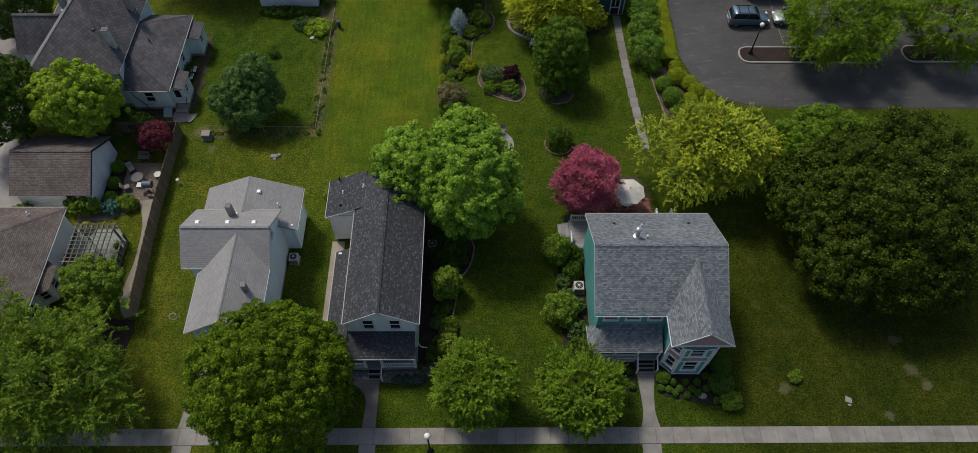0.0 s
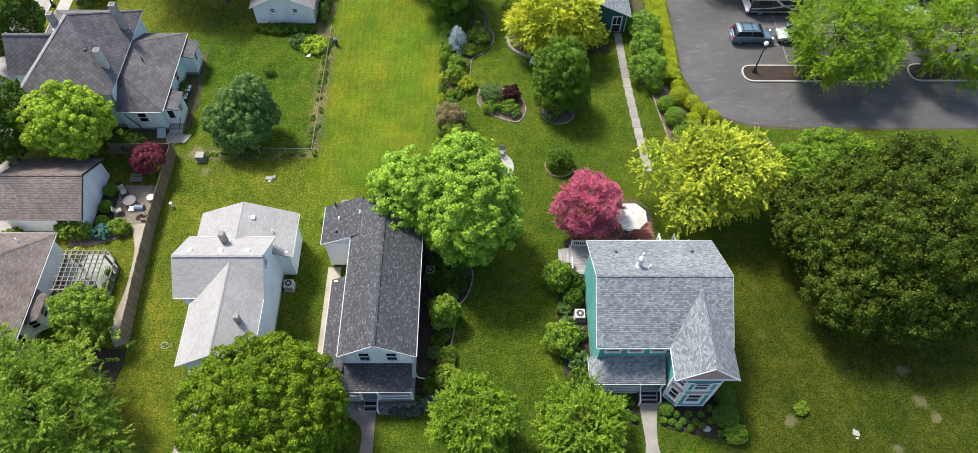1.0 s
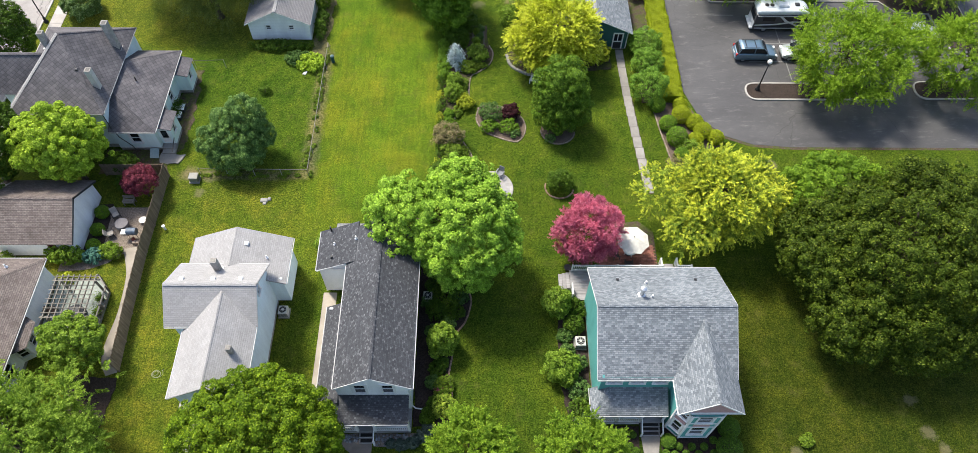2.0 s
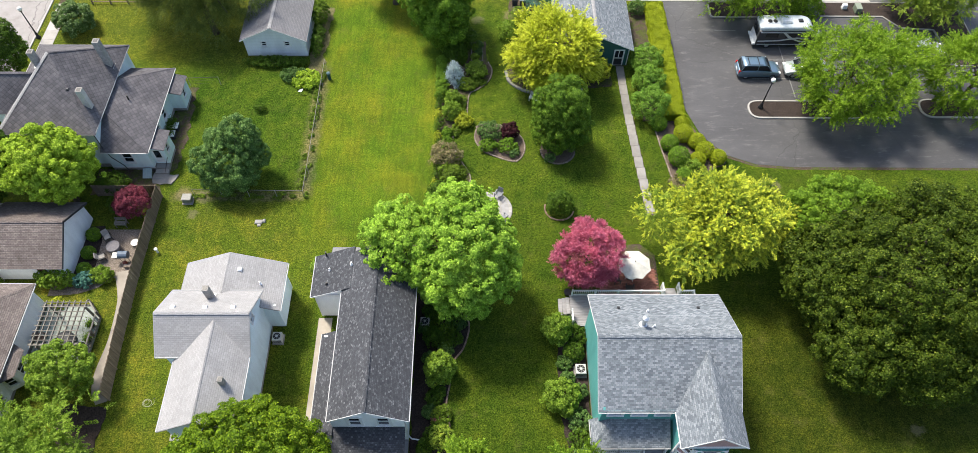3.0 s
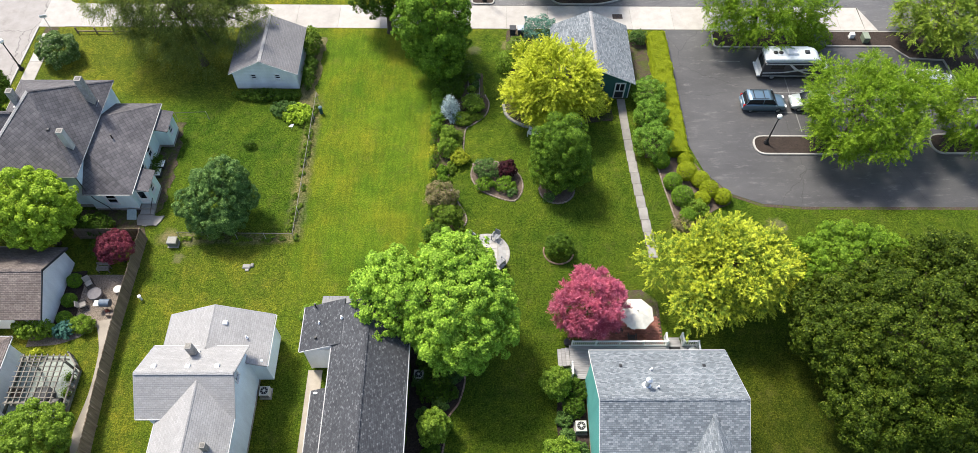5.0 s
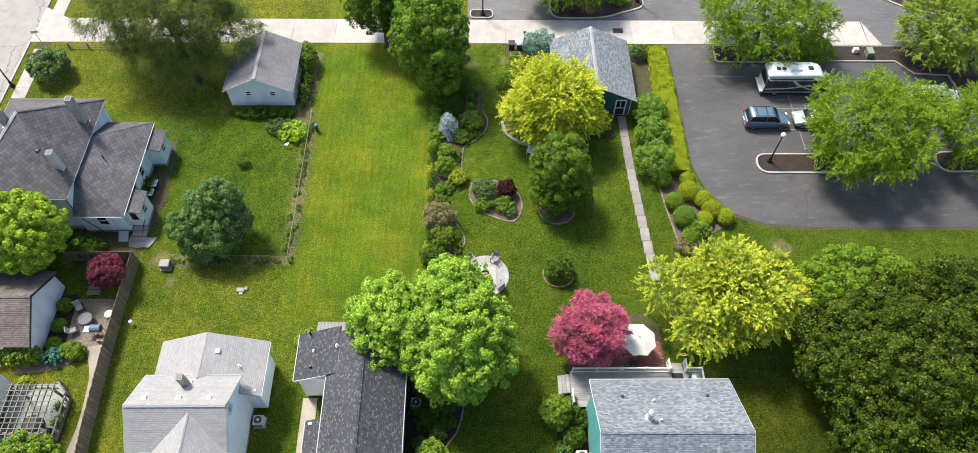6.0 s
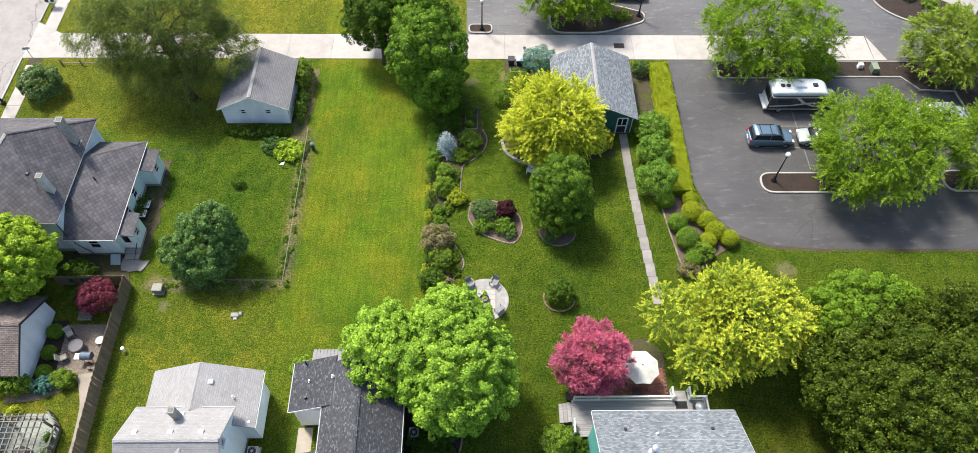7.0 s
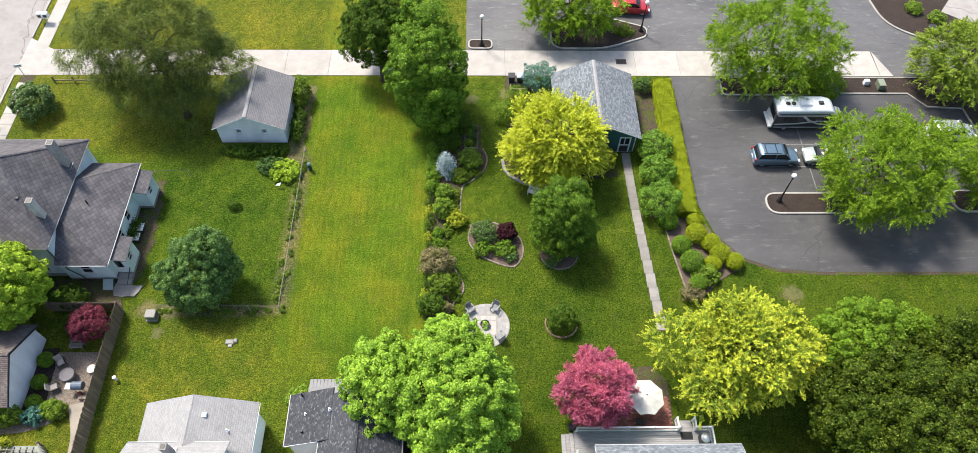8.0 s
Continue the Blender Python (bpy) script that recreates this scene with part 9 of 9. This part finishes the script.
for x in (17.62, 18.18):
    part("leg", Form().box(x - 0.03, 33.95, 0.56, x + 0.03, 34.45, 0.62), BLACK, gr)
planter = thing("flower_pot", (8.3, 35.4, 0), "round dark flower pot at the deck corner", "pot")
part("pot", Form().lathe([(0.2, 0), (0.28, 0.4), (0.3, 0.42)], 14, (8.3, 35.4)), DARK_GREY, planter)
part("soil", Form().lathe([(0.26, 0.38), (0.26, 0.4)], 12, (8.3, 35.4)), SOIL, planter)


# ---- patio behind the brown garage ----
def patio_set():
    t = thing("round_table", (-30.1, 39.6, 0), "round patio table under a pale cover", "table")
    part("tabletop", Form().lathe([(0.52, 0.35), (0.58, 0.55), (0.55, 0.72), (0.26, 0.79), (0.05, 0.82)], 18, (-30.1, 39.6)), plain("pale_cover", (0.2, 0.185, 0.185), 0.9, bump=0.6), t)
    for k in range(4):
        a = k * math.tau / 4
        part("leg", Form().tube([(-30.1 + 0.4 * math.cos(a), 39.6 + 0.4 * math.sin(a), 0), (-30.1 + 0.35 * math.cos(a), 39.6 + 0.35 * math.sin(a), 0.5)], [0.025, 0.025], 6), DARK_GREY, t)
    c = thing("patio_chair", (0, 0, 0), "dark metal patio chair with a cream cushion", "chair", "patio chairs")
    part("cushion", Form().chamfer(-0.26, -0.26, 0.4, 0.26, 0.24, 0.5, 0.04), plain("cream_cushion", (0.33, 0.3, 0.26), 0.9), c)
    part("back_cushion", Form().slab([(-0.26, 0.22, 0.45), (0.26, 0.22, 0.45), (0.26, 0.36, 0.95), (-0.26, 0.36, 0.95)], 0.09), plain("cream_cushion", (0.33, 0.3, 0.26), 0.9), c)
    for s in (-1, 1):
        part("armrest", Form().tube([(s * 0.3, -0.26, 0.0), (s * 0.3, -0.26, 0.62), (s * 0.3, 0.3, 0.66), (s * 0.3, 0.38, 0.0)], [0.022] * 4, 6), BLACK, c)
    part("seat_frame", Form().box(-0.29, -0.26, 0.36, 0.29, 0.28, 0.4), BLACK, c)
    c.matrix_basis = pose(-31.0, 40.7, 0.02, 0, 0, 35)
    copy_thing(c, pose(-30.9, 38.7, 0.02, 0, 0, 115))
    g = thing("grill", (-28.85, 38.6, 0), "barrel grill with a slate-blue hood", "grill")
    f = Form()
    f.tube([(-29.25, 38.6, 0.95), (-28.45, 38.6, 0.95)], [0.32, 0.32], 16)
    part("hood", f, plain("slate_blue_enamel", (0.1, 0.13, 0.17), 0.4), g, smooth=False)
    part("side_shelf", Form().box(-29.8, 38.35, 0.86, -29.3, 38.85, 0.89), GREY_METAL, g)
    for x in (-29.2, -28.5):
        for y in (38.4, 38.8):
            part("leg", Form().tube([(x, y, 0), (x, y, 0.8)], [0.02, 0.02], 6), BLACK, g)
    part("gas_bottle", Form().lathe([(0.15, 0.05), (0.17, 0.15), (0.17, 0.4), (0.06, 0.5)], 12, (-28.85, 38.2)), plain("rust_red", (0.2, 0.06, 0.04)), g)
    p = thing("fire_bowl", (-28.55, 40.2, 0), "small round black fire bowl with pale rim", "fire pit")
    part("bowl", Form().lathe([(0.15, 0), (0.3, 0.25), (0.33, 0.32), (0.28, 0.32), (0.2, 0.2)], 16, (-28.55, 40.2)), BLACK, p)
    part("rim", Form().lathe([(0.35, 0.31), (0.35, 0.34), (0.3, 0.345)], 16, (-28.55, 40.2)), GREY_METAL, p)
    for (x0, y0, x1, y1) in ((-28.9, 37.8, -27.95, 38.1), (-28.3, 39.0, -27.9, 39.6)):
        w = thing("low_wall", ((x0 + x1) / 2, y0, 0), "low dry-laid stone block wall on the patio", "wall")
        for r in range(2):
            k = 0
            x = x0
            while x < x1 - 0.05:
                part("block", Form().chamfer(x + 0.01, y0, r * 0.17, min(x + 0.3, x1), y1, r * 0.17 + 0.165, 0.02), STONE, w)
                x += 0.31


patio_set()


def pergola():
    d = thing("octagon_deck", (-31, 31.5, 0), "low grey-green painted deck with cut corners", "deck")
    out = [(-34.0, 29.2), (-30.6, 28.6), (-29.5, 29.6), (-29.4, 33.0), (-30.2, 34.3), (-34.0, 34.3)]
    pts = [(-34.0, 28.9), (-30.6, 28.9), (-29.5, 29.9), (-29.5, 33.2), (-30.4, 34.3), (-34.0, 34.3)]
    part("platform", Form().prism(pts, 0, 0.25), plain("pale_green_paint", (0.22, 0.25, 0.215), 0.7, vary=0.25), d)
    for a, b in ((pts[1], pts[2]), (pts[2], pts[3]), (pts[3], pts[4])):
        railing(d, a, b, 0.25, 0.8, 0.3, PALE_WOOD)
    p = thing("pergola", (-31, 31.5, 0.25), "weathered pale wooden pergola with open lattice", "pergola")
    for x in (-32.6, -29.9):
        for y in (29.9, 33.2):
            part("post", Form().chamfer(x - 0.07, y - 0.07, 0.25, x + 0.07, y + 0.07, 2.3, 0.01), PALE_WOOD, p)
    for y in (29.9, 33.2):
        part("beam", Form().box(-33.0, y - 0.05, 2.2, -29.4, y + 0.05, 2.38), PALE_WOOD, p)
    rafter = Form().box(-0.03, -2.0, 0, 0.03, 2.0, 0.14).mesh("rafter", PALE_WOOD)
    for i in range(8):
        ob = hang(new("rafter", rafter), p)
        ob.matrix_basis = Matrix.Translation((-32.75 + i * 0.44, 31.55, 2.38))
    slat = Form().box(-1.75, -0.025, 0, 1.75, 0.025, 0.05).mesh("slat", PALE_WOOD)
    for i in range(10):
        ob = hang(new("slat", slat), p)
        ob.matrix_basis = Matrix.Translation((-31.2, 29.75 + i * 0.4, 2.52))
    t = thing("covered_table", (-31.4, 31.0, 0.25), "dark covered table under the pergola", "table")
    part("cover", Form().lathe([(0.75, 0.27), (0.7, 0.9), (0.5, 1.0), (0.05, 1.02)], 14, (-31.4, 31.0)), DARK_GREY, t)
    part("feet", Form().lathe([(0.5, 0.25), (0.5, 0.3)], 12, (-31.4, 31.0)), BLACK, t)
    g = thing("covered_grill", (-30.15, 30.4, 0.25), "black covered grill at the deck's edge", "grill")
    part("cover", Form().chamfer(-30.55, 30.1, 0.5, -29.75, 30.7, 1.15, 0.14), BLACK, g)
    for x in (-30.45, -29.85):
        for y in (30.2, 30.6):
            part("leg", Form().box(x - 0.025, y - 0.025, 0.25, x + 0.025, y + 0.025, 0.5), DARK_GREY, g)
    c = garden_chair(BROWN_CHAIR, "dark brown wooden armchair under the pergola", "")
    c.matrix_basis = pose(-33.4, 31.2, 0.25, 0, 0, 95)
    for x, y, lab in ((-29.75, 31.2, "round green potted plant on the deck"), (-29.9, 32.4, "small potted plant on the deck rail")):
        q = thing("flower_pot", (x, y, 0.25), lab, "pot")
        part("pot", Form().lathe([(0.2, 0.25), (0.28, 0.55), (0.3, 0.57)], 12, (x, y)), DARK_GREY, q)
        rng = np.random.default_rng(int(abs(x * 10 + y)))
        e = np.array([x, y, 0.75]) + rng.normal(size=(300, 3)) * np.array([0.2, 0.2, 0.13])
        hang(new("leaves", leaf_mesh("leaves", e, rng.normal(size=(300, 3)), np.full(300, 0.13), 0.5, F_BOX, rng)), q)


BROWN_CHAIR = wood("brown_chair_wood", (0.07, 0.045, 0.032), (0.15, 0.1, 0.075))
pergola()

# planter tubs by the blue house
for x, y in ((-28.2, 53.2), (-28.3, 52.2)):
    q = thing("planter_tub", (x, y, 0), "dark tub with a pale rim and a green shrub", "planter", "planter tubs")
    part("tub", Form().chamfer(x - 0.4, y - 0.35, 0, x + 0.4, y + 0.35, 0.5, 0.05), DARK_GREY, q)
    part("rim", Form().chamfer(x - 0.44, y - 0.39, 0.5, x + 0.44, y + 0.39, 0.56, 0.02), WHITE_METAL, q)
    rng = np.random.default_rng(int(y * 7))
    e = np.array([x - 0.1, y + 0.1, 0.85]) + rng.normal(size=(500, 3)) * np.array([0.28, 0.28, 0.2])
    hang(new("leaves", leaf_mesh("leaves", e, rng.normal(size=(500, 3)), np.full(500, 0.15), 0.5, F_FOREST, rng)), q)


# ---- fences ----
def board_fence(pts, h, label, board=0.14):
    """Upright boards on rails between posts."""
    ob = thing("board_fence", (pts[0][0], pts[0][1], 0), label, "fence")
    bm = [Form().box(-board / 2 + 0.004, -0.012, 0.03, board / 2 - 0.004, 0.012, h + k).mesh("fence_board", FENCE_WOOD) for k in (-0.02, 0.0, 0.015)]
    pm = Form().chamfer(-0.06, -0.06, 0, 0.06, 0.06, h + 0.03, 0.03).mesh("fence_post", FENCE_WOOD)
    rng = random.Random(9)
    for a, b in zip(pts, pts[1:]):
        a, b = Vector(a), Vector(b)
        d = b - a
        ang = math.degrees(math.atan2(d.y, d.x))
        n = int(d.length / board)
        for i in range(n):
            q = a.lerp(b, (i + 0.5) / n)
            o = hang(new("fence_board", rng.choice(bm)), ob)
            o.matrix_basis = pose(q.x, q.y, 0, rng.uniform(-1, 1), 0, ang)
        k = max(1, round(d.length / 2.4))
        for i in range(k + 1):
            q = a.lerp(b, i / k)
            o = hang(new("fence_post", pm), ob)
            o.matrix_basis = pose(q.x, q.y, 0, 0, 0, ang)
        s = Vector((-d.y, d.x)).normalized() * 0.04
        for z in (0.35, h - 0.25):
            trim_bar(ob, (*(a + s), z + 0.09), (*(b + s), z + 0.09), 0.04, 0.09, FENCE_WOOD, "rail")
    return ob


board_fence([(-26.95, 26.4), (-27.25, 31.3), (-27.5, 37.1), (-27.5, 45.2)], 1.8, "tall weathered brown board fence")
board_fence([(-27.6, 45.3), (-33.2, 45.3)], 1.6, "dark weathered board fence behind the patio")


def wire_fence(runs, label, h=1.1, rail=None):
    ob = thing("wire_fence", (runs[0][0], runs[0][1], 0), label, "fence")
    pm = Form().tube([(0, 0, 0), (0, 0, h)], [0.03, 0.025], 6).mesh("fence_post", GREY_METAL)
    for a, b in zip(runs, runs[1:]):
        a, b = Vector(a), Vector(b)
        k = max(1, round((b - a).length / 2.6))
        for i in range(k + 1):
            q = a.lerp(b, i / k)
            hang(new("fence_post", pm), ob).matrix_basis = Matrix.Translation((q.x, q.y, 0))
        for z in (0.25, 0.65, h - 0.04):
            part("wire", Form().tube([(*a, z), (*b, z)], [0.005 if z < 1 else 0.028] * 2, 5), DARK_GREY if z < 1 else rail or PALE_WOOD, ob)
    return ob


wire_fence([(-24.6, 45.3), (-14.75, 45.15), (-14.75, 61.6)], "sagging grey wire fence on thin posts")
wire_fence([(-28.0, 58.9), (-25.0, 59.05)], "low wire fence behind the blue house", rail=DARK_GREY)
low = thing("rail_fence", (-41.3, 71.2, 0), "low rustic wooden rail fence", "fence")
for x in (-41.3, -39.3, -37.4, -35.6):
    part("post", Form().box(x - 0.06, 71.0, 0, x + 0.06, 71.12, 0.8), FENCE_WOOD, low)
part("rail", Form().box(-41.3, 71.02, 0.25, -35.6, 71.1, 0.35), FENCE_WOOD, low)


# ---- pieces of the paving ----
w0 = -50.0
rects = []
while w0 < 60:
    rects.append((w0, 15.78, w0 + 1.3, 17.02, jit(0.2)))
    w0 += 1.3
slabs(pavement, rects, SLAB, 0.045)
slabs(alley, [(-45.8 + i * 4.55, 72.08, -45.8 + (i + 1) * 4.55, 75.8, (0, 0)) for i in range(19)] + [(-45.8 + 19 * 4.55, 72.08, 43.3, 75.8, (0, 0))], ALLEY, 0.04)
end_slab = new("slab", Form().prism([(43.32, 72.1), (44.7, 72.1), (43.4, 75.78)], -0.04, 0.04).mesh("slab", ALLEY))
end_slab.parent = alley
slabs(side_pavement, [(-45.0, 40.2 + i * 1.4, -43.6, 40.2 + (i + 1) * 1.4, jit(0.15)) for i in range(22)], ALLEY, 0.04)
PATH_LEFT, PATH_Y = (15.98, 15.43, 15.19, 15.1, 15.06), (43.3, 50.9, 55.5, 59.0, 62.0)
rects = []
for i in range(14):
    y0 = 43.4 + i * 1.32
    left = float(np.interp(y0 + 0.66, PATH_Y, PATH_LEFT))
    rects.append((left + 0.01, y0, left + 0.82, y0 + 1.32, jit(0.3)))
slabs(garden_path, rects, SLAB, 0.035)
for nm, x0, x1 in (("crossing_white", -8.15, -6.95), ("crossing_grey", -21.7, -20.3), ("crossing_teal", 12.6, 14.0)):
    walk_piece(nm, [(x0, 8.0), (x1, 8.0), (x1, 15.76), (x0, 15.76)], SLAB, "concrete strip across the verge", 0.03)
walk_piece("alley_apron", [(-45.8, 72.05), (-43.0, 72.05), (-43.0, 75.82), (-45.8, 77.5)], ALLEY, "concrete apron where the alley meets the street", 0.03)
setting("pavement_north", Form().prism([(-45.0, 75.84), (-43.6, 75.84), (-43.6, 130), (-45.0, 130)], -0.1, 0.04), ALLEY, "concrete sidewalk beyond the alley", "sidewalk")
setting("kerb_west", Form().prism([(-45.85, 30), (-45.68, 30), (-45.68, 72.0), (-45.85, 72.0)], -0.1, 0.1), KERB, "concrete kerb along the street", "kerb")
setting("kerb_west_far", Form().prism([(-45.85, 77.5), (-45.68, 77.5), (-45.68, 130), (-45.85, 130)], -0.1, 0.1), KERB, "concrete kerb along the street", "kerb")

# brick terrace of the teal house
terrace = setting("brick_terrace", Form().prism([(10.9, 35.05), (16.1, 35.05), (16.1, 39.2), (14.9, 40.3), (12.6, 40.1), (10.9, 38.4)], -0.1, 0.012), SOIL, "red brick terrace in herringbone", "terrace")
RED_BRICK = concrete("red_brick", (0.2, 0.075, 0.055), (0.34, 0.15, 0.115), 0.3)
brick = Form().chamfer(-0.145, -0.07, -0.05, 0.145, 0.07, 0.0, 0.008).mesh("brick", RED_BRICK)
for r in range(33):
    for c in range(17):
        x, y = 11.05 + c * 0.302 + (0.15 if r % 2 else 0), 35.15 + r * 0.152
        if x > 16.0 or y > 40.0 or (y > 38.4 and (x < 10.9 + (y - 38.4) or x > 16.1 - (y - 39.2) * 1.1)):
            continue
        if len(terrace.children) >= 300:
            break
        o = new("brick", brick)
        o.parent = terrace
        o.matrix_basis = pose(x, y, 0.03 + rng0.uniform(-0.003, 0.003), 0, 0, rng0.uniform(-1.5, 1.5))


# ---- last small things ----
WHITE_STONE, WEED_AT = (28.76, 19.07), (25.06, 20.82)
F_HOSTA = foliage("hosta_leaves", (0.04, 0.062, 0.05), (0.085, 0.12, 0.1), (0.14, 0.18, 0.16), through_light=0.1)
hose = thing("garden_hose", (-24.05, 26.2, 0), "loose pale coil of garden hose on the grass", "hose")
loop = []
for i in range(64):
    a = i * 0.31
    r = 0.14 + 0.1 * math.sin(i * 0.23) + 0.003 * i
    loop.append((-24.05 + r * 1.2 * math.cos(a), 26.2 + r * math.sin(a), 0.03 + 0.015 * (i % 3)))
part("coil", Form().tube(loop, [0.011] * len(loop), 5), plain("pale_hose", (0.36, 0.37, 0.27), 0.6), hose)
part("nozzle", Form().tube([loop[-1], (loop[-1][0] + 0.12, loop[-1][1] + 0.05, 0.03)], [0.02, 0.03], 8), DARK_GREY, hose)

stone = thing("lawn_stone", (WHITE_STONE[0], WHITE_STONE[1], 0), "flat pale broken stone lying in the grass", "stone")
part("slab", Form().prism(ragged([(WHITE_STONE[0] - 0.25, WHITE_STONE[1] - 0.15), (WHITE_STONE[0] + 0.2, WHITE_STONE[1] - 0.3), (WHITE_STONE[0] + 0.28, WHITE_STONE[1] + 0.1), (WHITE_STONE[0] - 0.1, WHITE_STONE[1] + 0.3)], 0.05, 0.15), 0, 0.05), SLAB, stone)
part("chip", Form().chamfer(WHITE_STONE[0] - 0.1, WHITE_STONE[1] - 0.5, 0, WHITE_STONE[0] + 0.12, WHITE_STONE[1] - 0.36, 0.05, 0.02), KERB, stone)
shrub("weeds", WEED_AT, (0.5, 0.42, 0.2), F_WEED, "yellowish weed clump beside a bare spot", 1400, 0.14, seed=400, clumps=12)

# river stones and broad-leaved plants at the porch
ROCK = concrete("river_stone", (0.14, 0.145, 0.16), (0.3, 0.31, 0.33), 0.35)
rs = random.Random(21)
strip = thing("stone_strip", (-5.6, 21.1, 0), "strip of grey river stones below the porch", "stones")
part("gravel", Form().prism(ragged([(-9.4, 20.75), (-8.0, 20.75), (-8.0, 21.5), (-9.4, 21.5)], 0.06), 0, 0.02), GRAVEL, strip)
part("gravel", Form().prism(ragged([(-6.85, 20.5), (-3.6, 20.5), (-3.6, 21.5), (-6.85, 21.5)], 0.06), 0, 0.02), GRAVEL, strip)
kinds = [Form().lathe([(0.09 * k, 0.0), (0.11 * k, 0.035), (0.07 * k, 0.075), (0.015, 0.09)], 7, (0, 0), 0.7).mesh("pebble", ROCK) for k in (0.7, 1.0, 1.25)]
for i in range(150):
    x = rs.uniform(-9.3, -8.1) if i % 4 == 0 else rs.uniform(-6.75, -3.7)
    o = hang(new("pebble", rs.choice(kinds)), strip)
    o.matrix_basis = pose(x, rs.uniform(20.6 if x > -7 else 20.85, 21.4), 0.015, 0, 0, rs.uniform(0, 180))
for i, (x, y, r) in enumerate(((-4.9, 20.6, 0.5), (-4.1, 20.75, 0.55), (-3.5, 21.2, 0.5), (-2.9, 21.7, 0.55), (-5.6, 20.7, 0.35))):
    shrub("hosta", (x, y), (r * 0.8, r * 0.65, 0.24), F_HOSTA, "grey-blue broad-leaved hosta at the porch", 420, 0.26, 0.6, seed=410 + i, clumps=8, group="hostas at the porch")
shrub("small_flowers", (-2.2, 24.6), (0.35, 0.3, 0.4), F_PINK, "small pink flowering plant in the shaded bed", 500, 0.09, seed=420, clumps=8)
